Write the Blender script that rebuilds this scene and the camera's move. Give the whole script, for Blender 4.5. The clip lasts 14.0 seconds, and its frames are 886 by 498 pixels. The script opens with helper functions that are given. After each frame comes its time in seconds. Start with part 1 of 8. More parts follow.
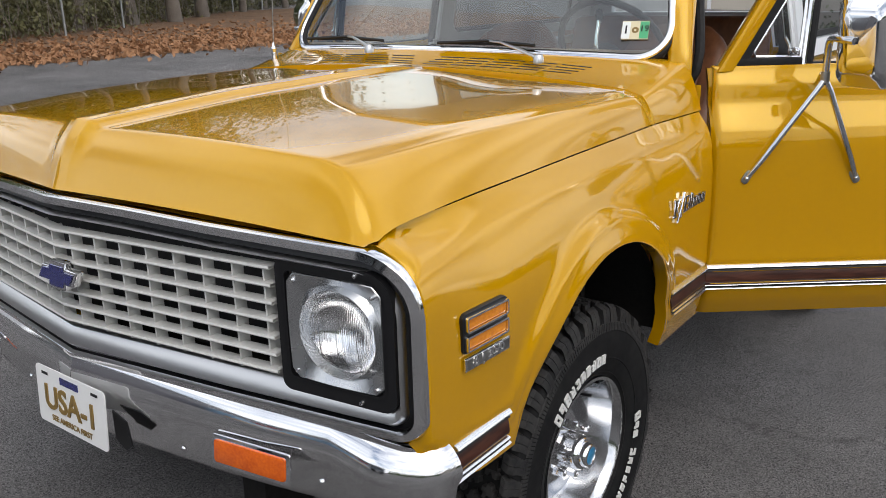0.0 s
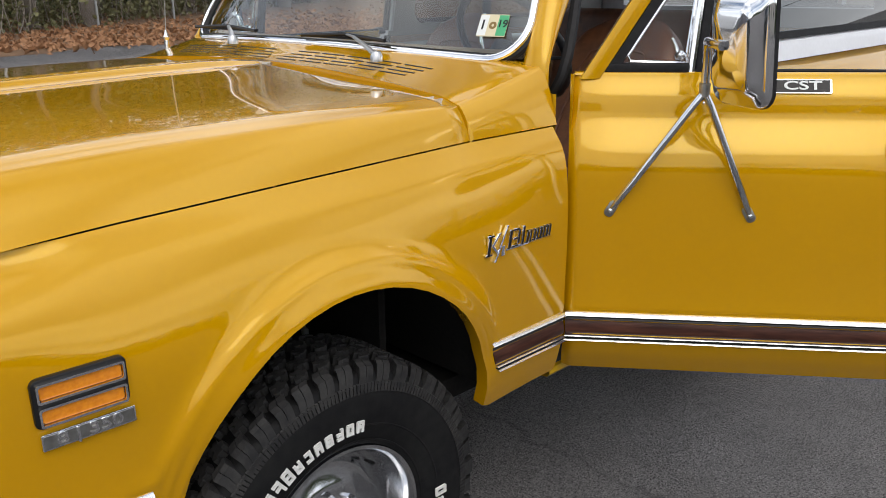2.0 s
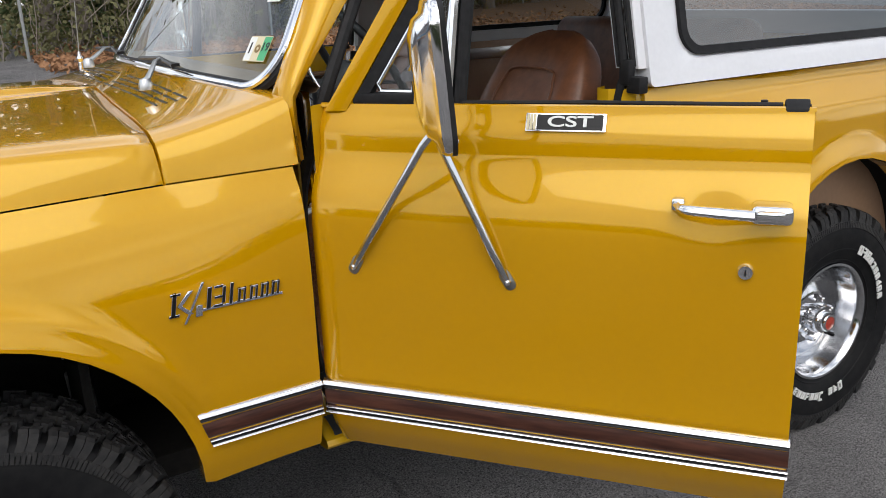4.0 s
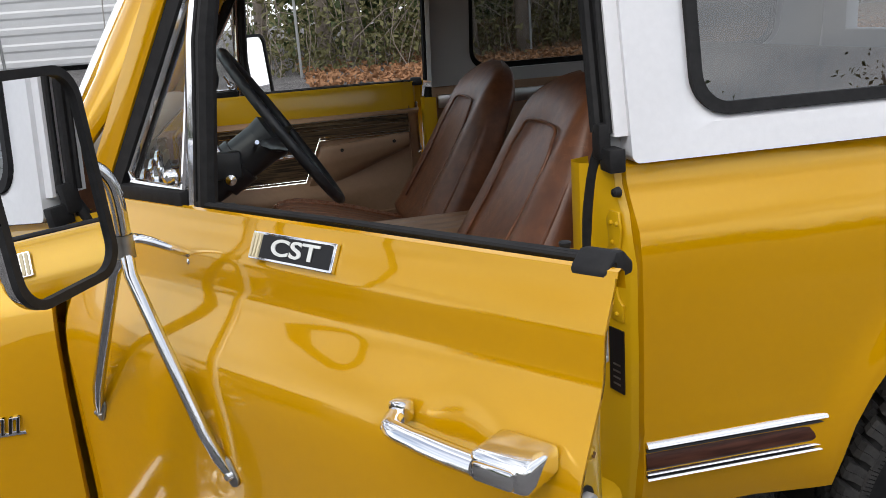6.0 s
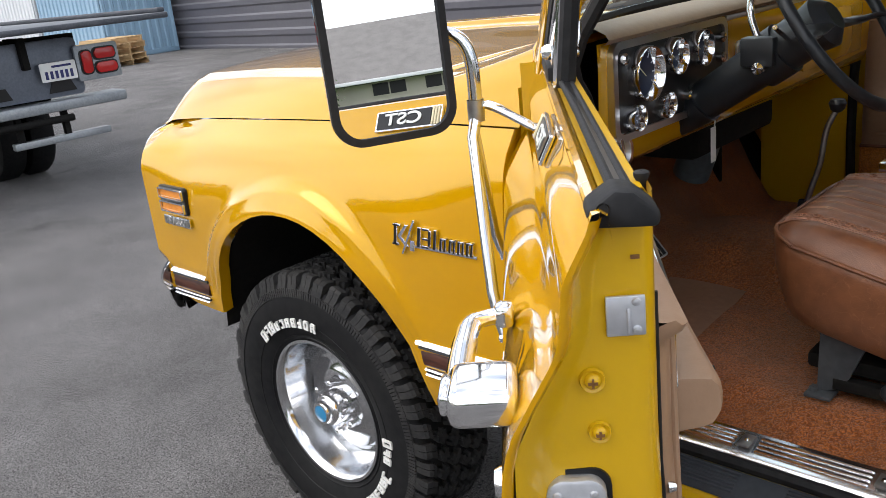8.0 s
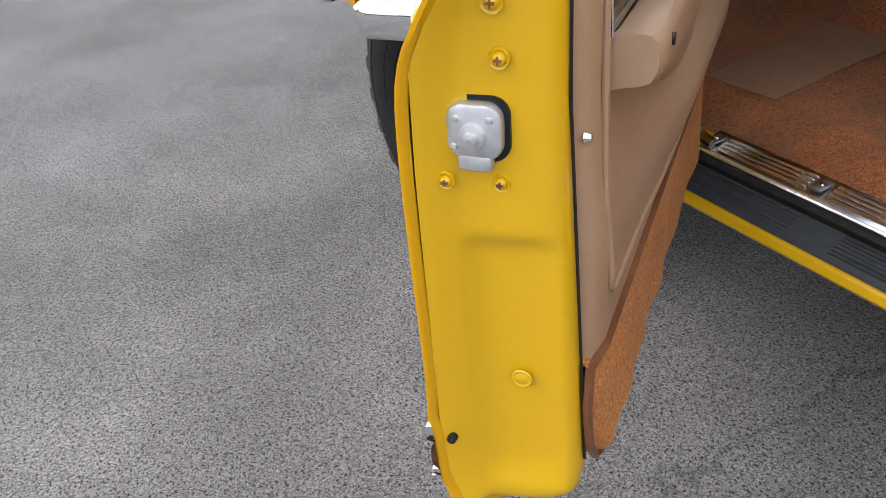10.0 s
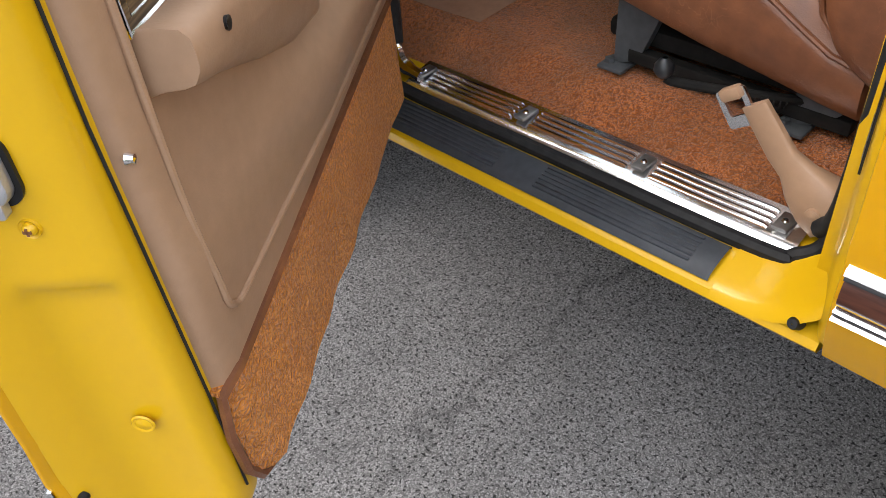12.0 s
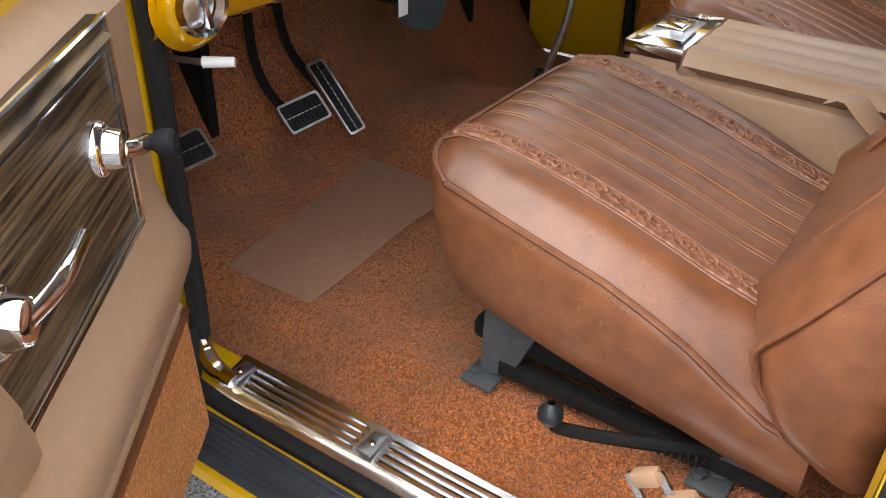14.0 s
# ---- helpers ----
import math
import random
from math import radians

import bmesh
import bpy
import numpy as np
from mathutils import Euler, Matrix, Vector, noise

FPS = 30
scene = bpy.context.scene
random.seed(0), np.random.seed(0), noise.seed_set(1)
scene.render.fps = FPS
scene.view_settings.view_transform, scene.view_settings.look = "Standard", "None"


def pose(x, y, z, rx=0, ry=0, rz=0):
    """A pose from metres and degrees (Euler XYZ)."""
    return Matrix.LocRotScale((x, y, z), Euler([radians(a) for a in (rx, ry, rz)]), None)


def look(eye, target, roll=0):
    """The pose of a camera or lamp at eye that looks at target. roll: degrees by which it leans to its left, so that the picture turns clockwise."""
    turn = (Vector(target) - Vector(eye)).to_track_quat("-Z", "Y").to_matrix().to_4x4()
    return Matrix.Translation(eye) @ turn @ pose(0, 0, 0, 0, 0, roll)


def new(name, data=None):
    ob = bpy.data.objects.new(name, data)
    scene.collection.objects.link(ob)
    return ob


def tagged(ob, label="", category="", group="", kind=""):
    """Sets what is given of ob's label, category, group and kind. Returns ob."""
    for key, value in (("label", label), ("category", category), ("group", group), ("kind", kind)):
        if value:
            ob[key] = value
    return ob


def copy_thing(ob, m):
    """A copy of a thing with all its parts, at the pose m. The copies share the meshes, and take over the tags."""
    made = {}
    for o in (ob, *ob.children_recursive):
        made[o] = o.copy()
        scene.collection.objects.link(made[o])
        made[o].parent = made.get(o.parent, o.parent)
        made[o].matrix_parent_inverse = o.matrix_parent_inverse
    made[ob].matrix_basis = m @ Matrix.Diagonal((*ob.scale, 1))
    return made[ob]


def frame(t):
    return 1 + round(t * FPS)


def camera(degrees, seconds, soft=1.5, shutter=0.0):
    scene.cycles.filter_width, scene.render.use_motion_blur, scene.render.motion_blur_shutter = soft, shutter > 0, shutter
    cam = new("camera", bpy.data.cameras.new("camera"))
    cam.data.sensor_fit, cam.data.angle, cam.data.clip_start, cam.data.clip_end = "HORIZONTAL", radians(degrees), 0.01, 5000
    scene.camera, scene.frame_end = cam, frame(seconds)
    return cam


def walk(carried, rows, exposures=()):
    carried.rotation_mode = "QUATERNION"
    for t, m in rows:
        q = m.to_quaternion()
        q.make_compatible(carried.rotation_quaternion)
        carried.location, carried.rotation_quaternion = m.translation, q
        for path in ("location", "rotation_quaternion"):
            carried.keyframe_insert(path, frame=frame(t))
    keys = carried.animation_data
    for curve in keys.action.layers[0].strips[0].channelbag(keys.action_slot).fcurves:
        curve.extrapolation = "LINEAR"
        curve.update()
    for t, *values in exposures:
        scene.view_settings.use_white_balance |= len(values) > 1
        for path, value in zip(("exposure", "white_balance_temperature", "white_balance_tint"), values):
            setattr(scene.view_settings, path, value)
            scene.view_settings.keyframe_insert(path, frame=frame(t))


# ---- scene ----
cam = camera(55.1, 14.0, 0.85)
PATH = [
    (0, (-1.808, -1.884, 1.608), (-0.291, -0.723, 1.016), -1.4),
    (0.5, (-1.626, -1.988, 1.606), (-0.149, -0.78, 1.007), -0.5),
    (1, (-1.372, -1.99, 1.605), (0.091, -0.767, 1.004), -0.3),
    (1.5, (-1.19, -2.056, 1.588), (0.251, -0.807, 0.984), -0.5),
    (2, (-0.948, -2.264, 1.583), (0.381, -0.899, 0.973), -0.6),
    (2.5, (-0.709, -2.378, 1.572), (0.53, -0.935, 0.953), -1.5),
    (3, (-0.446, -2.497, 1.592), (0.759, -1.025, 0.973), -1.5),
    (3.5, (-0.177, -2.66, 1.597), (0.877, -1.073, 0.987), -1.9),
    (4, (0.091, -2.659, 1.582), (1.061, -1.013, 0.991), -2.4),
    (4.2, (0.205, -2.636, 1.588), (1.166, -0.982, 1.006), -2.3),
    (6.3, (1.28, -2.394, 1.593), (1.319, -0.464, 1.07), -4.1),
    (6.5, (1.378, -2.378, 1.585), (1.157, -0.46, 1.063), -3.6),
    (7, (1.499, -2.289, 1.561), (0.927, -0.446, 1.035), -5.3),
    (7.5, (1.596, -2.19, 1.548), (0.663, -0.514, 0.983), -5.7),
    (8, (1.756, -2.2, 1.528), (0.425, -0.844, 0.903), -6.2),
    (8.2, (1.811, -2.204, 1.521), (0.384, -0.972, 0.853), -6.7),
    (10.3, (2.017, -2.044, 1.406), (0.588, -1.277, 0.237), -4.6),
    (10.5, (2.052, -2.034, 1.405), (0.644, -1.306, 0.185), -4.4),
    (11, (2.063, -2.001, 1.397), (0.677, -1.34, 0.116), -5.5),
    (11.5, (2.023, -1.909, 1.401), (0.705, -1.146, 0.105), -6.6),
    (12, (1.986, -1.804, 1.413), (0.873, -0.769, 0.114), -5.0),
    (12.5, (1.968, -1.643, 1.447), (0.974, -0.453, 0.184), 0.8),
    (13, (1.921, -1.543, 1.463), (0.924, -0.293, 0.262), 1.9),
    (13.5, (1.766, -1.519, 1.472), (0.799, -0.162, 0.365), 0.7),
    (14, (1.678, -1.438, 1.461), (0.753, -0.034, 0.379), 1.8),
]
walk(cam, [(t, look(eye, target, roll)) for t, eye, target, roll in PATH],
     [(0, 0.0), (3, 0.05), (4.2, 0.08), (6.5, 0.08), (7.5, 0.42), (8.2, 0.72), (10.3, 1.15), (11, 1.28), (12, 1.25), (12.5, 0.98), (13, 0.76), (13.5, 1.18), (14, 1.92)])

# ---- sky and sun: a bright, overcast day ----
world = bpy.data.worlds.new("overcast_sky")
scene.world = world
world.use_nodes = True
wn, wl = world.node_tree.nodes, world.node_tree.links
wn.clear()
sky = wn.new("ShaderNodeTexSky")
sky.sky_type, sky.sun_disc = "NISHITA", False
sky.sun_elevation, sky.sun_rotation = radians(52), radians(215)
sky.air_density, sky.dust_density = 1.0, 3.0
wtc = wn.new("ShaderNodeTexCoord")
wmap = wn.new("ShaderNodeMapping")
wmap.inputs["Scale"].default_value = (1.6, 1.6, 4.5)
cloud = wn.new("ShaderNodeTexNoise")
cloud.inputs["Scale"].default_value, cloud.inputs["Detail"].default_value = 1.6, 7.0
cramp = wn.new("ShaderNodeValToRGB")
cramp.color_ramp.elements[0].position, cramp.color_ramp.elements[1].position = 0.30, 0.62
cmix = wn.new("ShaderNodeMix")
cmix.data_type = "RGBA"
cmix.inputs[7].default_value = (10.0, 10.2, 10.6, 1)
wbg = wn.new("ShaderNodeBackground")
wbg.inputs["Strength"].default_value = 0.15
wout = wn.new("ShaderNodeOutputWorld")
wl.new(wtc.outputs["Generated"], wmap.inputs["Vector"])
wl.new(wmap.outputs["Vector"], cloud.inputs["Vector"])
wl.new(cloud.outputs["Fac"], cramp.inputs["Fac"])
wl.new(cramp.outputs["Color"], cmix.inputs[0])
wl.new(sky.outputs["Color"], cmix.inputs[6])
wl.new(cmix.outputs[2], wbg.inputs["Color"])
wl.new(wbg.outputs["Background"], wout.inputs["Surface"])

sun_data = bpy.data.lights.new("sun", "SUN")
sun_data.energy, sun_data.angle, sun_data.color = 1.0, radians(50), (1.0, 0.96, 0.90)
sun = new("sun", sun_data)
sun.matrix_world = look((-7, -10, 16), (0, 0, 0))


# ---- materials ----
def mat(name, color, rough=0.5, metal=0.0, **k):
    """Principled material. vary: strength of colour variation at two scales; bump: (scale, strength)."""
    m = bpy.data.materials.new(name)
    m.use_nodes = True
    n, l = m.node_tree.nodes, m.node_tree.links
    b = n["Principled BSDF"]
    b.inputs["Base Color"].default_value = (*color, 1)
    b.inputs["Roughness"].default_value, b.inputs["Metallic"].default_value = rough, metal
    for key in ("Coat Weight", "Coat Roughness", "Transmission Weight", "IOR", "Sheen Weight", "Alpha", "Specular IOR Level", "Coat IOR"):
        if key in k:
            b.inputs[key].default_value = k[key]
    tc = n.new("ShaderNodeTexCoord")
    if "color2" in k:
        t1, t2 = n.new("ShaderNodeTexNoise"), n.new("ShaderNodeTexNoise")
        t1.inputs["Scale"].default_value = k.get("big", 3.0)
        t2.inputs["Scale"].default_value = k.get("small", 60.0)
        t1.inputs["Detail"].default_value = t2.inputs["Detail"].default_value = 6.0
        l.new(tc.outputs["Object"], t1.inputs["Vector"])
        l.new(tc.outputs["Object"], t2.inputs["Vector"])
        add = n.new("ShaderNodeMath")
        add.operation = "ADD"
        l.new(t1.outputs["Fac"], add.inputs[0])
        l.new(t2.outputs["Fac"], add.inputs[1])
        ramp = n.new("ShaderNodeMapRange")
        ramp.inputs["From Min"].default_value, ramp.inputs["From Max"].default_value = k.get("span", (0.75, 1.25))
        l.new(add.outputs[0], ramp.inputs["Value"])
        mix = n.new("ShaderNodeMix")
        mix.data_type = "RGBA"
        mix.inputs[6].default_value, mix.inputs[7].default_value = (*color, 1), (*k["color2"], 1)
        l.new(ramp.outputs["Result"], mix.inputs[0])
        l.new(mix.outputs[2], b.inputs["Base Color"])
    if "bump" in k:
        scale, strength, dist = k["bump"]
        t3 = n.new("ShaderNodeTexVoronoi" if k.get("cells") else "ShaderNodeTexNoise")
        t3.inputs["Scale"].default_value = scale
        if not k.get("cells"):
            t3.inputs["Detail"].default_value = 4.0
        l.new(tc.outputs["Object"], t3.inputs["Vector"])
        bp = n.new("ShaderNodeBump")
        bp.inputs["Strength"].default_value, bp.inputs["Distance"].default_value = strength, dist
        l.new(t3.outputs["Distance" if k.get("cells") else "Fac"], bp.inputs["Height"])
        l.new(bp.outputs["Normal"], b.inputs["Normal"])
    if "rough2" in k:
        t4 = n.new("ShaderNodeTexNoise")
        t4.inputs["Scale"].default_value, t4.inputs["Detail"].default_value = k.get("rscale", 8.0), 5.0
        l.new(tc.outputs["Object"], t4.inputs["Vector"])
        mr = n.new("ShaderNodeMapRange")
        mr.inputs["From Min"].default_value, mr.inputs["From Max"].default_value = 0.3, 0.7
        mr.inputs["To Min"].default_value, mr.inputs["To Max"].default_value = rough, k["rough2"]
        l.new(t4.outputs["Fac"], mr.inputs["Value"])
        l.new(mr.outputs["Result"], b.inputs["Roughness"])
    return m


def wood_mat(name, dark, light, scale, axis):
    m = mat(name, dark, 0.42, rough2=0.55, **{"Specular IOR Level": 0.3})
    n, l = m.node_tree.nodes, m.node_tree.links
    tc, mp = n.new("ShaderNodeTexCoord"), n.new("ShaderNodeMapping")
    mp.inputs["Scale"].default_value = axis
    t = n.new("ShaderNodeTexNoise")
    t.inputs["Scale"].default_value, t.inputs["Detail"].default_value, t.inputs["Distortion"].default_value = scale, 8.0, 0.35
    r = n.new("ShaderNodeValToRGB")
    r.color_ramp.elements[0].position, r.color_ramp.elements[1].position = 0.38, 0.66
    r.color_ramp.elements[0].color, r.color_ramp.elements[1].color = (*dark, 1), (*light, 1)
    l.new(tc.outputs["Object"], mp.inputs["Vector"])
    l.new(mp.outputs["Vector"], t.inputs["Vector"])
    l.new(t.outputs["Fac"], r.inputs["Fac"])
    l.new(r.outputs["Color"], n["Principled BSDF"].inputs["Base Color"])
    return m


def pane_mat(name, tint, ior):
    """Thin window glass: clear with a tint, glossy as Fresnel has it."""
    m = bpy.data.materials.new(name)
    m.use_nodes = True
    n, l = m.node_tree.nodes, m.node_tree.links
    n.clear()
    lw, po, sc, tr, gl, mx, out = (n.new("ShaderNode" + k) for k in ("LayerWeight", "Math", "Math", "BsdfTransparent", "BsdfGlossy", "MixShader", "OutputMaterial"))
    lw.inputs["Blend"].default_value = 0.5
    po.operation, sc.operation = "POWER", "MULTIPLY_ADD"
    po.inputs[1].default_value = 4.5
    f0 = ((ior - 1) / (ior + 1)) ** 2
    sc.inputs[1].default_value, sc.inputs[2].default_value = 1 - f0, f0
    tr.inputs["Color"].default_value = (*tint, 1)
    gl.inputs["Roughness"].default_value = 0.0
    l.new(lw.outputs["Facing"], po.inputs[0])
    l.new(po.outputs[0], sc.inputs[0])
    l.new(sc.outputs[0], mx.inputs[0])
    l.new(tr.outputs["BSDF"], mx.inputs[1])
    l.new(gl.outputs["BSDF"], mx.inputs[2])
    l.new(mx.outputs["Shader"], out.inputs["Surface"])
    return m


def carpet_mat(name, dark, light, scale, soil):
    """Looped pile: a cell for each loop, darker between the loops, trodden patches."""
    m = mat(name, dark, 0.95, **{"Specular IOR Level": 0.08, "Sheen Weight": 0.15})
    n, l = m.node_tree.nodes, m.node_tree.links
    tc = n.new("ShaderNodeTexCoord")
    dis = n.new("ShaderNodeTexNoise")
    dis.inputs["Scale"].default_value, dis.inputs["Detail"].default_value = 60.0, 2.0
    warp = n.new("ShaderNodeMix")
    warp.data_type, warp.blend_type = "RGBA", "LINEAR_LIGHT"
    warp.inputs[0].default_value = 0.012
    vo = n.new("ShaderNodeTexVoronoi")
    vo.inputs["Scale"].default_value = scale
    big = n.new("ShaderNodeTexNoise")
    big.inputs["Scale"].default_value, big.inputs["Detail"].default_value = 7.0, 6.0
    bw = n.new("ShaderNodeRGBToBW")
    r1, r2 = n.new("ShaderNodeMapRange"), n.new("ShaderNodeMapRange")
    r1.inputs["From Min"].default_value, r1.inputs["From Max"].default_value = 0.75, 0.15
    r2.inputs["From Min"].default_value, r2.inputs["From Max"].default_value = 0.28, 0.68
    r2.inputs["To Min"].default_value, r2.inputs["To Max"].default_value = 0.45, 1.0
    a1, a2 = n.new("ShaderNodeMath"), n.new("ShaderNodeMath")
    a1.operation, a2.operation = "MULTIPLY", "MULTIPLY_ADD"
    a2.inputs[1].default_value, a2.inputs[2].default_value = 1.1, -0.05
    mx = n.new("ShaderNodeMix")
    mx.data_type = "RGBA"
    mx.inputs[6].default_value, mx.inputs[7].default_value = (*dark, 1), (*light, 1)
    bp = n.new("ShaderNodeBump")
    bp.inputs["Strength"].default_value, bp.inputs["Distance"].default_value = 1.0, 0.006
    bp.invert = True
    l.new(tc.outputs["Object"], dis.inputs["Vector"])
    l.new(tc.outputs["Object"], warp.inputs[6])
    l.new(dis.outputs["Color"], warp.inputs[7])
    l.new(warp.outputs[2], vo.inputs["Vector"])
    l.new(tc.outputs["Object"], big.inputs["Vector"])
    l.new(vo.outputs["Distance"], r1.inputs["Value"])
    l.new(big.outputs["Fac"], r2.inputs["Value"])
    l.new(r1.outputs["Result"], a1.inputs[0])
    l.new(r2.outputs["Result"], a1.inputs[1])
    l.new(a1.outputs[0], a2.inputs[0])
    l.new(a2.outputs[0], mx.inputs[0])
    dirt, dr, soiled = n.new("ShaderNodeTexNoise"), n.new("ShaderNodeMapRange"), n.new("ShaderNodeMix")
    dirt.inputs["Scale"].default_value, dirt.inputs["Detail"].default_value = 3.2, 8.0
    dirt.inputs["Roughness"].default_value = 0.65
    dr.inputs["From Min"].default_value, dr.inputs["From Max"].default_value = 0.44, 0.60
    dr.inputs["To Max"].default_value = soil
    soiled.data_type = "RGBA"
    soiled.inputs[7].default_value = (0.17, 0.075, 0.030, 1)
    l.new(tc.outputs["Object"], dirt.inputs["Vector"])
    l.new(dirt.outputs["Fac"], dr.inputs["Value"])
    l.new(dr.outputs["Result"], soiled.inputs[0])
    l.new(mx.outputs[2], soiled.inputs[6])
    l.new(soiled.outputs[2], n["Principled BSDF"].inputs["Base Color"])
    l.new(vo.outputs["Distance"], bp.inputs["Height"])
    l.new(bp.outputs["Normal"], n["Principled BSDF"].inputs["Normal"])
    return m


def leather_mat(name, dark, light):
    """Soft grained vinyl with fine pale creases and worn, shinier patches."""
    m = mat(name, dark, 0.40, rough2=0.52, rscale=6.0, color2=light, big=5, small=30, **{"Coat Weight": 0.22, "Coat Roughness": 0.24})
    n, l = m.node_tree.nodes, m.node_tree.links
    b = n["Principled BSDF"]
    base = b.inputs["Base Color"].links[0].from_socket
    tc = n.new("ShaderNodeTexCoord")
    dis = n.new("ShaderNodeTexNoise")
    dis.inputs["Scale"].default_value, dis.inputs["Detail"].default_value = 11.0, 4.0
    warp = n.new("ShaderNodeMix")
    warp.data_type, warp.blend_type = "RGBA", "LINEAR_LIGHT"
    warp.inputs[0].default_value = 0.10
    vo = n.new("ShaderNodeTexVoronoi")
    vo.feature = "DISTANCE_TO_EDGE"
    vo.inputs["Scale"].default_value = 24.0
    line = n.new("ShaderNodeMapRange")
    line.inputs["From Min"].default_value, line.inputs["From Max"].default_value = 0.0, 0.017
    line.inputs["To Min"].default_value, line.inputs["To Max"].default_value = 1.0, 0.0
    where = n.new("ShaderNodeTexNoise")
    where.inputs["Scale"].default_value, where.inputs["Detail"].default_value = 5.0, 3.0
    wr = n.new("ShaderNodeMapRange")
    wr.inputs["From Min"].default_value, wr.inputs["From Max"].default_value = 0.42, 0.62
    cr = n.new("ShaderNodeMath")
    cr.operation = "MULTIPLY"
    mx = n.new("ShaderNodeMix")
    mx.data_type = "RGBA"
    mx.inputs[7].default_value = (light[0] * 1.5, light[1] * 1.7, light[2] * 1.9, 1)
    half = n.new("ShaderNodeMath")
    half.operation = "MULTIPLY"
    half.inputs[1].default_value = 0.6
    grain = n.new("ShaderNodeTexVoronoi")
    grain.inputs["Scale"].default_value = 420.0
    hsum = n.new("ShaderNodeMath")
    hsum.operation = "MULTIPLY_ADD"
    hsum.inputs[1].default_value = -4.5
    bp = n.new("ShaderNodeBump")
    bp.inputs["Strength"].default_value, bp.inputs["Distance"].default_value = 0.14, 0.0018
    l.new(tc.outputs["Object"], dis.inputs["Vector"])
    l.new(tc.outputs["Object"], warp.inputs[6])
    l.new(dis.outputs["Color"], warp.inputs[7])
    l.new(warp.outputs[2], vo.inputs["Vector"])
    l.new(tc.outputs["Object"], where.inputs["Vector"])
    l.new(tc.outputs["Object"], grain.inputs["Vector"])
    l.new(vo.outputs["Distance"], line.inputs["Value"])
    l.new(where.outputs["Fac"], wr.inputs["Value"])
    l.new(line.outputs["Result"], cr.inputs[0])
    l.new(wr.outputs["Result"], cr.inputs[1])
    l.new(cr.outputs[0], half.inputs[0])
    l.new(half.outputs[0], mx.inputs[0])
    l.new(base, mx.inputs[6])
    l.new(mx.outputs[2], b.inputs["Base Color"])
    l.new(cr.outputs[0], hsum.inputs[0])
    l.new(grain.outputs["Distance"], hsum.inputs[2])
    l.new(hsum.outputs[0], bp.inputs["Height"])
    l.new(bp.outputs["Normal"], b.inputs["Normal"])
    return m


PAINT = mat("ochre_paint", (0.535, 0.268, 0.0004), 0.09, color2=(0.52, 0.258, 0.0004), **{"Coat Weight": 1.0, "Coat Roughness": 0.004, "Coat IOR": 1.40, "Specular IOR Level": 0.95})
PAINT.node_tree.nodes["Principled BSDF"].inputs["Specular Tint"].default_value = (1.0, 0.78, 0.10, 1)
PAINT_IN = mat("ochre_paint_inner", (0.58, 0.34, 0.003), 0.4, rough2=0.55, bump=(14, 0.25, 0.004), **{"Coat Weight": 0.7, "Coat Roughness": 0.12, "Specular IOR Level": 0.2})
BRIGHT = mat("bright_moulding_metal", (0.85, 0.85, 0.86), 0.24, 1.0)
CHROME = mat("chrome", (0.82, 0.82, 0.83), 0.06, 1.0, rough2=0.12)
STEEL = mat("dull_steel", (0.42, 0.42, 0.41), 0.32, 1.0, rough2=0.5, color2=(0.30, 0.29, 0.27), big=20)
ALU = mat("polished_aluminium", (0.62, 0.63, 0.65), 0.09, 1.0, rough2=0.17)
SILLMETAL = mat("polished_sill_metal", (0.86, 0.86, 0.87), 0.13, 1.0, rough2=0.22)
MATRUBBER = mat("grey_black_step_rubber", (0.022, 0.026, 0.032), 0.45, rough2=0.6, color2=(0.036, 0.041, 0.049), big=6, bump=(90, 0.2, 0.002), **{"Specular IOR Level": 0.4})
LAMPPLATE = mat("satin_lamp_plate", (0.60, 0.61, 0.62), 0.20, 1.0, rough2=0.32)
BRUSH = mat("brushed_trim", (0.62, 0.62, 0.62), 0.30, 1.0)
GRILLEGREY = mat("argent_plastic", (0.55, 0.55, 0.53), 0.38, color2=(0.48, 0.48, 0.46))
BLACK = mat("black_paint", (0.010, 0.010, 0.011), 0.35, **{"Specular IOR Level": 0.3})
RUBBER = mat("black_rubber", (0.010, 0.010, 0.011), 0.6, color2=(0.020, 0.020, 0.021), bump=(90, 0.2, 0.002), **{"Specular IOR Level": 0.2})
TYRE = mat("tyre_rubber", (0.006, 0.006, 0.007), 0.55, rough2=0.75, color2=(0.013, 0.013, 0.013), big=6, small=40, bump=(120, 0.15, 0.002), **{"Specular IOR Level": 0.16})
TREAD = mat("tread_rubber", (0.017, 0.017, 0.018), 0.6, color2=(0.038, 0.037, 0.036), big=9, small=60, bump=(160, 0.3, 0.002), **{"Specular IOR Level": 0.2})
WHITELET = mat("white_rubber", (0.72, 0.72, 0.70), 0.6, color2=(0.62, 0.62, 0.60))
WHITETOP = mat("white_hardtop", (0.74, 0.75, 0.78), 0.34, bump=(220, 0.12, 0.001), color2=(0.70, 0.71, 0.74))
VINYL = leather_mat("saddle_vinyl", (0.108, 0.036, 0.0135), (0.190, 0.069, 0.027))
VINYL_IN = leather_mat("saddle_vinyl_insert", (0.108, 0.036, 0.0125), (0.182, 0.065, 0.024))
TAN = mat("tan_vinyl", (0.30, 0.185, 0.112), 0.42, rough2=0.52, color2=(0.34, 0.21, 0.13), bump=(320, 0.25, 0.001))
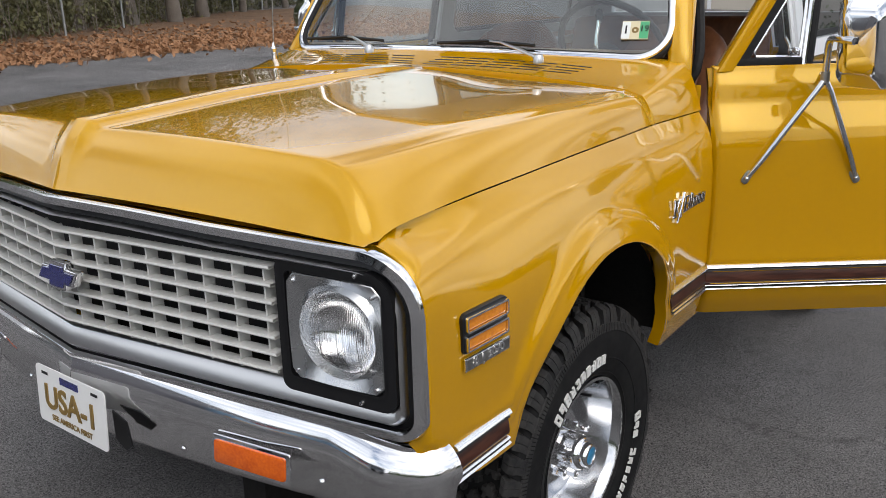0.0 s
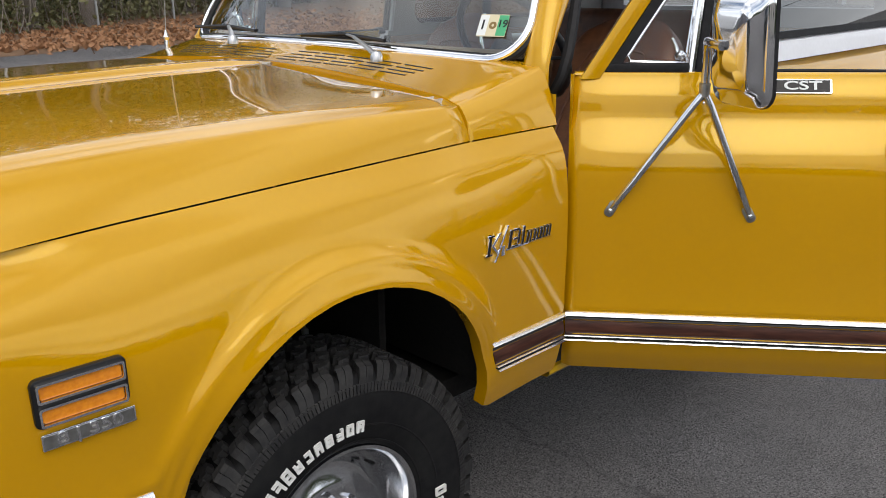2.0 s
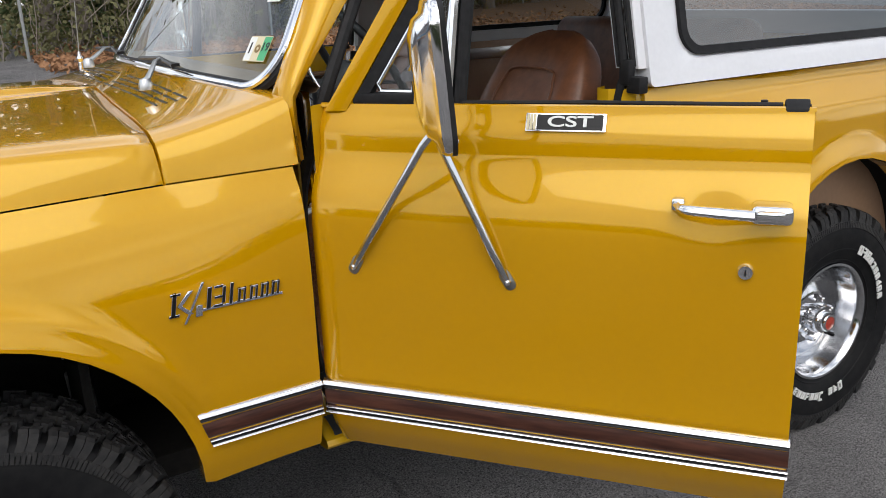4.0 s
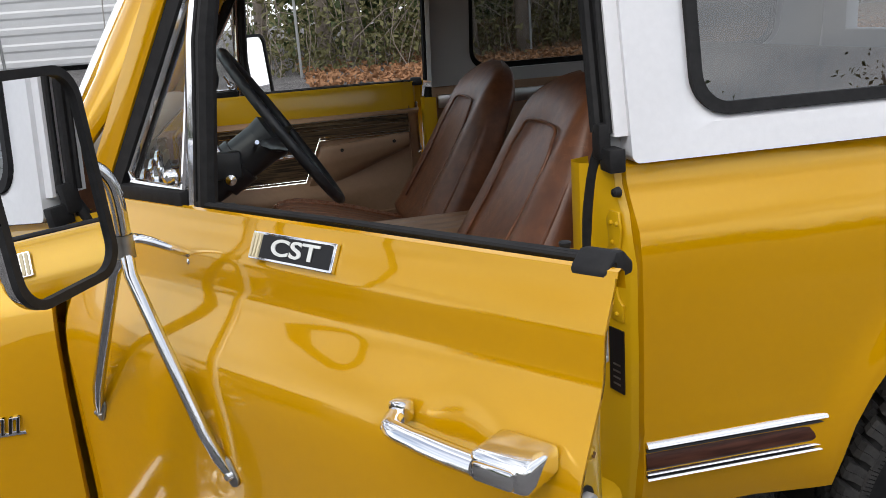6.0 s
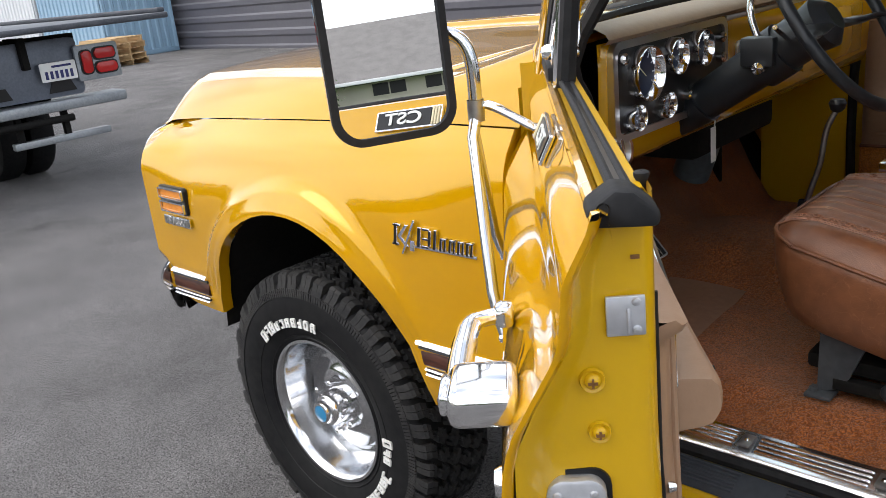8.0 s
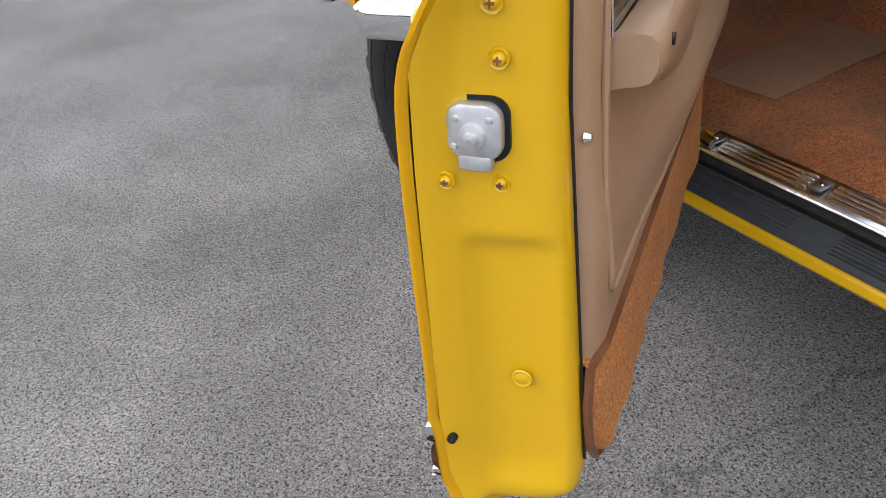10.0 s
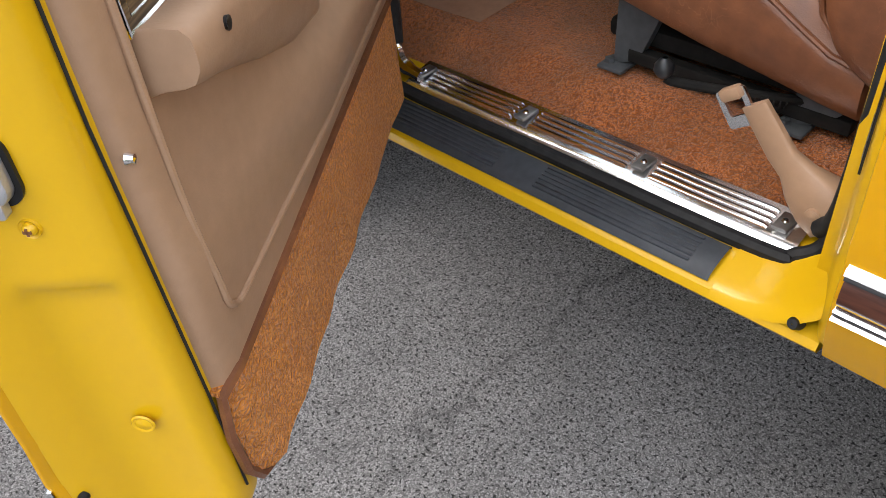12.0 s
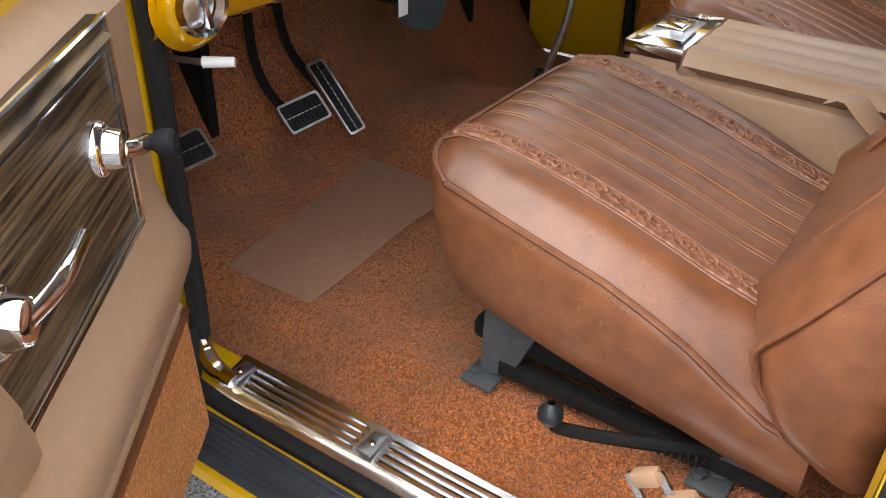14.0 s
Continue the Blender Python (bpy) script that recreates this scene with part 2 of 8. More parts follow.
TANPAD = mat("tan_dash_pad", (0.23, 0.16, 0.10), 0.5, color2=(0.27, 0.19, 0.12), bump=(200, 0.3, 0.001))
CARPET = carpet_mat("rust_carpet", (0.225, 0.062, 0.013), (0.73, 0.224, 0.056), 240, 0.62)
DOORCARPET = carpet_mat("orange_carpet", (0.46, 0.150, 0.020), (0.90, 0.355, 0.066), 220, 0.18)
HEELMAT = mat("brown_vinyl_heel_mat", (0.25, 0.130, 0.078), 0.45, rough2=0.6, color2=(0.31, 0.165, 0.10), bump=(300, 0.3, 0.001))
GLASS = pane_mat("clear_glass", (0.95, 0.97, 0.96), 1.45)
WSGLASS = pane_mat("windscreen_glass", (0.80, 0.89, 0.87), 2.15)
TINT = pane_mat("grey_tinted_glass", (0.33, 0.36, 0.38), 2.3)
MIRROR = mat("mirror_glass", (0.86, 0.87, 0.88), 0.0, 1.0)
AMBER = mat("amber_lens", (0.78, 0.27, 0.008), 0.12, color2=(0.66, 0.20, 0.005), big=40, small=150, bump=(160, 0.2, 0.002), **{"Coat Weight": 1.0})
REFLECTOR = mat("lamp_reflector", (0.9, 0.9, 0.91), 0.10, 1.0, bump=(30, 0.1, 0.004))
ORANGELENS = mat("deep_orange_lens", (0.72, 0.13, 0.004), 0.12, color2=(0.58, 0.085, 0.003), big=40, small=150, bump=(160, 0.2, 0.002), **{"Coat Weight": 1.0})
LAMPGLASS = mat("lamp_glass", (0.97, 0.98, 0.98), 0.02, **{"Transmission Weight": 1.0, "IOR": 1.3})
ln, ll = LAMPGLASS.node_tree.nodes, LAMPGLASS.node_tree.links
lt_, lw_, lb_ = ln.new("ShaderNodeTexCoord"), ln.new("ShaderNodeTexWave"), ln.new("ShaderNodeBump")
lw_.bands_direction = "Y"
lw_.inputs["Scale"].default_value, lw_.inputs["Distortion"].default_value, lw_.inputs["Detail"].default_value = 75.0, 1.2, 2.0
lb_.inputs["Strength"].default_value, lb_.inputs["Distance"].default_value = 0.5, 0.003
ll.new(lt_.outputs["Object"], lw_.inputs["Vector"])
ll.new(lw_.outputs["Fac"], lb_.inputs["Height"])
ll.new(lb_.outputs["Normal"], ln["Principled BSDF"].inputs["Normal"])
REDLENS = mat("red_lens", (0.45, 0.015, 0.015), 0.2)
WHITEPLATE = mat("white_plate", (0.74, 0.74, 0.73), 0.4)
GOLD = mat("gold_print", (0.20, 0.125, 0.03), 0.4)
BLUE = mat("blue_enamel", (0.012, 0.016, 0.13), 0.2, **{"Coat Weight": 1.0})
ZINC = mat("zinc_plate", (0.62, 0.63, 0.66), 0.42, 0.85, rough2=0.55, color2=(0.50, 0.51, 0.54), big=30)
HUBBLUE = mat("blue_hub_emblem", (0.03, 0.20, 0.38), 0.3)
HUBRED = mat("red_hub_emblem", (0.40, 0.05, 0.03), 0.3)
RUST = mat("rust_spot", (0.12, 0.045, 0.02), 0.8, color2=(0.2, 0.09, 0.02), small=200)
TRIMWOOD = wood_mat("mahogany_trim", (0.035, 0.011, 0.007), (0.085, 0.030, 0.018), 9, (1, 9, 9))
DOORWOOD = wood_mat("dark_wood_grain", (0.022, 0.014, 0.008), (0.165, 0.108, 0.055), 7, (0.9, 12, 30))
PANELBLACK = mat("satin_black_panel", (0.012, 0.012, 0.012), 0.4)
COLUMN = mat("black_column", (0.012, 0.014, 0.017), 0.38, rough2=0.5)
DARKMETAL = mat("dark_chassis", (0.005, 0.005, 0.005), 0.8, color2=(0.012, 0.011, 0.010), **{"Specular IOR Level": 0.2})
HEADLINER = mat("grey_headliner", (0.46, 0.47, 0.48), 0.6)
STICKW = mat("sticker_white", (0.70, 0.72, 0.70), 0.5)
STICKY = mat("sticker_cream", (0.62, 0.55, 0.36), 0.5)
STICKG = mat("sticker_green", (0.06, 0.36, 0.16), 0.5)
TAGWHITE = mat("paper_tag", (0.75, 0.75, 0.73), 0.7)


# ---- mesh helpers ----
def part(name, bm, material, parent=None, label="", smooth=True, m=None, angle=40):
    """Links a bmesh as one mesh object, under a thing or a part."""
    me = bpy.data.meshes.new(name)
    bmesh.ops.remove_doubles(bm, verts=bm.verts, dist=1e-5)
    bmesh.ops.recalc_face_normals(bm, faces=bm.faces)
    if smooth:
        for f in bm.faces:
            f.smooth = True
        lim = radians(angle)
        for e in bm.edges:
            if len(e.link_faces) == 2 and e.calc_face_angle(0) > lim:
                e.smooth = False
    bm.to_mesh(me)
    bm.free()
    ob = new(name, me)
    if material:
        me.materials.append(material)
    if parent:
        ob.parent = parent
    if m is not None:
        ob.matrix_basis = m
    if label:
        ob["label"] = label
    return ob


def joined(*bms):
    out = bmesh.new()
    for b in bms:
        me = bpy.data.meshes.new("tmp")
        b.to_mesh(me)
        b.free()
        out.from_mesh(me)
        bpy.data.meshes.remove(me)
    return out


def box(x0, x1, y0, y1, z0, z1, bevel=0.0, seg=2):
    bm = bmesh.new()
    bmesh.ops.create_cube(bm, size=1)
    for v in bm.verts:
        v.co = Vector(((x0 + x1) / 2 + v.co.x * (x1 - x0), (y0 + y1) / 2 + v.co.y * (y1 - y0), (z0 + z1) / 2 + v.co.z * (z1 - z0)))
    if bevel:
        bmesh.ops.bevel(bm, geom=bm.edges[:], offset=bevel, segments=seg, affect="EDGES", profile=0.5)
    return bm


def moved(bm, m):
    bmesh.ops.transform(bm, matrix=m, verts=bm.verts)
    return bm


def grid(rows, close_u=False, close_v=False):
    """A surface through rows of points."""
    bm = bmesh.new()
    vs = [[bm.verts.new(p) for p in row] for row in rows]
    nu, nv = len(vs), len(vs[0])
    for i in range(nu if close_u else nu - 1):
        for j in range(nv if close_v else nv - 1):
            a, b, c, d = vs[i][j], vs[(i + 1) % nu][j], vs[(i + 1) % nu][(j + 1) % nv], vs[i][(j + 1) % nv]
            try:
                bm.faces.new((a, b, c, d))
            except ValueError:
                pass
    return bm


def thick(bm, t):
    """Gives a surface depth, away from its normals."""
    bmesh.ops.recalc_face_normals(bm, faces=bm.faces)
    bmesh.ops.solidify(bm, geom=bm.faces[:], thickness=t)
    return bm


def spline(pts, n):
    """n points along a smooth curve through pts."""
    p = [Vector(a) for a in pts]
    p = [2 * p[0] - p[1]] + p + [2 * p[-1] - p[-2]]
    out = []
    k = len(p) - 3
    for i in range(n):
        s = min(i / (n - 1) * k, k - 1e-6)
        j = int(s)
        t = s - j
        a, b, c, d = p[j:j + 4]
        out.append(0.5 * (2 * b + (c - a) * t + (2 * a - 5 * b + 4 * c - d) * t * t + (3 * b - a - 3 * c + d) * t ** 3))
    return out


def tube(pts, r, n=10, smooth_n=0, flat=1.0, caps=True):
    """A round bar through points; r may be a list."""
    p = spline(pts, smooth_n) if smooth_n else [Vector(a) for a in pts]
    rows = []
    up = Vector((0, 0, 1))
    for i, a in enumerate(p):
        d = (p[min(i + 1, len(p) - 1)] - p[max(i - 1, 0)]).normalized()
        s = d.cross(up)
        if s.length < 0.1:
            s = d.cross(Vector((1, 0, 0)))
        s.normalize()
        u = s.cross(d).normalized()
        up = u
        ri = r if not isinstance(r, (list, tuple)) else r[min(int(i * len(r) / len(p)), len(r) - 1)]
        rows.append([a + ri * (math.cos(2 * math.pi * k / n) * s + flat * math.sin(2 * math.pi * k / n) * u) for k in range(n)])
    bm = grid(rows, close_v=True)
    if caps:
        bm.verts.ensure_lookup_table()
        for row in (bm.verts[:n], bm.verts[-n:]):
            bm.faces.new(row)
    return bm


def lathe(profile, n=48, axis="y"):
    """Turns a profile of (along, radius) about an axis."""
    rows = []
    for a, r in profile:
        row = []
        for k in range(n):
            c, s = math.cos(2 * math.pi * k / n), math.sin(2 * math.pi * k / n)
            row.append({"y": (r * c, a, r * s), "z": (r * c, r * s, a), "x": (a, r * c, r * s)}[axis])
        rows.append(row)
    return grid(rows, close_v=True)


def plate(outline, depth, bevel=0.0, axis="y"):
    """A flat plate with an outline of (a, b), along y (x and z in the plane), x (y and z) or z."""
    bm = bmesh.new()
    f = {"y": lambda a, b: (a, 0, b), "x": lambda a, b: (0, a, b), "z": lambda a, b: (a, b, 0)}[axis]
    face = bm.faces.new([bm.verts.new(f(a, b)) for a, b in outline])
    res = bmesh.ops.extrude_face_region(bm, geom=[face])
    d = {"y": (0, depth, 0), "x": (depth, 0, 0), "z": (0, 0, depth)}[axis]
    bmesh.ops.translate(bm, vec=d, verts=[v for v in res["geom"] if isinstance(v, bmesh.types.BMVert)])
    bmesh.ops.recalc_face_normals(bm, faces=bm.faces)
    if bevel:
        bmesh.ops.bevel(bm, geom=bm.edges[:], offset=bevel, segments=2, affect="EDGES", profile=0.5)
    return bm


def rrect(x0, x1, z0, z1, r, n=5):
    """A rounded rectangle; r one radius or four (bottom left, bottom right, top right, top left)."""
    rs = r if isinstance(r, (list, tuple)) else [r] * 4
    out = []
    for (cx, cz, sx, sz, a0), q in zip(((x0, z0, 1, 1, 180), (x1, z0, -1, 1, 270), (x1, z1, -1, -1, 0), (x0, z1, 1, -1, 90)), rs):
        for k in range(n + 1):
            a = radians(a0 + 90 * k / n)
            out.append((cx + sx * q + q * math.cos(a), cz + sz * q + q * math.sin(a)))
    return out


def ring(outer, inner, depth, axis="y", y0=0.0):
    """A frame between two outlines with the same number of points."""
    f = {"y": lambda a, b, d: (a, y0 + d, b), "x": lambda a, b, d: (y0 + d, a, b), "z": lambda a, b, d: (a, b, y0 + d)}[axis]
    return grid([[f(a, b, 0) for a, b in outer], [f(a, b, 0) for a, b in inner], [f(a, b, depth) for a, b in inner], [f(a, b, depth) for a, b in outer]], close_u=True, close_v=True)


def words(name, text, size, depth, material, parent, m, label=""):
    """Raised lettering in the built-in font."""
    cu = bpy.data.curves.new(name, "FONT")
    cu.body, cu.size, cu.extrude, cu.align_x, cu.align_y = text, size, depth, "CENTER", "CENTER"
    cu.offset = size * 0.018
    tmp = bpy.data.objects.new("tmp", cu)
    scene.collection.objects.link(tmp)
    me = bpy.data.meshes.new_from_object(tmp.evaluated_get(bpy.context.evaluated_depsgraph_get()))
    bpy.data.objects.remove(tmp)
    bpy.data.curves.remove(cu)
    me.name = name
    me.materials.clear()
    me.materials.append(material)
    ob = new(name, me)
    ob.parent, ob.matrix_basis = parent, m
    if label:
        ob["label"] = label
    return ob


def lerp(a, b, t):
    return a + (b - a) * t


def table(x, xs, ys):
    return float(np.interp(x, xs, ys))


def sstep(a, b, x):
    t = max(0.0, min(1.0, (x - a) / (b - a)))
    return t * t * (3 - 2 * t)


# ---- ground and surroundings ----
def ground_z(x, y):
    """The lot is level round the vehicle and rises gently towards the fence."""
    return 0.033 * max(0.0, min(y, 40.0) - 2.5) * sstep(-16, -6, x)


ASPHALT = mat("asphalt", (0.10, 0.097, 0.095), 0.85, **{"Specular IOR Level": 0.25})
n, l = ASPHALT.node_tree.nodes, ASPHALT.node_tree.links
tc = n.new("ShaderNodeTexCoord")


def anode(kind, **inputs):
    """A node of the asphalt with its inputs set."""
    q = n.new(kind)
    for k, v in inputs.items():
        q.inputs[k.replace("_", " ")].default_value = v
    return q


def alink(a, b):
    l.new(a, b)


# stones, each of its own grey, dark binder between them, open pits, stains and hairline cracks
stones = anode("ShaderNodeTexVoronoi", Scale=300)
edges = anode("ShaderNodeTexVoronoi", Scale=300)
edges.feature = "DISTANCE_TO_EDGE"
pits = anode("ShaderNodeTexNoise", Scale=135, Detail=3)
patch = anode("ShaderNodeTexNoise", Scale=0.9, Detail=9, Roughness=0.62)
crack_warp = anode("ShaderNodeTexNoise", Scale=2.2, Detail=7)
cracks = anode("ShaderNodeTexVoronoi", Scale=0.17)
cracks.feature = "DISTANCE_TO_EDGE"
for q in (stones, edges, pits, patch, crack_warp):
    alink(tc.outputs["Object"], q.inputs["Vector"])
cw_ = n.new("ShaderNodeMix")
cw_.data_type, cw_.blend_type = "RGBA", "LINEAR_LIGHT"
cw_.inputs[0].default_value = 0.35
alink(tc.outputs["Object"], cw_.inputs[6])
alink(crack_warp.outputs["Color"], cw_.inputs[7])
alink(cw_.outputs[2], cracks.inputs["Vector"])
grey = n.new("ShaderNodeRGBToBW")
alink(stones.outputs["Color"], grey.inputs["Color"])
g1 = anode("ShaderNodeMapRange", From_Min=0.15, From_Max=0.85, To_Min=0.13, To_Max=0.42)
alink(grey.outputs["Val"], g1.inputs["Value"])
e1 = anode("ShaderNodeMapRange", From_Min=0.02, From_Max=0.16, To_Min=0.42, To_Max=1.0)
alink(edges.outputs["Distance"], e1.inputs["Value"])
p1 = anode("ShaderNodeMapRange", From_Min=0.37, From_Max=0.43, To_Min=0.12, To_Max=1.0)
alink(pits.outputs["Fac"], p1.inputs["Value"])
s1 = anode("ShaderNodeMapRange", From_Min=0.32, From_Max=0.66, To_Min=0.60, To_Max=1.10)
alink(patch.outputs["Fac"], s1.inputs["Value"])
c1 = anode("ShaderNodeMapRange", From_Min=0.0, From_Max=0.0030, To_Min=0.68, To_Max=1.0)
alink(cracks.outputs["Distance"], c1.inputs["Value"])
last_ = g1.outputs["Result"]
for q in (e1, p1, s1, c1):
    mm = n.new("ShaderNodeMath")
    mm.operation = "MULTIPLY"
    alink(last_, mm.inputs[0])
    alink(q.outputs["Result"], mm.inputs[1])
    last_ = mm.outputs[0]
tintn = n.new("ShaderNodeMix")
tintn.data_type, tintn.blend_type = "RGBA", "MULTIPLY"
tintn.inputs[0].default_value = 1.0
tintn.inputs[7].default_value = (1.0, 0.965, 0.955, 1)
alink(last_, tintn.inputs[6])
alink(tintn.outputs[2], n["Principled BSDF"].inputs["Base Color"])
hgt = n.new("ShaderNodeMath")
hgt.operation = "MULTIPLY"
alink(e1.outputs["Result"], hgt.inputs[0])
alink(p1.outputs["Result"], hgt.inputs[1])
abump = anode("ShaderNodeBump", Strength=0.9, Distance=0.004)
alink(hgt.outputs[0], abump.inputs["Height"])
alink(abump.outputs["Normal"], n["Principled BSDF"].inputs["Normal"])

gx = [-600, -120, -60, -30, -20, -16, -13, -10, -8, -6, -3, 0, 3, 6, 10, 15, 22, 30, 60, 120, 600]
gy = [-600, -120, -60, -30, -12, -6, -3, 0, 2.5, 5, 8, 12, 16, 20, 26, 33, 40, 60, 120, 600]
tagged(part("ground", grid([[(x, y, ground_z(x, y)) for y in gy] for x in gx]), ASPHALT), "weathered grey asphalt parking lot", "ground", kind="structure")

EARTH = mat("leafy_earth", (0.10, 0.055, 0.03), 0.95, color2=(0.20, 0.115, 0.06), big=2, small=30, bump=(40, 0.8, 0.03))
DRYLEAF = mat("dry_leaves", (0.22, 0.10, 0.045), 0.8, color2=(0.36, 0.19, 0.09), big=6, small=90)
GREENLEAF = mat("green_foliage", (0.045, 0.075, 0.02), 0.6, color2=(0.09, 0.13, 0.04), big=1.5, small=25)
OLIVELEAF = mat("olive_foliage", (0.10, 0.10, 0.035), 0.65, color2=(0.16, 0.15, 0.06), big=1.5, small=25)
BARK = mat("grey_bark", (0.12, 0.10, 0.085), 0.9, color2=(0.20, 0.17, 0.14), bump=(30, 0.8, 0.02))
VINE = mat("dead_vines", (0.20, 0.17, 0.14), 0.9, color2=(0.28, 0.24, 0.20))
GALV = mat("galvanised_wire", (0.36, 0.37, 0.37), 0.45, 0.7)
SIDING = mat("dark_grey_siding", (0.085, 0.082, 0.098), 0.42, color2=(0.10, 0.098, 0.112), big=0.5, small=9)
SIDINGTRIM = mat("siding_trim", (0.11, 0.11, 0.12), 0.45)
CORRUG = mat("grey_corrugated_steel", (0.27, 0.29, 0.30), 0.4, 0.3, color2=(0.22, 0.235, 0.24), big=0.7)
WHITESTEEL = mat("white_trailer_steel", (0.66, 0.68, 0.70), 0.4, color2=(0.58, 0.60, 0.63), big=0.6)
BEIGEWALL = mat("beige_siding", (0.52, 0.48, 0.42), 0.7, color2=(0.48, 0.44, 0.38), big=0.8)
SHINGLE = mat("grey_shingles", (0.15, 0.14, 0.135), 0.85, color2=(0.21, 0.20, 0.19), big=2, small=20, bump=(30, 0.5, 0.02))
PINE = mat("pallet_pine", (0.45, 0.30, 0.15), 0.7, color2=(0.52, 0.36, 0.19), big=4, small=40)
TRUCKGREY = mat("blue_grey_truck_steel", (0.16, 0.18, 0.22), 0.4, 0.4, color2=(0.12, 0.135, 0.165), big=3)
TRUCKBED = mat("flatbed_aluminium", (0.34, 0.36, 0.38), 0.45, 0.5, color2=(0.24, 0.26, 0.28), big=5)
TRUCKDARK = mat("dark_truck_steel", (0.045, 0.05, 0.06), 0.5, 0.3, color2=(0.08, 0.085, 0.10), big=6)
GRASS = mat("grass", (0.06, 0.12, 0.025), 0.85, color2=(0.10, 0.18, 0.05), big=3, small=60)

# fence line along the back of the lot
FENCE = [(-7.0, 17.2), (-1.0, 16.6), (5.0, 16.6), (12.0, 20.3), (20.0, 25.0), (29.0, 29.5)]


def fence_at(d):
    """The point d metres along the fence."""
    for (ax, ay), (bx, by) in zip(FENCE, FENCE[1:]):
        s = math.hypot(bx - ax, by - ay)
        if d <= s:
            return lerp(ax, bx, d / s), lerp(ay, by, d / s)
        d -= s
    return FENCE[-1]


FLEN = sum(math.dist(a, b) for a, b in zip(FENCE, FENCE[1:]))
FH = 2.1
fence = tagged(new("chain_link_fence"), "galvanised chain-link fence in front of dense woods", "fence")
fence.location = (*FENCE[0], 0)


def fp(d, h):
    x, y = fence_at(d)
    return Vector((x - FENCE[0][0], y - FENCE[0][1], ground_z(x, y) + h))


for k in range(int(FLEN / 3) + 1):
    part("post", joined(tube([fp(k * 3, -0.1), fp(k * 3, FH + 0.05)], 0.032, 8), tube([fp(k * 3, FH + 0.05), fp(k * 3, FH + 0.09)], [0.038, 0.015], 8)), GALV, fence)
part("top_rail", tube([fp(d, FH) for d in np.linspace(0, FLEN, 40)], 0.022, 6), GALV, fence)
wire = bmesh.new()
step, run = 0.085, 2.1
for sgn in (1, -1):
    for k in range(int((FLEN + run) / step)):
        d0 = k * step - (run if sgn > 0 else 0)
        pts = []
        for q in np.linspace(0, 1, 5):
            d = d0 + sgn * run * q + (0 if sgn > 0 else run - run)
            if 0 <= d <= FLEN:
                pts.append(fp(d, FH * q) + Vector((0, -0.01 * sgn, 0)))
        for a, b in zip(pts, pts[1:]):
            side = Vector((0.0028, 0, 0.0028 * sgn))
            vs = [wire.verts.new(a - side), wire.verts.new(a + side), wire.verts.new(b + side), wire.verts.new(b - side)]
            wire.faces.new(vs)
tagged(part("chain_link", wire, GALV, fence), kind="stuff")

# leaf litter in front of the fence, with an uneven edge
rng = random.Random(4)
ex = np.linspace(0, 1, 40)
front, back = [], []
for q in ex:
    x = lerp(3.0, 26.0, q)
    y = 14.2 - 1.5 * q + 0.5 * noise.noise(Vector((x * 0.6, 0, 0))) - (0.9 if q < 0.15 else 0) * (0.15 - q) / 0.15
    front.append(Vector((x, y, ground_z(x, y) + 0.006)))
    bx, by = x + 3, max(y + 9, 26)
    back.append(Vector((bx, by, ground_z(bx, by) + 0.03)))
rows = [front] + [[a.lerp(b, t) + Vector((0, 0, 0.03)) for a, b in zip(front, back)] for t in (0.05, 0.4, 1.0)]
tagged(part("leaf_bed", grid(rows), EARTH), "bed of earth and fallen leaves by the fence", "leaf litter", kind="structure")


def leaves(count, place, size, r):
    """Many small bent leaves, one mesh."""
    verts, faces = [], []
    for _ in range(count):
        c = place(r)
        if c is None:
            continue
        s = size * r.uniform(0.6, 1.4)
        e = Euler((r.uniform(-1.2, 1.2), r.uniform(-1.2, 1.2), r.uniform(0, 6.3))).to_matrix()
        k = len(verts)
        for p in ((-0.5, 0, 0), (0, -0.32, 0.1), (0.5, 0, 0), (0, 0.32, 0.1)):
            verts.append(tuple(c + e @ (Vector(p) * s)))
        faces.append((k, k + 1, k + 2, k + 3))
    me = bpy.data.meshes.new("leaves")
    me.from_pydata(verts, [], faces)
    bm = bmesh.new()
    bm.from_mesh(me)
    bpy.data.meshes.remove(me)
    return bm


def litter(r):
    q = r.random()
    x = lerp(2.0, 26, q)
    y = 14.2 - 1.5 * q + abs(r.gauss(0, 1)) * 3.0 - 0.4 * r.random() - (0.8 if r.random() < 0.06 else 0)
    return Vector((x, y, ground_z(x, y) + 0.04 + 0.02 * r.random()))


tagged(part("fallen_leaves", leaves(9000, litter, 0.14, rng), DRYLEAF, smooth=False), "rust-brown fallen leaves over the lot's edge", "leaf litter", kind="stuff")


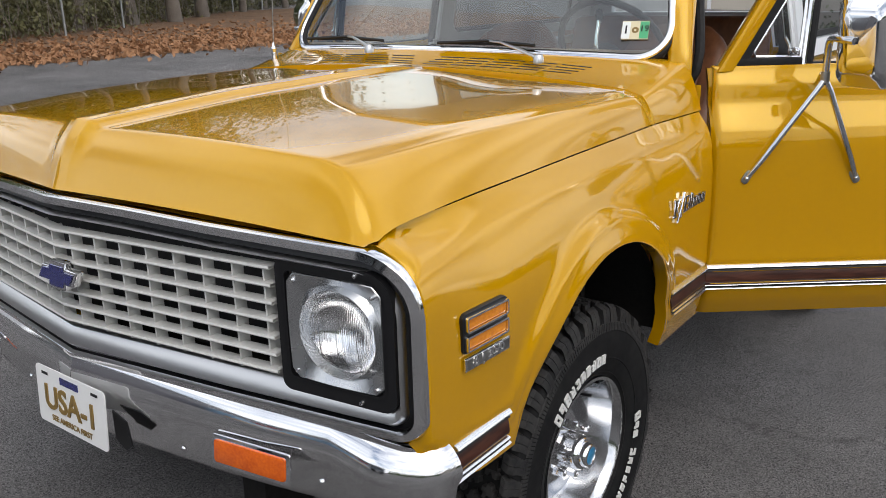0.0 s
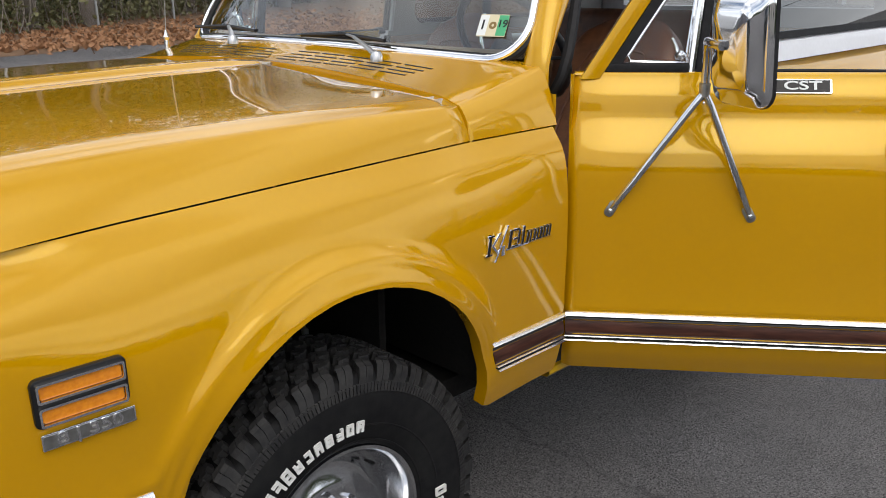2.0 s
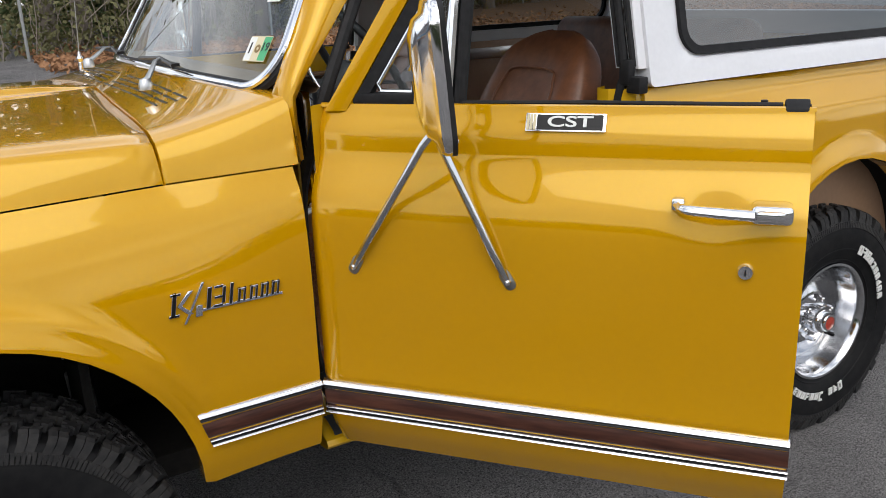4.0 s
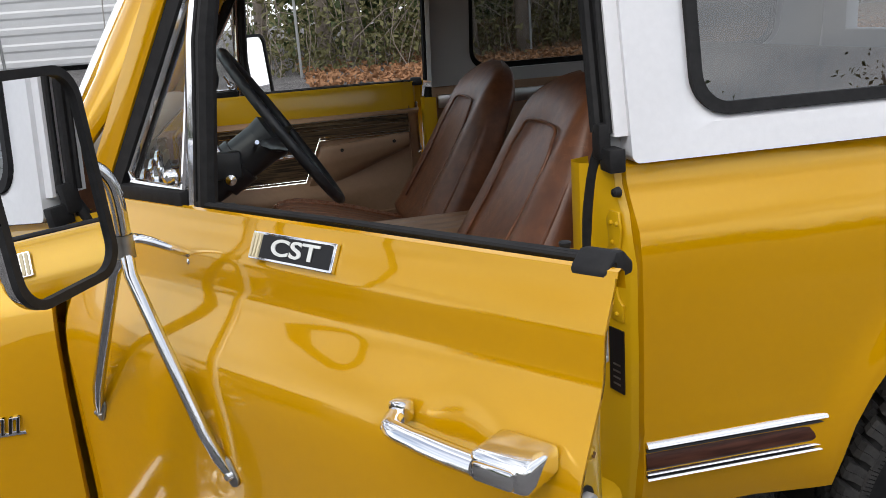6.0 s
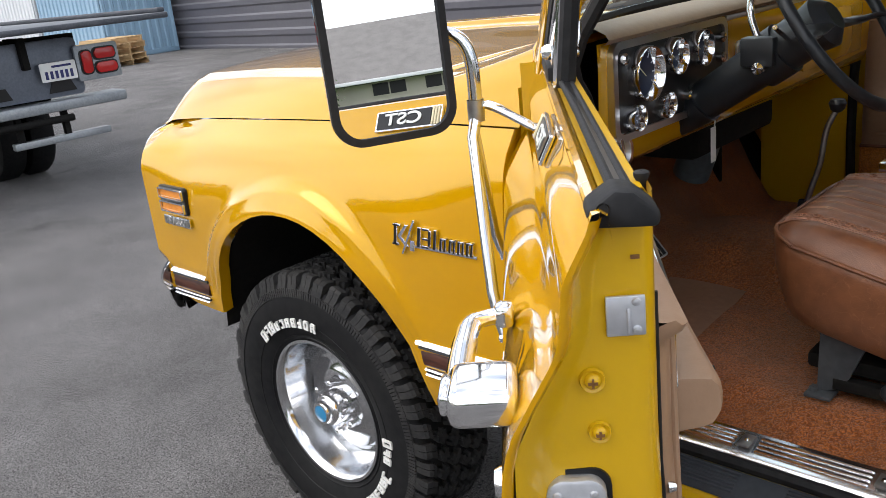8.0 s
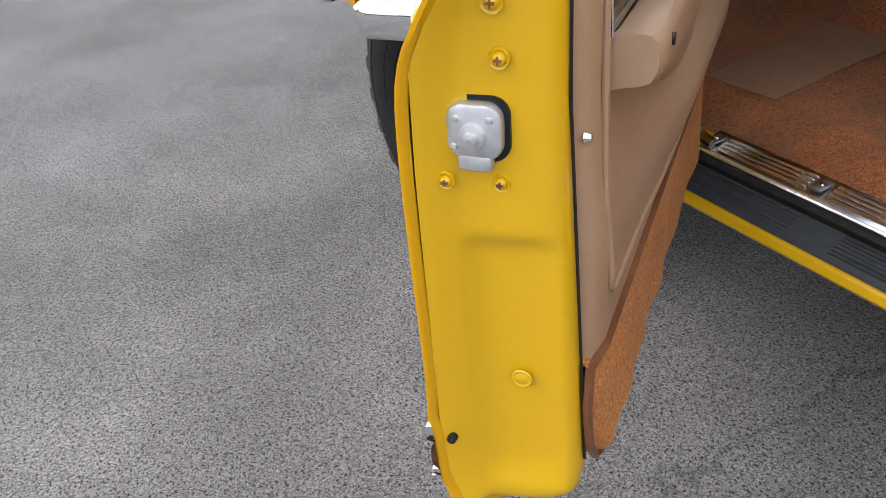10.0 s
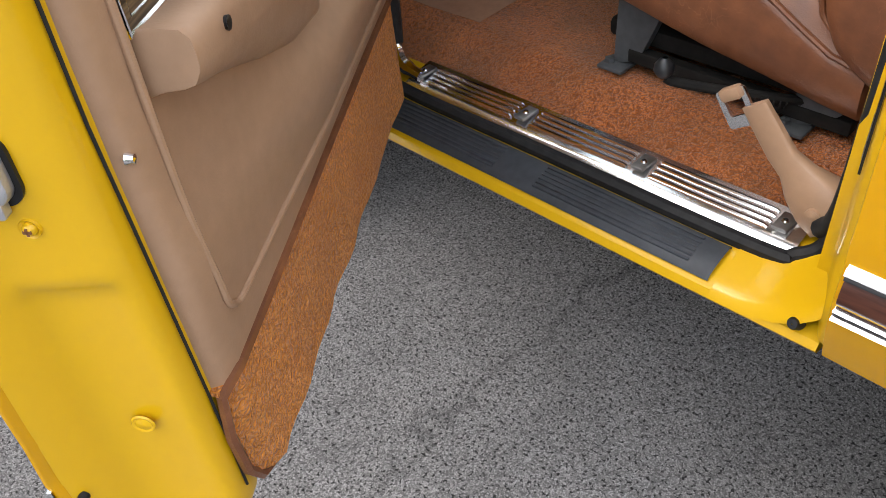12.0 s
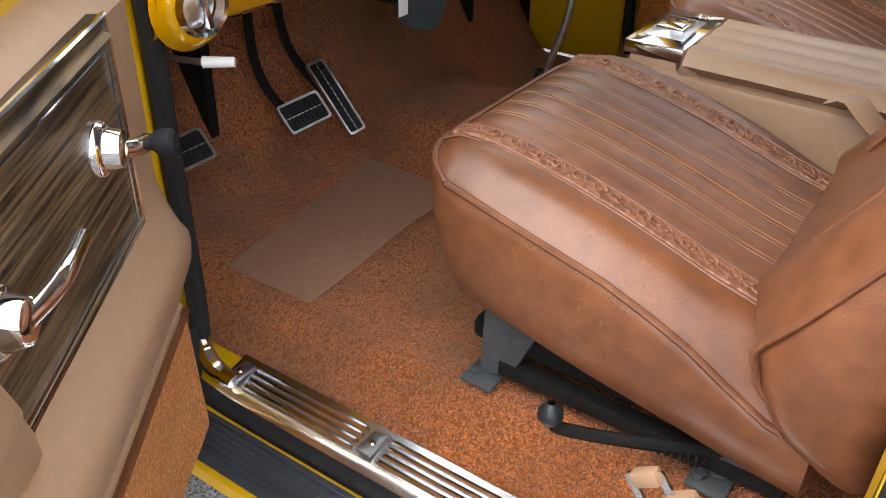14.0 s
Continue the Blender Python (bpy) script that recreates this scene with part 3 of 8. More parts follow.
def tree(x, y, h, r, crown, leaf, seed, thin=1.0):
    """A tapered trunk with limbs and a crown of separate leaves."""
    q = random.Random(seed)
    t = tagged(new("tree"), "tall leafy tree with a grey trunk behind the fence", "tree", "trees behind the fence")
    t.location = (x, y, ground_z(x, y) - 0.1)
    lean = Vector((q.uniform(-0.08, 0.08), q.uniform(-0.05, 0.05), 1))
    trunk = [lean * (h * s) + Vector((0.12 * math.sin(5 * s + seed), 0.1 * math.cos(4 * s + seed), 0)) for s in (0, 0.15, 0.35, 0.6, 0.85)]
    bms = [tube(trunk, [r * 1.3, r, r * 0.8, r * 0.55, r * 0.25], 9)]
    tips = [trunk[-1]]
    for k in range(9):
        s = q.uniform(0.35, 0.85)
        a = q.uniform(0, 6.28)
        b = lean * (h * s)
        e = b + Vector((math.cos(a), math.sin(a), q.uniform(0.3, 0.9))) * crown * q.uniform(0.5, 0.9)
        m = b.lerp(e, 0.5) + Vector((0, 0, 0.2))
        bms.append(tube([b, m, e], [r * 0.35, r * 0.22, r * 0.1], 6))
        tips += [m, e]
    part("trunk", joined(*bms), BARK, t)

    def where(rr):
        c = rr.choice(tips)
        d = Vector((rr.gauss(0, 1), rr.gauss(0, 1), rr.gauss(0, 0.7))) * crown * 0.28
        return c + d
    part("crown", leaves(int(1500 * thin), where, 0.24, q), leaf, t, smooth=False)
    return t


tq = random.Random(11)
for k in range(26):
    q = k / 25
    x = lerp(1.4, 34, q) + tq.uniform(-0.6, 0.6)
    d = (x + 3) / 37 * FLEN
    y = fence_at(d)[1] + tq.uniform(1.6, 6.5)
    tree(x, y, tq.uniform(8, 13), tq.uniform(0.10, 0.22), tq.uniform(2.2, 3.4), GREENLEAF if k % 3 else OLIVELEAF, 30 + k)


def brush(r):
    d = r.uniform(8.2, FLEN)
    x, y = fence_at(d)
    return Vector((x + r.uniform(-1, 1), y + 0.3 + abs(r.gauss(0, 2.2)), ground_z(x, y) + abs(r.gauss(0, 1.3))))


tagged(part("undergrowth", leaves(26000, brush, 0.13, rng), OLIVELEAF, smooth=False), "tangled olive-green undergrowth and ivy behind the fence", "undergrowth", kind="stuff")


def thicket(r):
    x, y = fence_at(r.uniform(8.4, FLEN))
    return Vector((x + r.uniform(-1, 2), y + r.uniform(5, 12), r.uniform(0, 9.5)))


tagged(part("far_foliage", leaves(27000, thicket, 0.46, rng), GREENLEAF, smooth=False), "dark green woods beyond the fence", "woods", kind="stuff")
vines = bmesh.new()
parts_v = []
for k in range(260):
    d = rng.uniform(7.6, FLEN)
    x, y = fence_at(d)
    b = Vector((x, y + rng.uniform(0.15, 1.6), ground_z(x, y)))
    hgt = rng.uniform(0.8, 2.6)
    c = b + Vector((rng.uniform(-0.5, 0.5), rng.uniform(-0.1, 0.4), hgt))
    e = c + Vector((rng.uniform(-1.0, 1.0), rng.uniform(-0.1, 0.3), rng.uniform(-0.9, 0.3)))
    parts_v.append(tube([b, b.lerp(c, 0.5) + Vector((rng.uniform(-0.2, 0.2), 0, 0)), c, e], 0.011, 4, 9))
tagged(part("vines", joined(*parts_v), VINE), "bare grey-brown vines tangled behind the fence", "undergrowth", kind="stuff")


# ---- buildings ----
def clad_wall(name, a, b, z0, h, pitch, depth, material, upright=False, shape=None):
    """A wall of ribbed metal sheet from a to b, with real ribs."""
    a, b = Vector((*a, 0)), Vector((*b, 0))
    d = (b - a).normalized()
    out = Vector((d.y, -d.x, 0))
    ln = (b - a).length
    prof = shape or [(0, 0), (0.12, 1), (0.42, 1), (0.55, 0)]
    rows = []
    if upright:
        k = 0.0
        while k < ln:
            for p, q in prof:
                s = min(ln, k + p * pitch)
                rows.append([a + d * s + out * depth * q + Vector((0, 0, z0)), a + d * s + out * depth * q + Vector((0, 0, z0 + h))])
            k += pitch
    else:
        k = 0.0
        while k < h:
            for p, q in prof:
                s = min(h, k + p * pitch)
                rows.append([a + out * depth * q + Vector((0, 0, z0 + s)), b + out * depth * q + Vector((0, 0, z0 + s))])
            k += pitch
    bm = grid(rows)
    back = grid([[a - out * 0.15 + Vector((0, 0, z0)), b - out * 0.15 + Vector((0, 0, z0))], [a - out * 0.15 + Vector((0, 0, z0 + h)), b - out * 0.15 + Vector((0, 0, z0 + h))]])
    return joined(bm, back)


shed = tagged(new("metal_building"), "long building clad in dark grey ribbed metal siding", "building")
shed.location = (-7.3, 10.6, 0)
off = pose(7.3, -10.6, 0)
part("front_wall", moved(clad_wall("w", (-34, 13.0), (-7.3, 10.6), -0.1, 5.0, 0.40, 0.035, SIDING), off), SIDING, shed, smooth=False)
part("side_wall", moved(clad_wall("w", (-7.3, 10.6), (-8.7, 17.2), -0.1, 5.0, 0.40, 0.035, SIDING), off), SIDING, shed, smooth=False)
part("corner_post", moved(box(-7.42, -7.20, 10.48, 10.72, -0.1, 5.05, 0.01), off), SIDINGTRIM, shed)
part("roof", moved(plate([(-34.2, 12.7), (-7.1, 10.3), (-8.4, 17.5), (-34.2, 24)], 0.14, 0.02, "z"), off @ pose(0, 0, 4.98)), SIDINGTRIM, shed)

cfence = tagged(new("corrugated_fence"), "tall grey corrugated steel fence with a top rail", "fence")
cfence.location = (-10, 26, 0)
part("sheeting", moved(clad_wall("w", (-16, 26.6), (-9.6, 26.1), 0.2, 4.6, 0.28, 0.05, CORRUG, True), pose(10, -26, 0)), CORRUG, cfence, smooth=False)
part("rail", box(-6, 1.4, -0.5, -0.42, 3.0, 3.12, 0.01), STEEL, cfence)

trailer = tagged(new("white_trailer"), "white ribbed steel trailer standing behind the fence", "trailer")
trailer.location = (-5, 25, 0)
part("side", moved(clad_wall("w", (-8.3, 25.4), (-0.45, 24.3), 0.9, 4.2, 0.46, 0.03, WHITESTEEL), pose(5, -25, 0)), WHITESTEEL, trailer, smooth=False)
part("skirt", moved(box(-8.2, -0.6, 25.2, 25.4, 0.5, 0.92), pose(5, -25, 0)), DARKMETAL, trailer)

TYRE_OLD = lathe([(-0.11, 0.22), (-0.12, 0.28), (-0.11, 0.36), (-0.06, 0.385), (0.06, 0.385), (0.11, 0.36), (0.12, 0.28), (0.11, 0.22)], 28, "z")
old = tagged(part("old_tyre", TYRE_OLD, TYRE), "old black tyre stacked against the corrugated fence", "tyre", "stacked tyres")
for k in range(8):
    m = pose(-9.0 + 0.04 * math.sin(k * 2.1), 24.3 + 0.03 * math.cos(k * 3), ground_z(-8.7, 24.4) + 0.12 + 0.24 * k)
    if k == 0:
        old.matrix_basis = m
    else:
        copy_thing(old, m)


def pallet():
    p = tagged(new("wooden_pallet"), "pale pine wooden pallet stacked by the building", "pallet", "stacked pallets")
    for k in range(7):
        part("deck_board", box(-0.6, 0.6, -0.5 + k * 0.155, -0.5 + k * 0.155 + 0.09, 0.12, 0.14, 0.002), PINE, p)
    for k in range(3):
        part("stringer", box(-0.6, 0.6, -0.5 + k * 0.48, -0.46 + k * 0.48, 0.02, 0.12, 0.002), PINE, p)
    for k in range(3):
        part("base_board", box(-0.6, 0.6, -0.5 + k * 0.46, -0.41 + k * 0.46, 0.0, 0.018, 0.002), PINE, p)
    return p


pq = random.Random(3)
p0 = pallet()
p0.matrix_basis = pose(-21.2, 8.3, 0, 0, 0, 12)
for k in range(1, 9):
    x, z = (-21.2, 0.142 * k) if k < 4 else (-19.7, 0.142 * (k - 4))
    copy_thing(p0, pose(x + pq.uniform(-0.1, 0.1), 8.4 + pq.uniform(-0.1, 0.1), z, 0, 0, 12 + pq.uniform(-9, 9)))


def container(x0, x1, paint, label):
    """A steel box with ribbed sides."""
    c = tagged(new("storage_container"), label, "container", "containers by the building")
    c.location = (x0, 9.5, 0)
    w = x1 - x0
    part("front_wall", clad_wall("w", (0, 0), (w, 0), 0.12, 2.4, 0.26, 0.035, paint, True), paint, c, smooth=False)
    part("side_wall", clad_wall("w", (w, 0), (w, 2.2), 0.12, 2.4, 0.26, 0.035, paint, True), paint, c, smooth=False)
    part("top", box(-0.05, w + 0.05, -0.05, 2.2, 2.5, 2.6, 0.02), paint, c)
    part("base_rail", box(-0.03, w + 0.03, -0.04, 2.2, 0.0, 0.14, 0.02), paint, c)


BLUESTEEL = mat("pale_blue_steel", (0.28, 0.42, 0.55), 0.45, color2=(0.22, 0.35, 0.47), big=1.5)
container(-26.2, -22.1, BLUESTEEL, "pale blue ribbed steel storage container")
container(-31.5, -26.5, WHITESTEEL, "white ribbed steel storage container")


def tow_truck():
    """The tail of a flatbed tow truck, seen from behind."""
    t = tagged(new("flatbed_tow_truck"), "blue-grey flatbed tow truck parked with its tail towards us", "truck")
    t.location = (-5.75, 0.36, 0)
    part("bed", box(-6.0, 0.55, -1.25, 1.45, 1.37, 1.42, 0.015), TRUCKDARK, t, "worn aluminium flatbed deck")
    for y in (-1.22, 1.38):
        part("bed_rail", box(-6.0, 0.5, y, y + 0.07, 1.42, 1.46, 0.01), TRUCKDARK, t)
    part("tail_panel", plate(rrect(-1.2, 0.80, 0.82, 1.30, 0.05), 0.06, 0.005, "x"), TRUCKGREY, t)
    for y in (-0.55, 0.05, 0.6):
        part("slot", plate([(y - 0.12, 0.86), (y + 0.12, 0.86), (y + 0.08, 0.96), (y - 0.08, 0.96)], 0.02, 0, "x"), BLACK, t).location = (0.055, 0, 0)
    for y in (-0.9, -0.3, 0.3):
        part("bracket", box(-0.2, 0.12, y, y + 0.06, 1.08, 1.34, 0.01), DARKMETAL, t)
    part("tail_beam", box(-0.1, 0.16, -1.2, 1.12, 0.71, 0.80, 0.02), TRUCKBED, t)
    part("hitch_tube", tube([(0.10, -0.8, 0.64), (0.10, 0.62, 0.64)], 0.032, 10), DARKMETAL, t)
    lp = part("lamp_panel", plate(rrect(0.745, 1.14, 0.92, 1.22, 0.02), 0.03, 0.004, "x"), TRUCKBED, t)
    lp.location = (0.08, 0, 0)
    for nm, y0, y1, z0, z1 in (("stop_lamp", 0.79, 0.88, 0.98, 1.17), ("tail_lamp", 0.91, 1.10, 1.09, 1.18), ("tail_lamp", 0.91, 1.10, 0.97, 1.06)):
        part("lamp_gasket", plate(rrect(y0 - 0.012, y1 + 0.012, z0 - 0.012, z1 + 0.012, 0.04), 0.012, 0, "x"), BLACK, lp).location = (0.028, 0, 0)
        part(nm, plate(rrect(y0, y1, z0, z1, 0.038), 0.025, 0.006, "x"), REDLENS, lp).location = (0.032, 0, 0)
    np_ = part("number_plate", plate(rrect(0.42, 0.73, 0.96, 1.115, 0.012), 0.006, 0, "x"), WHITEPLATE, t)
    np_.location = (0.12, 0, 0)
    for k in range(6):
        part("plate_bar", box(0.006, 0.009, 0.455 + k * 0.043, 0.48 + k * 0.043, 0.98, 1.045), BLUE, np_)
    part("plate_bar", box(0.006, 0.009, 0.52, 0.69, 1.072, 1.09), BLUE, np_)
    part("step_bar", box(-0.02, 0.06, 0.1, 0.95, 0.44, 0.50, 0.01), TRUCKBED, t)
    part("step_bar", box(-0.02, 0.06, -1.4, -0.2, 0.44, 0.50, 0.01), TRUCKBED, t)
    for y in (0.15, 0.55, -0.5, -1.0):
        part("step_strut", box(-0.01, 0.05, y, y + 0.05, 0.46, 0.72, 0.005), DARKMETAL, t)
    for y in (-0.90, -0.62, 0.42, 0.70):
        part("wheel", moved(lathe([(-0.11, 0.2), (-0.12, 0.3), (-0.11, 0.44), (-0.07, 0.47), (0.07, 0.47), (0.11, 0.44), (0.12, 0.3), (0.11, 0.2), (0.0, 0.16), (0.0, 0.01)], 30), pose(-1.3, y, 0.47)), TYRE, t)
    for y in (-0.5, 0.42):
        part("frame_rail", box(-6, 0.0, y, y + 0.09, 0.75, 1.0, 0.01), DARKMETAL, t)
    part("cross_member", box(-0.5, -0.4, -1.0, 1.0, 1.02, 1.32), DARKMETAL, t)
    return t


tow_truck()


def house(name, x, y, w, d, h, rise, wall, turn, label):
    """A low house with a gabled shingle roof, overhanging eaves, windows in frames."""
    o = tagged(new(name), label, "house")
    o.matrix_basis = pose(x, y, 0, 0, 0, turn)
    part("wall", plate([(-w / 2, -0.1), (w / 2, -0.1), (w / 2, h), (0, h + rise), (-w / 2, h)], d), wall, o, smooth=False)
    k = 0.55
    sl = rise / (w / 2)
    for s in (-1, 1):
        part("roof", grid([[(0, -k, h + rise + 0.02), (0, d + k, h + rise + 0.02)], [(s * (w / 2 + k), -k, h - sl * k), (s * (w / 2 + k), d + k, h - sl * k)], [(s * (w / 2 + k), -k, h - sl * k - 0.16), (s * (w / 2 + k), d + k, h - sl * k - 0.16)], [(0, -k, h + rise - 0.14), (0, d + k, h + rise - 0.14)]], close_u=True), SHINGLE, o, smooth=False)
    return o


def house_window(o, u0, u1, z0, z1, face):
    """A two-pane window; face: pose of its wall plane, x along the wall, -y outwards."""
    w = part("window", plate(rrect(u0, u1, z0, z1, 0.01), -0.05), BEIGEWALL, o, "white-framed window", m=face)
    mid = (u0 + u1) / 2
    for a, b in ((u0 + 0.06, mid - 0.03), (mid + 0.03, u1 - 0.06)):
        part("pane", plate([(a, z0 + 0.06), (b, z0 + 0.06), (b, z1 - 0.06), (a, z1 - 0.06)], -0.02), BLACK, w).location = (0, -0.045, 0)
from mathutils.bvhtree import BVHTree


# ---- the vehicle: x runs to its rear, the driver's side is at negative y ----
suv = tagged(new("off_road_vehicle"), "ochre-yellow vintage two-door off-roader with a white hardtop, driver's door open", "car")
FLIP = Matrix.Diagonal((1, -1, 1, 1))
PZ = [0.50, 0.55, 0.60, 0.655, 0.735, 0.742, 0.78, 0.90, 1.02, 1.12, 1.17, 1.205, 1.245, 1.265, 1.345, 1.40]
PO = [0.060, 0.035, 0.018, 0.006, 0.006, 0.000, 0.003, 0.0, 0.0, 0.004, 0.014, 0.038, 0.066, 0.073, 0.078, 0.085]


def off(z):
    """How far the body side lies inside its widest line, by height."""
    return table(z, PZ, PO)


def arch_d(x, z, cx=0.035, cz=0.53, rx=0.425, rz=0.457):
    """Distance outside a wheel arch."""
    r = math.hypot((x - cx) / rx, (z - cz) / rz)
    return (r - 1) * (rx + rz) / 2


def seam_z(x):
    return table(x, [-0.70, -0.675, -0.64, -0.58, -0.4, 0.0, 0.47, 0.755], [1.146, 1.160, 1.170, 1.176, 1.187, 1.201, 1.215, 1.222])


def seam_y(x):
    return table(x, [-0.70, -0.2, 0.47, 0.755], [-0.872, -0.888, -0.903, -0.935])


def fender_y(x, z):
    zz = z + (1.222 - seam_z(x)) * sstep(0.75, 1.15, z)
    o = off(zz)
    want = 0.992 + seam_y(x)
    top = off(1.222)
    o += (want - top) * sstep(0.93, 1.222, zz) ** 1.6
    if x < -0.50:
        o += 0.011 * ((-0.50 - x) / 0.17) ** 2
    if x < -0.42:
        nose = 0.005 + 0.132 * (1 - math.sqrt(max(0.0, 1 - (max(0.0, z - 1.023) / 0.132) ** 2)))
        o = lerp(o, nose + 0.03 * sstep(0.78, 0.74, z) * sstep(-0.62, -0.68, x), sstep(-0.42, -0.68, x))
    d = max(0.0, arch_d(x, z))
    fl_ = 0.018 * (1 - sstep(0.050, 0.085, d)) + 0.012 * math.exp(-(d / 0.03) ** 2)
    return -0.992 + o - fl_ * sstep(0.68, 0.90, z)


def fender():
    low = [(-0.682, 0.70), (-0.62, 0.66), (-0.52, 0.632), (-0.43, 0.625)]
    for k in range(25):
        a = radians(168 - k * (168 - 3) / 24)
        low.append((0.035 + 0.425 * math.cos(a), 0.53 + 0.457 * math.sin(a)))
    low += [(0.480, 0.546), (0.56, 0.553), (0.65, 0.558), (0.735, 0.56)]
    nlow = len(low)
    up = []
    for k in range(nlow):
        q = k / (nlow - 1)
        x = lerp(-0.688, 0.738, q)
        up.append((x, seam_z(x)))
    vs = [0, 0.012, 0.03, 0.05, 0.07, 0.09, 0.11, 0.13, 0.15, 0.17, 0.19, 0.21, 0.235, 0.26, 0.30, 0.36, 0.44, 0.52, 0.60, 0.68, 0.75, 0.81, 0.86, 0.90, 0.935, 0.965, 0.985, 1.0]
    rows = []
    for (lx, lz), (ux, uz) in zip(low, up):
        row = [Vector((lx, fender_y(lx, lz) + 0.035, lz + 0.004)), Vector((lx, fender_y(lx, lz) + 0.008, lz - 0.001))]
        for v in vs:
            x, z = lerp(lx, ux, v), lerp(lz, uz, v)
            row.append(Vector((x, fender_y(x, z), z)))
        row.append(row[-1] + Vector((0, 0.012, -0.004)))
        row.append(row[-1] + Vector((0, 0.004, -0.03)))
        rows.append(row)
    rows.insert(0, [p + Vector((-0.004, 0.008, 0)) for p in rows[0]])
    rows.insert(0, [p + Vector((0.004, 0.03, 0)) for p in rows[0]])
    last = [p + Vector((0.0, 0.03, 0)) for p in rows[-1]]
    rows.append([p + Vector((0.003, 0.006, 0)) for p in rows[-1]])
    rows.append(last)
    return grid(rows)


fl = part("front_fender", fender(), PAINT, suv, angle=60)
part("front_fender", moved(fender(), FLIP), PAINT, suv, angle=60)
for s in (1, -1):
    well = grid([[(0.035 + 0.45 * math.cos(radians(a)), s * y, 0.53 + 0.48 * math.sin(radians(a))) for a in range(8, 180, 8)] for y in (0.955, 0.8, 0.6, 0.45)])
    part("wheel_well", joined(well, box(-0.45, 0.5, s * 0.45 - 0.01, s * 0.45 + 0.01, 0.45, 1.05)), DARKMETAL, suv)


def ridge(y):
    a = abs(y)
    return 0.016 * (1 - sstep(0.035, 0.055, a)) + 0.004 * (1 - sstep(0.0, 0.03, a))


def hood():
    ts = [0, 0.012, 0.03, 0.038, 0.046, 0.056, 0.075, 0.12, 0.2, 0.3, 0.4, 0.5, 0.6, 0.7, 0.78, 0.84, 0.885, 0.92, 0.945, 0.965, 0.985, 1.0]
    walls = [0.08, 0.2, 0.35, 0.5, 0.65, 0.8, 0.93, 1.0]
    xs = [0.0, 0.015, 0.04, 0.08, 0.14, 0.2, 0.27, 0.34, 0.42, 0.5, 0.58, 0.66, 0.74, 0.82, 0.9, 0.96, 1.0]
    rows = []
    top = []
    for q in xs:
        row = []
        for t in ts:
            yc = lerp(-0.755, -0.862, q ** 0.8)
            y = yc * t
            x = lerp(-0.738 + 0.088 * abs(y) / 0.75, 0.50 - 0.035 * abs(y) / 0.86, q)
            zc = table(x, [-0.74, -0.3, 0.1, 0.5], [1.312, 1.337, 1.347, 1.347])
            drop = lerp(0.030, 0.040, q)
            z = zc - drop * t ** 2.2 - 0.010 * sstep(0.93, 1.0, t) + ridge(y) * (1 - 0.75 * sstep(0.85, 1.0, q))
            z -= 0.010 * math.exp(-((t - 0.45) / 0.3) ** 2) * sstep(0.25, 0.7, q)
            row.append(Vector((x, y, z)))
        e = row[-1]
        sx = lerp(-0.683, 0.467, q)
        s = Vector((sx, seam_y(sx) - 0.0, seam_z(sx) + 0.0035))
        for w in walls:
            p = e.lerp(s, w)
            bulge = math.sin(math.pi * w) * lerp(0.010, 0.008, q)
            p += Vector((0, -bulge * 0.6, bulge * 0.7 * (1 - w)))
            row.append(p)
        top.append(row)
    lip = []
    for p, k in zip(top[0], range(len(top[0]))):
        t = abs(p.y) / 0.875
        y = p.y * (0.885 / 0.875) if k < len(ts) else p.y
        x = -0.826 + 0.128 * abs(y)
        zl = 1.180 - 0.026 * (abs(y) / 0.87) ** 2
        lip.append(Vector((x, y, min(zl, p.z - 0.002) if k < len(top[0]) - 1 else p.z)))
    for v in (0.0, 0.03, 0.12, 0.28, 0.45, 0.62, 0.78, 0.90, 0.97):
        row = []
        for a, b in zip(lip, top[0]):
            p = a.lerp(b, v)
            h = (b - a).length
            p.x -= 0.06 * h * math.sin(math.pi * v ** 1.4) * (1 - min(1.0, abs(a.y) / 0.885) ** 5)
            p.z += 0.03 * h * math.sin(math.pi * v)
            row.append(p)
        rows.append(row)
    rows += top
    rows.insert(0, [p + Vector((0.05, 0, -0.004)) for p in rows[0]])
    rows.append([p + Vector((0.003, 0, -0.006)) for p in top[-1]])
    rows.append([p + Vector((0.003, 0.0, -0.03)) for p in top[-1]])
    left = grid(rows)
    right = moved(grid(rows), FLIP)
    return joined(left, right)


part("hood", hood(), PAINT, suv, angle=70)


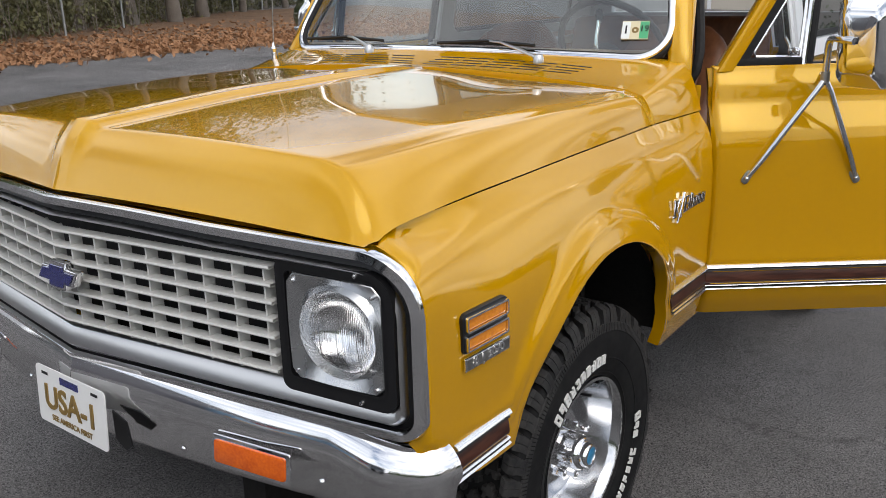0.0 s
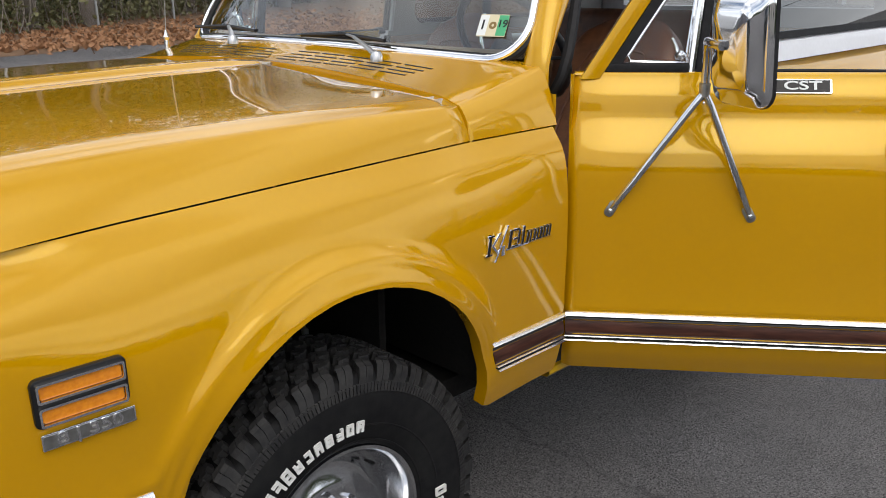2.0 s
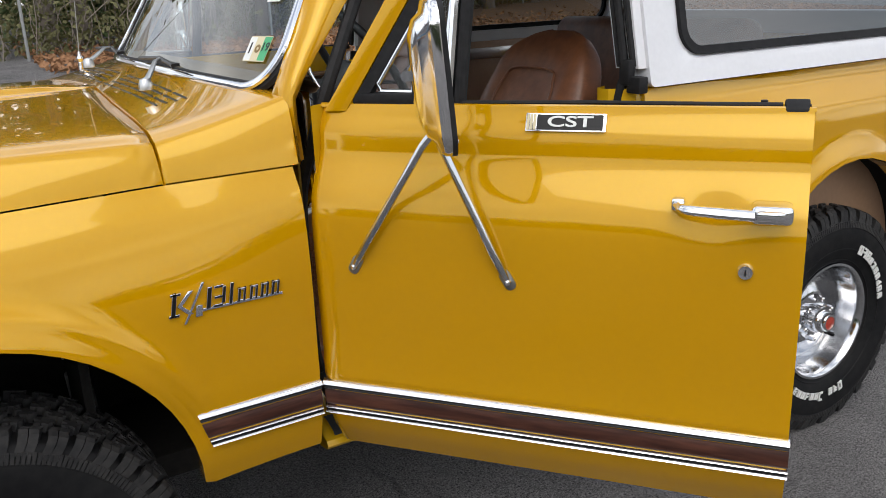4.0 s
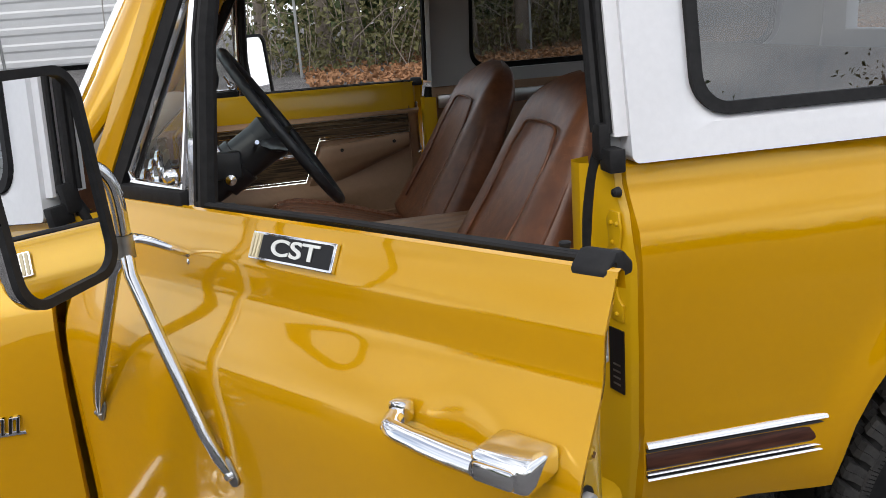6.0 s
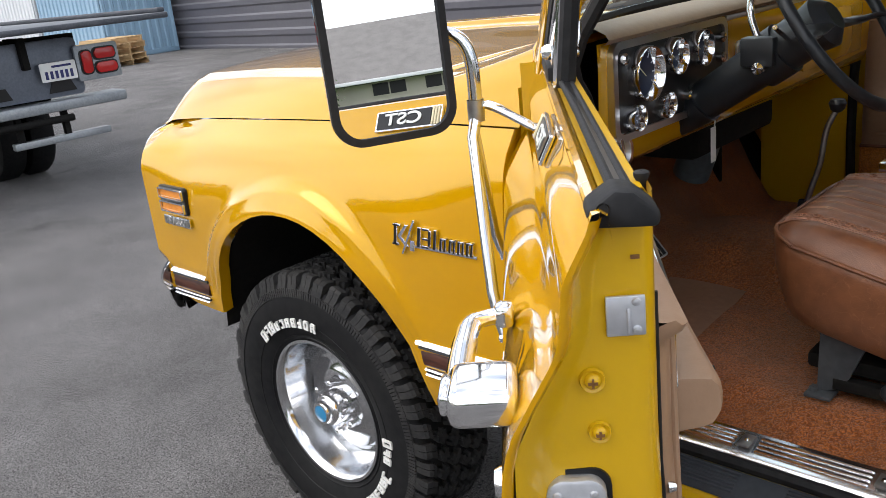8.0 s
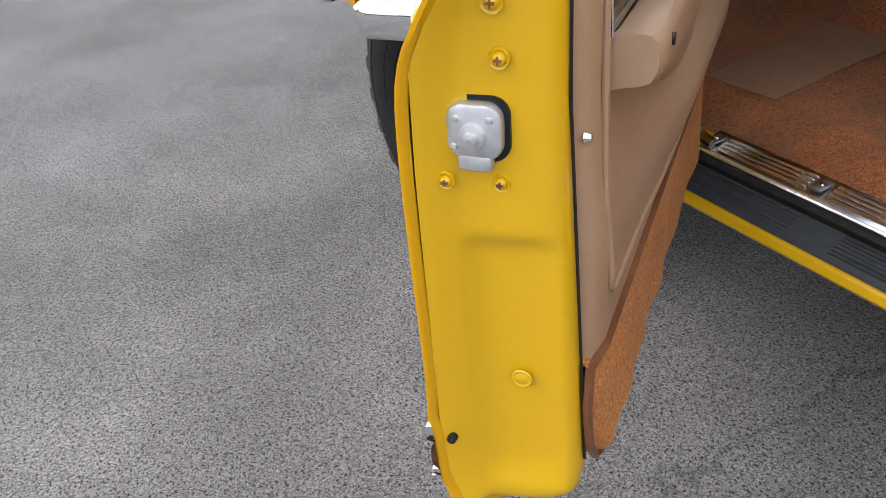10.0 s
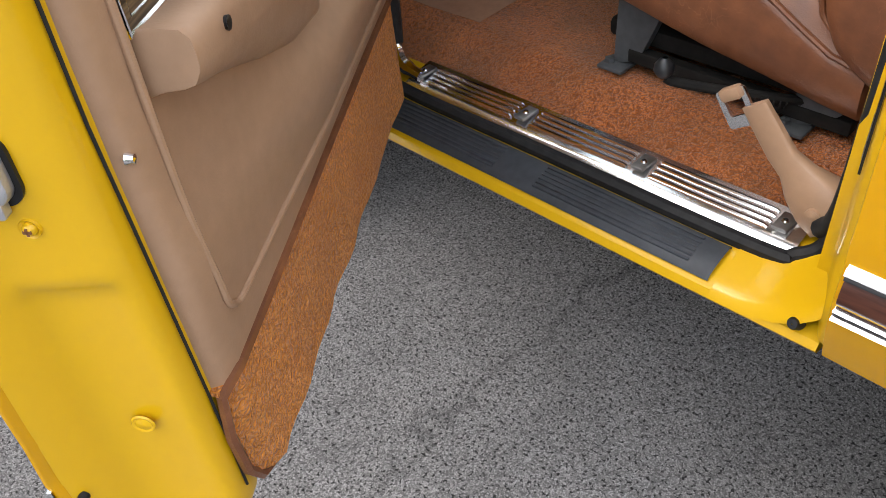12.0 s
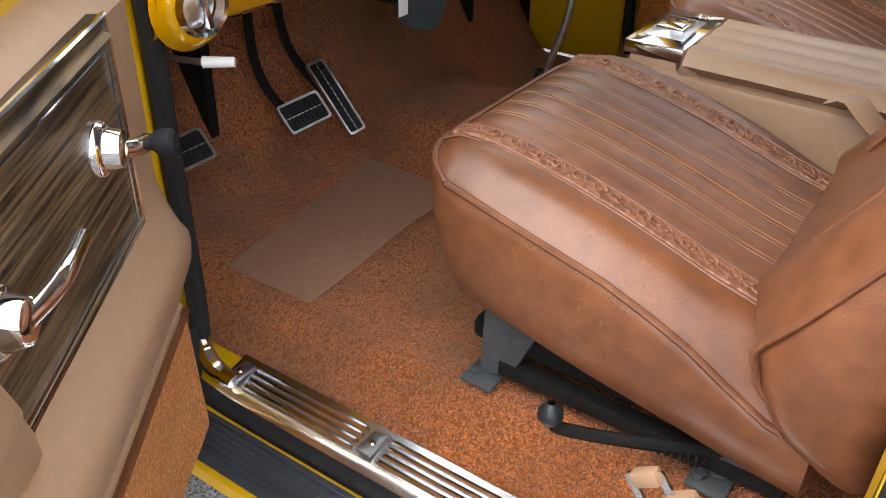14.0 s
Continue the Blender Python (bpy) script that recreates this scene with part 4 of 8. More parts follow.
def cowl():
    """The panel between hood and windscreen, running into the door pillars."""
    ts = [0, 0.1, 0.2, 0.3, 0.4, 0.5, 0.6, 0.7, 0.78, 0.84, 0.885, 0.92, 0.945, 0.965, 0.985, 1.0]
    walls = [0.08, 0.2, 0.35, 0.5, 0.65, 0.8, 0.93, 1.0]
    rows = []
    for q in [0, 0.03, 0.15, 0.3, 0.45, 0.6, 0.75, 0.9, 1.0]:
        row = []
        for t in ts:
            y = lerp(-0.864, -0.872, q) * t
            x0 = 0.507 - 0.035 * t
            x1 = 0.645 + 0.115 * t ** 2.5
            x = lerp(x0, x1, q)
            z = 1.347 - lerp(0.040, 0.020, q) * t ** 2.2 - 0.010 * sstep(0.93, 1.0, t) * (1 - 0.5 * q) + 0.045 * q ** 1.3
            row.append(Vector((x, y, z)))
        e = row[-1]
        sx = lerp(0.474, 0.752, q)
        s = Vector((sx, seam_y(sx), seam_z(sx) + 0.0035))
        for w in walls:
            p = e.lerp(s, w)
            b = math.sin(math.pi * w) * 0.010
            row.append(p + Vector((0, -b * 0.6, b * 0.7 * (1 - w))))
        rows.append(row)
    rows.insert(0, [p + Vector((-0.002, 0, -0.03)) for p in rows[0]])
    rows.append([p + Vector((0.0, 0.012, 0)) for p in rows[-1]])
    rows.append([p + Vector((0.03, 0.03, 0)) for p in rows[-1]])
    return joined(grid(rows), moved(grid(rows), FLIP))


cw = part("cowl", cowl(), PAINT, suv, angle=70)
# thin black strips in the cowl's surface, drawn for the shade inside its louvres
skin = BVHTree.FromBMesh(cowl())
for side in (-1, 1):
    for r in range(4):
        for c in range(5):
            run = []
            for d in (-0.050, -0.025, 0.0, 0.025, 0.050):
                y = side * (0.075 + c * 0.118 + 0.012 * r) + d
                x = 0.535 + r * 0.020 + 0.02 * (abs(y) / 0.8) ** 2
                hit = skin.ray_cast(Vector((x, y, 2.0)), Vector((0, 0, -1)))[0]
                if hit:
                    run.append((x, y, hit.z - 0.0004))
            if len(run) > 2:
                part("louvre_shade", tube(run, 0.0042, 8, flat=0.45), BLACK, cw)


# ---- front end: chrome surround, grille, lamps, bumper ----
def gx_at(y):
    """The grille is a shallow V in plan."""
    return -0.836 + 0.13 * abs(y)


def front_loop(y0, z1, z0, rt, rb, n=14, cz=0.02):
    """Half outline of the grille from the centre top round to the centre bottom."""
    pts = [(0, z1 + cz), (-0.25, z1 + cz * 0.8), (-0.5, z1 + cz * 0.4)]
    for k in range(n + 1):
        a = radians(90 + 90 * k / n)
        pts.append((-y0 + rt + rt * math.cos(a), z1 - rt + rt * math.sin(a)))
    for k in range(n + 1):
        a = radians(180 + 90 * k / n)
        pts.append((-y0 + rb + rb * math.cos(a), z0 + rb + rb * math.sin(a)))
    pts += [(-0.5, z0 - cz * 0.1), (-0.25, z0 - cz * 0.2), (0, z0 - cz * 0.3)]
    return pts


def front_band(loops, name, material, label=""):
    """A moulding lofted through outlines: each (outline, forward offset)."""
    rows = [[(gx_at(y) - fwd + 0.012 * sstep(0.70, 0.93, abs(y)) + 0.014 * sstep(0.90, 0.985, abs(y)), y, z) for y, z in o] for o, fwd in loops]
    return part(name, joined(grid(rows), moved(grid(rows), FLIP)), material, grille, label)


grille = part("grille_opening", joined(box(-0.66, -0.63, -0.84, 0.84, 0.80, 1.10)), BLACK, suv, "black grille recess")
A0 = front_loop(0.984, 1.152, 0.768, 0.130, 0.058)
A1 = front_loop(0.979, 1.148, 0.772, 0.126, 0.054)
A2 = front_loop(0.960, 1.132, 0.784, 0.110, 0.042)
A3 = front_loop(0.954, 1.128, 0.788, 0.104, 0.038)
B1 = front_loop(0.938, 1.112, 0.798, 0.088, 0.030)
C1 = front_loop(0.934, 1.107, 0.808, 0.084, 0.027)
front_band([(A0, -0.006), (A0, 0.004), (A1, 0.013), (A2, 0.015), (A3, 0.004)], "chrome_surround", CHROME, "polished chrome grille surround")
AS = front_loop(0.970, 1.146, 0.79, 0.120, 0.04)
front_band([(AS, -0.028), (AS, -0.12)], "surround_skirt", PAINT)
front_band([(A3, 0.004), (A3, -0.012), (B1, -0.006)], "black_band", BLACK, "black painted surround band")
B0 = front_loop(0.938, 1.112, 0.800, 0.088, 0.030)
CM = front_loop(0.931, 1.103, 0.830, 0.078, 0.022)
CL = front_loop(0.929, 1.100, 0.846, 0.070, 0.02)
front_band([(B1, -0.006), (B0, 0.006), (C1, 0.014), (CM, 0.010), (CL, -0.006), (CL, -0.03)], "inner_trim", BRUSH, "bright inner grille moulding")
# cross bars and uprights of the egg-crate grille
NB = 7
for side in (-1, 1):
    for k in range(NB):
        z = 0.862 + k * (1.086 - 0.862) / (NB - 1)
        rows = []
        for y in (0.0, 0.2, 0.4, 0.648):
            x = gx_at(y)
            rows.append([(x - 0.006, side * y, z - 0.004), (x - 0.008, side * y, z - 0.001), (x - 0.006, side * y, z + 0.003), (x + 0.020, side * y, z + 0.004), (x + 0.020, side * y, z - 0.001)])
        part("slat", grid(rows, close_v=True), GRILLEGREY, grille, smooth=False)
    for k in range(8):
        y = side * (0.04 + k * 0.083)
        x = gx_at(y)
        part("divider", box(x + 0.004, x + 0.034, y - 0.0025, y + 0.0025, 0.848, 1.086, 0.001, 1), GRILLEGREY, grille)
    # headlamp bezel
    hb = part("headlamp_bezel", joined(ring(rrect(-0.926, -0.666, 0.838, 1.102, (0.03, 0.02, 0.02, 0.06)), rrect(-0.906, -0.682, 0.862, 1.086, (0.02, 0.015, 0.015, 0.045)), 0.02, "x"), ring(rrect(-0.908, -0.680, 0.860, 1.088, (0.02, 0.015, 0.015, 0.045)), rrect(-0.901, -0.687, 0.867, 1.081, (0.02, 0.013, 0.013, 0.042)), 0.016, "x")), BLACK, grille, "black headlamp bezel")
    lean = math.degrees(math.atan(0.13))
    place = Matrix.Translation((gx_at(0.797) - 0.004, 0, 0)) @ pose(0, -0.797, 0.974, 0, 0, lean) @ Matrix.Diagonal((1, 1.06, 1.06, 1)) @ pose(0, 0.797, -0.974)
    hb.matrix_basis = place if side < 0 else FLIP @ place
    cz, cy = 0.974, -0.805
    circ = [(cy + 0.085 * math.cos(radians(a)), cz + 0.085 * math.sin(radians(a))) for a in range(0, 360, 10)]
    sq = []
    for a in range(0, 360, 10):
        c, s_ = math.cos(radians(a)), math.sin(radians(a))
        k = 0.107 / max(abs(c), abs(s_))
        k = min(k, 0.142)
        sq.append((cy + 0.009 + k * c, cz + k * s_))
    part("lamp_plate", grid([[(0.004, a, b) for a, b in sq], [(-0.002, lerp(a, c, 0.10), lerp(b, d, 0.10)) for (a, b), (c, d) in zip(sq, circ)], [(0.008, lerp(a, c, 0.75), lerp(b, d, 0.75)) for (a, b), (c, d) in zip(sq, circ)], [(-0.006, a, b) for a, b in circ], [(0.026, cy + (a - cy) * 0.96, cz + (b - cz) * 0.96) for a, b in circ]], close_v=True), LAMPPLATE, hb, "satin bright headlamp plate")
    part("reflector", moved(lathe([(0.051, 0.0005), (0.050, 0.004), (0.046, 0.03), (0.034, 0.055), (0.014, 0.074), (0.004, 0.083)], 40, "x"), pose(0.017, cy, cz)), REFLECTOR, hb)
    lens = joined(lathe([(-0.028, 0.0005), (-0.027, 0.03), (-0.023, 0.053), (-0.015, 0.070), (-0.004, 0.080), (0.006, 0.082)], 40, "x"))
    part("headlamp", moved(lens, pose(0.020, cy, cz)), LAMPGLASS, hb, "round sealed-beam headlamp")
    for k in range(11):
        yy = -0.07 + k * 0.014
        hh_ = math.sqrt(0.075 ** 2 - yy * yy)
        part("lens_flute", tube([(-0.0085 + 2.9 * (yy * yy + zz * zz), cy + yy, cz + zz) for zz in np.linspace(-hh_, hh_ * 0.15, 7)], 0.0012, 5), LAMPGLASS, hb)
    for y, z in ((-0.884, 0.881), (-0.709, 1.064), (-0.706, 0.883), (-0.884, 1.058), (-0.850, 1.093), (-0.850, 0.848)):
        part("screw", moved(lathe([(-0.006, 0.001), (-0.005, 0.004), (0, 0.005)], 10, "x"), pose(0.0, y, z)), CHROME, hb)
# bow-shaped badge on the grille
bow = [(-0.088, -0.018), (-0.062, 0.020), (-0.030, 0.020), (-0.024, 0.036), (0.040, 0.036), (0.034, 0.020), (0.088, 0.020), (0.062, -0.020), (0.030, -0.020), (0.024, -0.036), (-0.040, -0.036), (-0.034, -0.018)]
bb = part("grille_badge", plate([(-a, b) for a, b in reversed(bow)], 0.022, 0.003, "x"), CHROME, grille, "chrome-edged blue badge", m=pose(-0.866, -0.030, 0.985))
part("enamel", plate([(-a * 0.86, b * 0.72) for a, b in reversed(bow)], 0.004, 0, "x"), BLUE, bb, m=pose(-0.0035, 0, 0))


def bumper():
    """A chrome bar with a rounded top, wrapped round the corners."""
    path = []
    for y in (0, 0.15, 0.3, 0.45, 0.6, 0.75):
        path.append((Vector((-0.850 + 0.12 * y + 0.03 * (y / 0.75) ** 4, -y, 0)), Vector((-1, -0.12 - 0.16 * (y / 0.75) ** 4, 0)).normalized()))
    for k in range(1, 8):
        a = radians(lerp(15, 86, k / 7))
        path.append((Vector((-0.620 - 0.130 * math.cos(a) ** 0.9, -0.76 - 0.252 * math.sin(a), 0)), Vector((-math.cos(a), -math.sin(a), 0))))
    sec = [(-0.07, 0.742), (-0.060, 0.755), (-0.047, 0.757), (-0.031, 0.750), (-0.016, 0.739), (-0.004, 0.724), (0.004, 0.708), (0.009, 0.690), (0.008, 0.672), (-0.006, 0.64), (-0.012, 0.60), (-0.020, 0.572), (-0.03, 0.56), (-0.045, 0.562), (-0.035, 0.60), (-0.03, 0.66), (-0.035, 0.72)]
    rows = []
    for i, (p, n_) in enumerate(path):
        q = i / (len(path) - 1)
        k = 1 - 0.16 * sstep(0.75, 1.0, q)
        rows.append([p + n_ * o + Vector((0, 0, 0.757 - (0.757 - z) * k + 0.040 * sstep(0.62, 0.75, z) * (1 - min(1, abs(p.y) / 0.95) ** 2))) for o, z in sec])
    bm = joined(grid(rows, close_v=True), moved(grid(rows, close_v=True), FLIP))
    end = bmesh.new()
    for f in (1, -1):
        end.faces.new([end.verts.new((p.x, p.y * f, p.z)) for p in rows[-1]])
    return joined(bm, end)


bp_ = part("front_bumper", bumper(), CHROME, suv, "polished chrome front bumper")
for s in (-1, 1):
    turn = pose(-0.789, s * 0.575, 0.652, 0, 6, s * -8.5)
    sg = part("turn_signal", plate(rrect(-0.108, 0.108, -0.036, 0.036, 0.008), -0.006, 0.001, "x"), CHROME, bp_, m=turn)
    part("lens", plate(rrect(-0.098, 0.098, -0.027, 0.027, 0.008), -0.007, 0.003, "x"), ORANGELENS, sg, "deep orange ribbed lens", m=pose(-0.004, 0, 0))
    for y, z in ((0.34, 0.60), (0.72, 0.615), (0.30, 0.69)):
        part("bolt", moved(lathe([(-0.005, 0.001), (-0.004, 0.005), (-0.001, 0.008), (0.006, 0.009)], 14, "x"), pose(-0.855 + 0.12 * y + 0.019 + (0.022 if y > 0.7 else 0), s * y, z)), CHROME, bp_)
pl = part("front_plate", plate(rrect(-0.1525, 0.1525, -0.076, 0.076, 0.012), -0.003, 0, "x"), WHITEPLATE, bp_, "white novelty plate with gold lettering", m=pose(-0.876, -0.018, 0.650, 0, 4, 0))
PM = pose(-0.0045, 0, 0, 90, 0, -90)
words("lettering", "USA-1", 0.088, 0.0014, GOLD, pl, PM @ pose(0, -0.004, 0))
words("lettering", "SEE AMERICA FIRST", 0.021, 0.0006, GOLD, pl, PM @ pose(0, -0.055, 0))
part("plate_badge", box(-0.0045, -0.003, -0.04, 0.04, 0.046, 0.064), BLUE, pl)
for y in (-0.11, 0.11):
    part("slot", box(-0.0042, -0.003, y - 0.014, y + 0.014, 0.055, 0.062), BLACK, pl)
part("plate_bracket", plate([(-0.15, -0.03), (-0.19, -0.05), (-0.215, -0.03), (-0.205, 0.03), (-0.15, 0.045)], -0.004, 0, "x"), BLACK, bp_, m=pose(-0.845, 0, 0.62))


# ---- side trim, marker lamps, badges ----
def trim_strip(xa, xb, yf, parent, z0=0.652, z1=0.737, out=0.010, cut=0.0, ends=True):
    """Wood-grain band between two bright mouldings; yf(x, z) gives the body's side."""
    xs = np.linspace(xa, xb, 8)

    def band(za, zb, o):
        rows = []
        for x in xs:
            sl = cut * (z1 - za) if x == xs[0] else 0
            sl2 = cut * (z1 - zb) if x == xs[0] else 0
            ya, yb = yf(x, za), yf(x, zb)
            h = zb - za
            mid = [(q, table(q, [0, 0.12, 0.25, 0.6, 0.85, 1.0], [0.0, 0.9, 1.2, 0.95, 0.45, 0.0])) for q in (0.12, 0.25, 0.6, 0.85)]
            rows.append([(x + sl, ya + 0.002, za)] + [(x + lerp(sl, sl2, q), lerp(ya, yb, q) - o * k, za + h * q) for q, k in mid] + [(x + sl2, yb + 0.002, zb)])
        bm = grid(rows)
        bm.verts.ensure_lookup_table()
        bm.faces.new(bm.verts[:6])
        bm.faces.new(bm.verts[-6:])
        return bm
    t = part("side_moulding", band(z0 + 0.018, z1 - 0.024, 0.005), TRIMWOOD, parent, "wood-grain side moulding")
    part("bright_strip", band(z1 - 0.014, z1, 0.010), BRIGHT, t)
    part("black_line", band(z1 - 0.024, z1 - 0.014, 0.006), BLACK, t)
    part("bright_strip", band(z0 + 0.012, z0 + 0.018, 0.008), BRIGHT, t)
    part("black_line", band(z0 + 0.008, z0 + 0.012, 0.006), BLACK, t)
    part("bright_strip", band(z0, z0 + 0.008, 0.010), BRIGHT, t)
    return t


trim_strip(-0.615, -0.420, lambda x, z: min(-0.990 + off(z), fender_y(x, z)), suv)
trim_strip(0.452, 0.737, lambda x, z: -0.992 + off(z), suv, cut=0.30)


def marker(m, parent):
    """Side marker lamp: black frame, two amber lenses with bright frames."""
    o = part("side_marker", plate(rrect(-0.075, 0.075, -0.042, 0.042, 0.012), -0.014, 0.003), BLACK, parent, "amber side marker lamp in a black frame", m=m)
    for z in (-0.020, 0.020):
        part("bright_frame", ring(rrect(-0.069, 0.069, z - 0.0165, z + 0.0165, 0.005), rrect(-0.0655, 0.0655, z - 0.0125, z + 0.0125, 0.004), -0.009, y0=-0.013), CHROME, o)
        part("lens", plate(rrect(-0.065, 0.065, z - 0.012, z + 0.012, 0.004), -0.005, 0.002), AMBER, o, m=pose(0, -0.012, 0))
    b = part("engine_badge", plate(rrect(-0.075, 0.075, -0.014, 0.014, 0.002), -0.006, 0.001), CHROME, parent, "chrome engine badge", m=m @ pose(0.004, -0.010, -0.064))
    part("badge_field", plate(rrect(-0.072, 0.072, -0.011, 0.011, 0.001), -0.002), STEEL, b, m=pose(0, -0.005, 0))
    words("lettering", "8 | 350", 0.028, 0.0012, CHROME, b, pose(0, -0.0075, 0, 90, 0, 0) @ Matrix.Diagonal((1.35, 1, 1, 1)))
    return o


marker(pose(-0.513, -0.983, 0.963, 0, 0, -2), suv)


def script_badge(parent, m):
    """Slanted chrome script drawn as plain strokes."""
    o = part("fender_badge", box(-0.06, 0.118, -0.005, 0, -0.022, -0.016, 0.001), CHROME, parent, "chrome script badge", m=m)

    def stroke(u0, u1, z0, z1, sl=0.18):
        return plate([(u0 + sl * z0, z0), (u1 + sl * z0, z0), (u1 + sl * z1, z1), (u0 + sl * z1, z1)], -0.008, 0.0012)

    def fill(u0, u1, z0, z1, sl=0.18):
        """Black enamel within a stroke's bright edges."""
        e = 0.0013
        part("enamel", plate([(u0 + e + sl * z0, z0 + e), (u1 - e + sl * z0, z0 + e), (u1 - e + sl * z1, z1 - e), (u0 + e + sl * z1, z1 - e)], -0.001), BLACK, o, m=pose(0, -0.0079, 0))

    for u0, u1, z0, z1 in ((-0.118, -0.108, -0.022, 0.028), (-0.122, -0.100, 0.022, 0.028), (-0.122, -0.100, -0.022, -0.016), (-0.046, -0.036, -0.018, 0.028), (0.002, 0.010, -0.018, 0.028), (-0.032, -0.012, 0.022, 0.028), (-0.030, -0.012, 0.0, 0.006), (-0.032, -0.010, -0.018, -0.012), (-0.014, -0.006, -0.012, 0.024)):
        part("stroke", stroke(u0, u1, z0, z1), CHROME, o)
        fill(u0, u1, z0, z1)
    part("stroke", plate([(-0.106, 0.0), (-0.080, 0.028), (-0.070, 0.028), (-0.096, 0.0), (-0.074, -0.022), (-0.086, -0.022)], -0.008, 0.001), CHROME, o)
    part("stroke", plate([(-0.098, -0.040), (-0.092, -0.040), (-0.046, 0.042), (-0.052, 0.042)], -0.010, 0.001), CHROME, o)
    for u in (0.020, 0.046, 0.070, 0.094):
        part("stroke", stroke(u, u + 0.007, -0.018, 0.012), CHROME, o)
        part("stroke", stroke(u + 0.012, u + 0.018, -0.018, 0.012), CHROME, o)
        part("stroke", stroke(u, u + 0.018, 0.007, 0.012), CHROME, o)
        fill(u, u + 0.007, -0.018, 0.012)
        fill(u + 0.012, u + 0.018, -0.018, 0.012)
        part("stroke", stroke(u, u + 0.018, -0.018, -0.013), CHROME, o)
    part("stroke", plate([(-0.072, -0.03), (-0.058, -0.03), (-0.055, -0.006), (-0.068, -0.006)], -0.008, 0.001), CHROME, o)
    return o


script_badge(suv, pose(0.548, -0.991, 0.985, 0, 0, 0))


# ---- windscreen frame, pillars, wipers, aerial ----
RAKE = 0.60


def ws_pt(t, v, out=0.0):
    """A point of the windscreen: t from -1 to 1 across, v from 0 at the base to 1 at the top."""
    y = lerp(0.835, 0.72, v) * t
    z = lerp(1.385 - 0.018 * t * t, 1.80, v)
    x = lerp(0.665 + 0.085 * abs(t) ** 2.6, 0.665 + 0.085 * abs(t) ** 2.6 + (1.80 - 1.385) * RAKE, v)
    return Vector((x - out * 0.86, y, z + out * 0.5))


T = sorted([*np.linspace(-0.86, 0.86, 19), *(k * q for k in (-1, 1) for q in (0.88, 0.90, 0.92, 0.94, 0.96, 0.98, 0.99, 1.0))])
V = sorted([*np.linspace(0.3, 1, 6), 0, 0.01, 0.03, 0.06, 0.09, 0.12, 0.16, 0.2, 0.25])
CT, CV = 0.14, 0.25


def ws_round(t, v):
    """Rounds the lower corners of the pane."""
    if v < CV and abs(t) > 1 - CT:
        a, b = (abs(t) - (1 - CT)) / CT, (CV - v) / CV
        r = math.hypot(a, b)
        if r > 1:
            a, b = a / r, b / r
        return math.copysign(1 - CT + CT * a, t), CV - CV * b
    return t, v


def ws_corner(s):
    """Points round a lower corner, from the pillar to the base."""
    return [ws_pt(s * (1 - CT + CT * math.cos(radians(a))), CV - CV * math.sin(radians(a))) for a in range(8, 90, 9)]


ws = part("windscreen", grid([[ws_pt(*ws_round(t, v)) for t in T] for v in V]), WSGLASS, suv, "curved clear windscreen")
ws.visible_shadow = False
edge = [ws_pt(-1, v) for v in np.linspace(1, CV, 8)] + ws_corner(-1) + [ws_pt(t, 0) for t in np.linspace(CT - 1, 1 - CT, 20)] + ws_corner(1)[::-1] + [ws_pt(1, v) for v in np.linspace(CV, 1, 8)]
part("seal", tube([p + Vector((0.004, 0, 0.002)) for p in edge], 0.019, 8, flat=0.7), RUBBER, suv, "black windscreen seal")
part("bright_moulding", tube([p + Vector((-0.011, 0, 0.008)) for p in edge], 0.0105, 8, flat=0.75), CHROME, suv, "bright windscreen moulding")
for s in (1, -1):
    rows = []
    for v in (-0.25, -0.12, 0.0, 0.1, 0.2, 0.5, 0.8, 1.0):
        a = ws_pt(-1, max(v, 0.0)) + Vector((0, 0, 0.415 * min(v, 0.0)))
        k = lerp(0.34, 1.0, sstep(0.0, 0.6, v))
        wd = lerp(0.052, 0.050, max(v, 0))
        rows.append([a + Vector((0.0, 0.014, 0.0)), a + Vector((-0.008, -0.006, 0.006)), a + Vector((0.010 * k, -wd * 0.72, 0.004)), a + Vector((0.030 * k, -wd, 0)), a + Vector((0.055 * k, -wd - 0.004, -0.004)), a + Vector((0.085 * k, -wd + 0.004, -0.01)), a + Vector((0.092 * k, -wd + 0.02, -0.012)), a + Vector((0.08 * k, 0.0, -0.012)), a + Vector((0.03 * k, 0.018, -0.01))])
    bm = grid(rows, close_v=True)
    part("windscreen_pillar", bm if s > 0 else moved(bm, FLIP), PAINT, suv, angle=50)
    seal = [ws_pt(-1, v) + Vector((0.098, -0.045, -0.012)) for v in (1.0, 0.5, 0.0)] + [Vector((0.835, -0.82, 1.24)), Vector((0.808, -0.79, 1.12)), Vector((0.803, -0.785, 0.9)), Vector((0.808, -0.785, 0.72)), Vector((0.818, -0.795, 0.64))]
    bm = tube(seal, 0.015, 8, 24)
    part("door_seal", bm if s > 0 else moved(bm, FLIP), RUBBER, suv)
    hp = joined(grid([[(0.752, -0.93, z), (0.765, -0.895, z), (0.782, -0.865, z), (0.788, -0.79, z)] for z in (0.56, 0.8, 1.0, 1.2, 1.30)]))
    part("hinge_pillar", hp if s > 0 else moved(hp, FLIP), PAINT_IN, suv)
header = grid([[ws_pt(t, 1.0) + Vector((dx, 0, dz)) for t in T] for dx, dz in ((-0.01, 0.0), (-0.005, 0.03), (0.05, 0.06), (0.12, 0.05), (0.12, 0.0), (0.05, -0.02))], close_u=True)
part("windscreen_header", header, PAINT, suv)
part("rear_view_mirror", box(0.985, 1.01, -0.13, 0.11, 1.66, 1.72, 0.01), BLACK, suv)
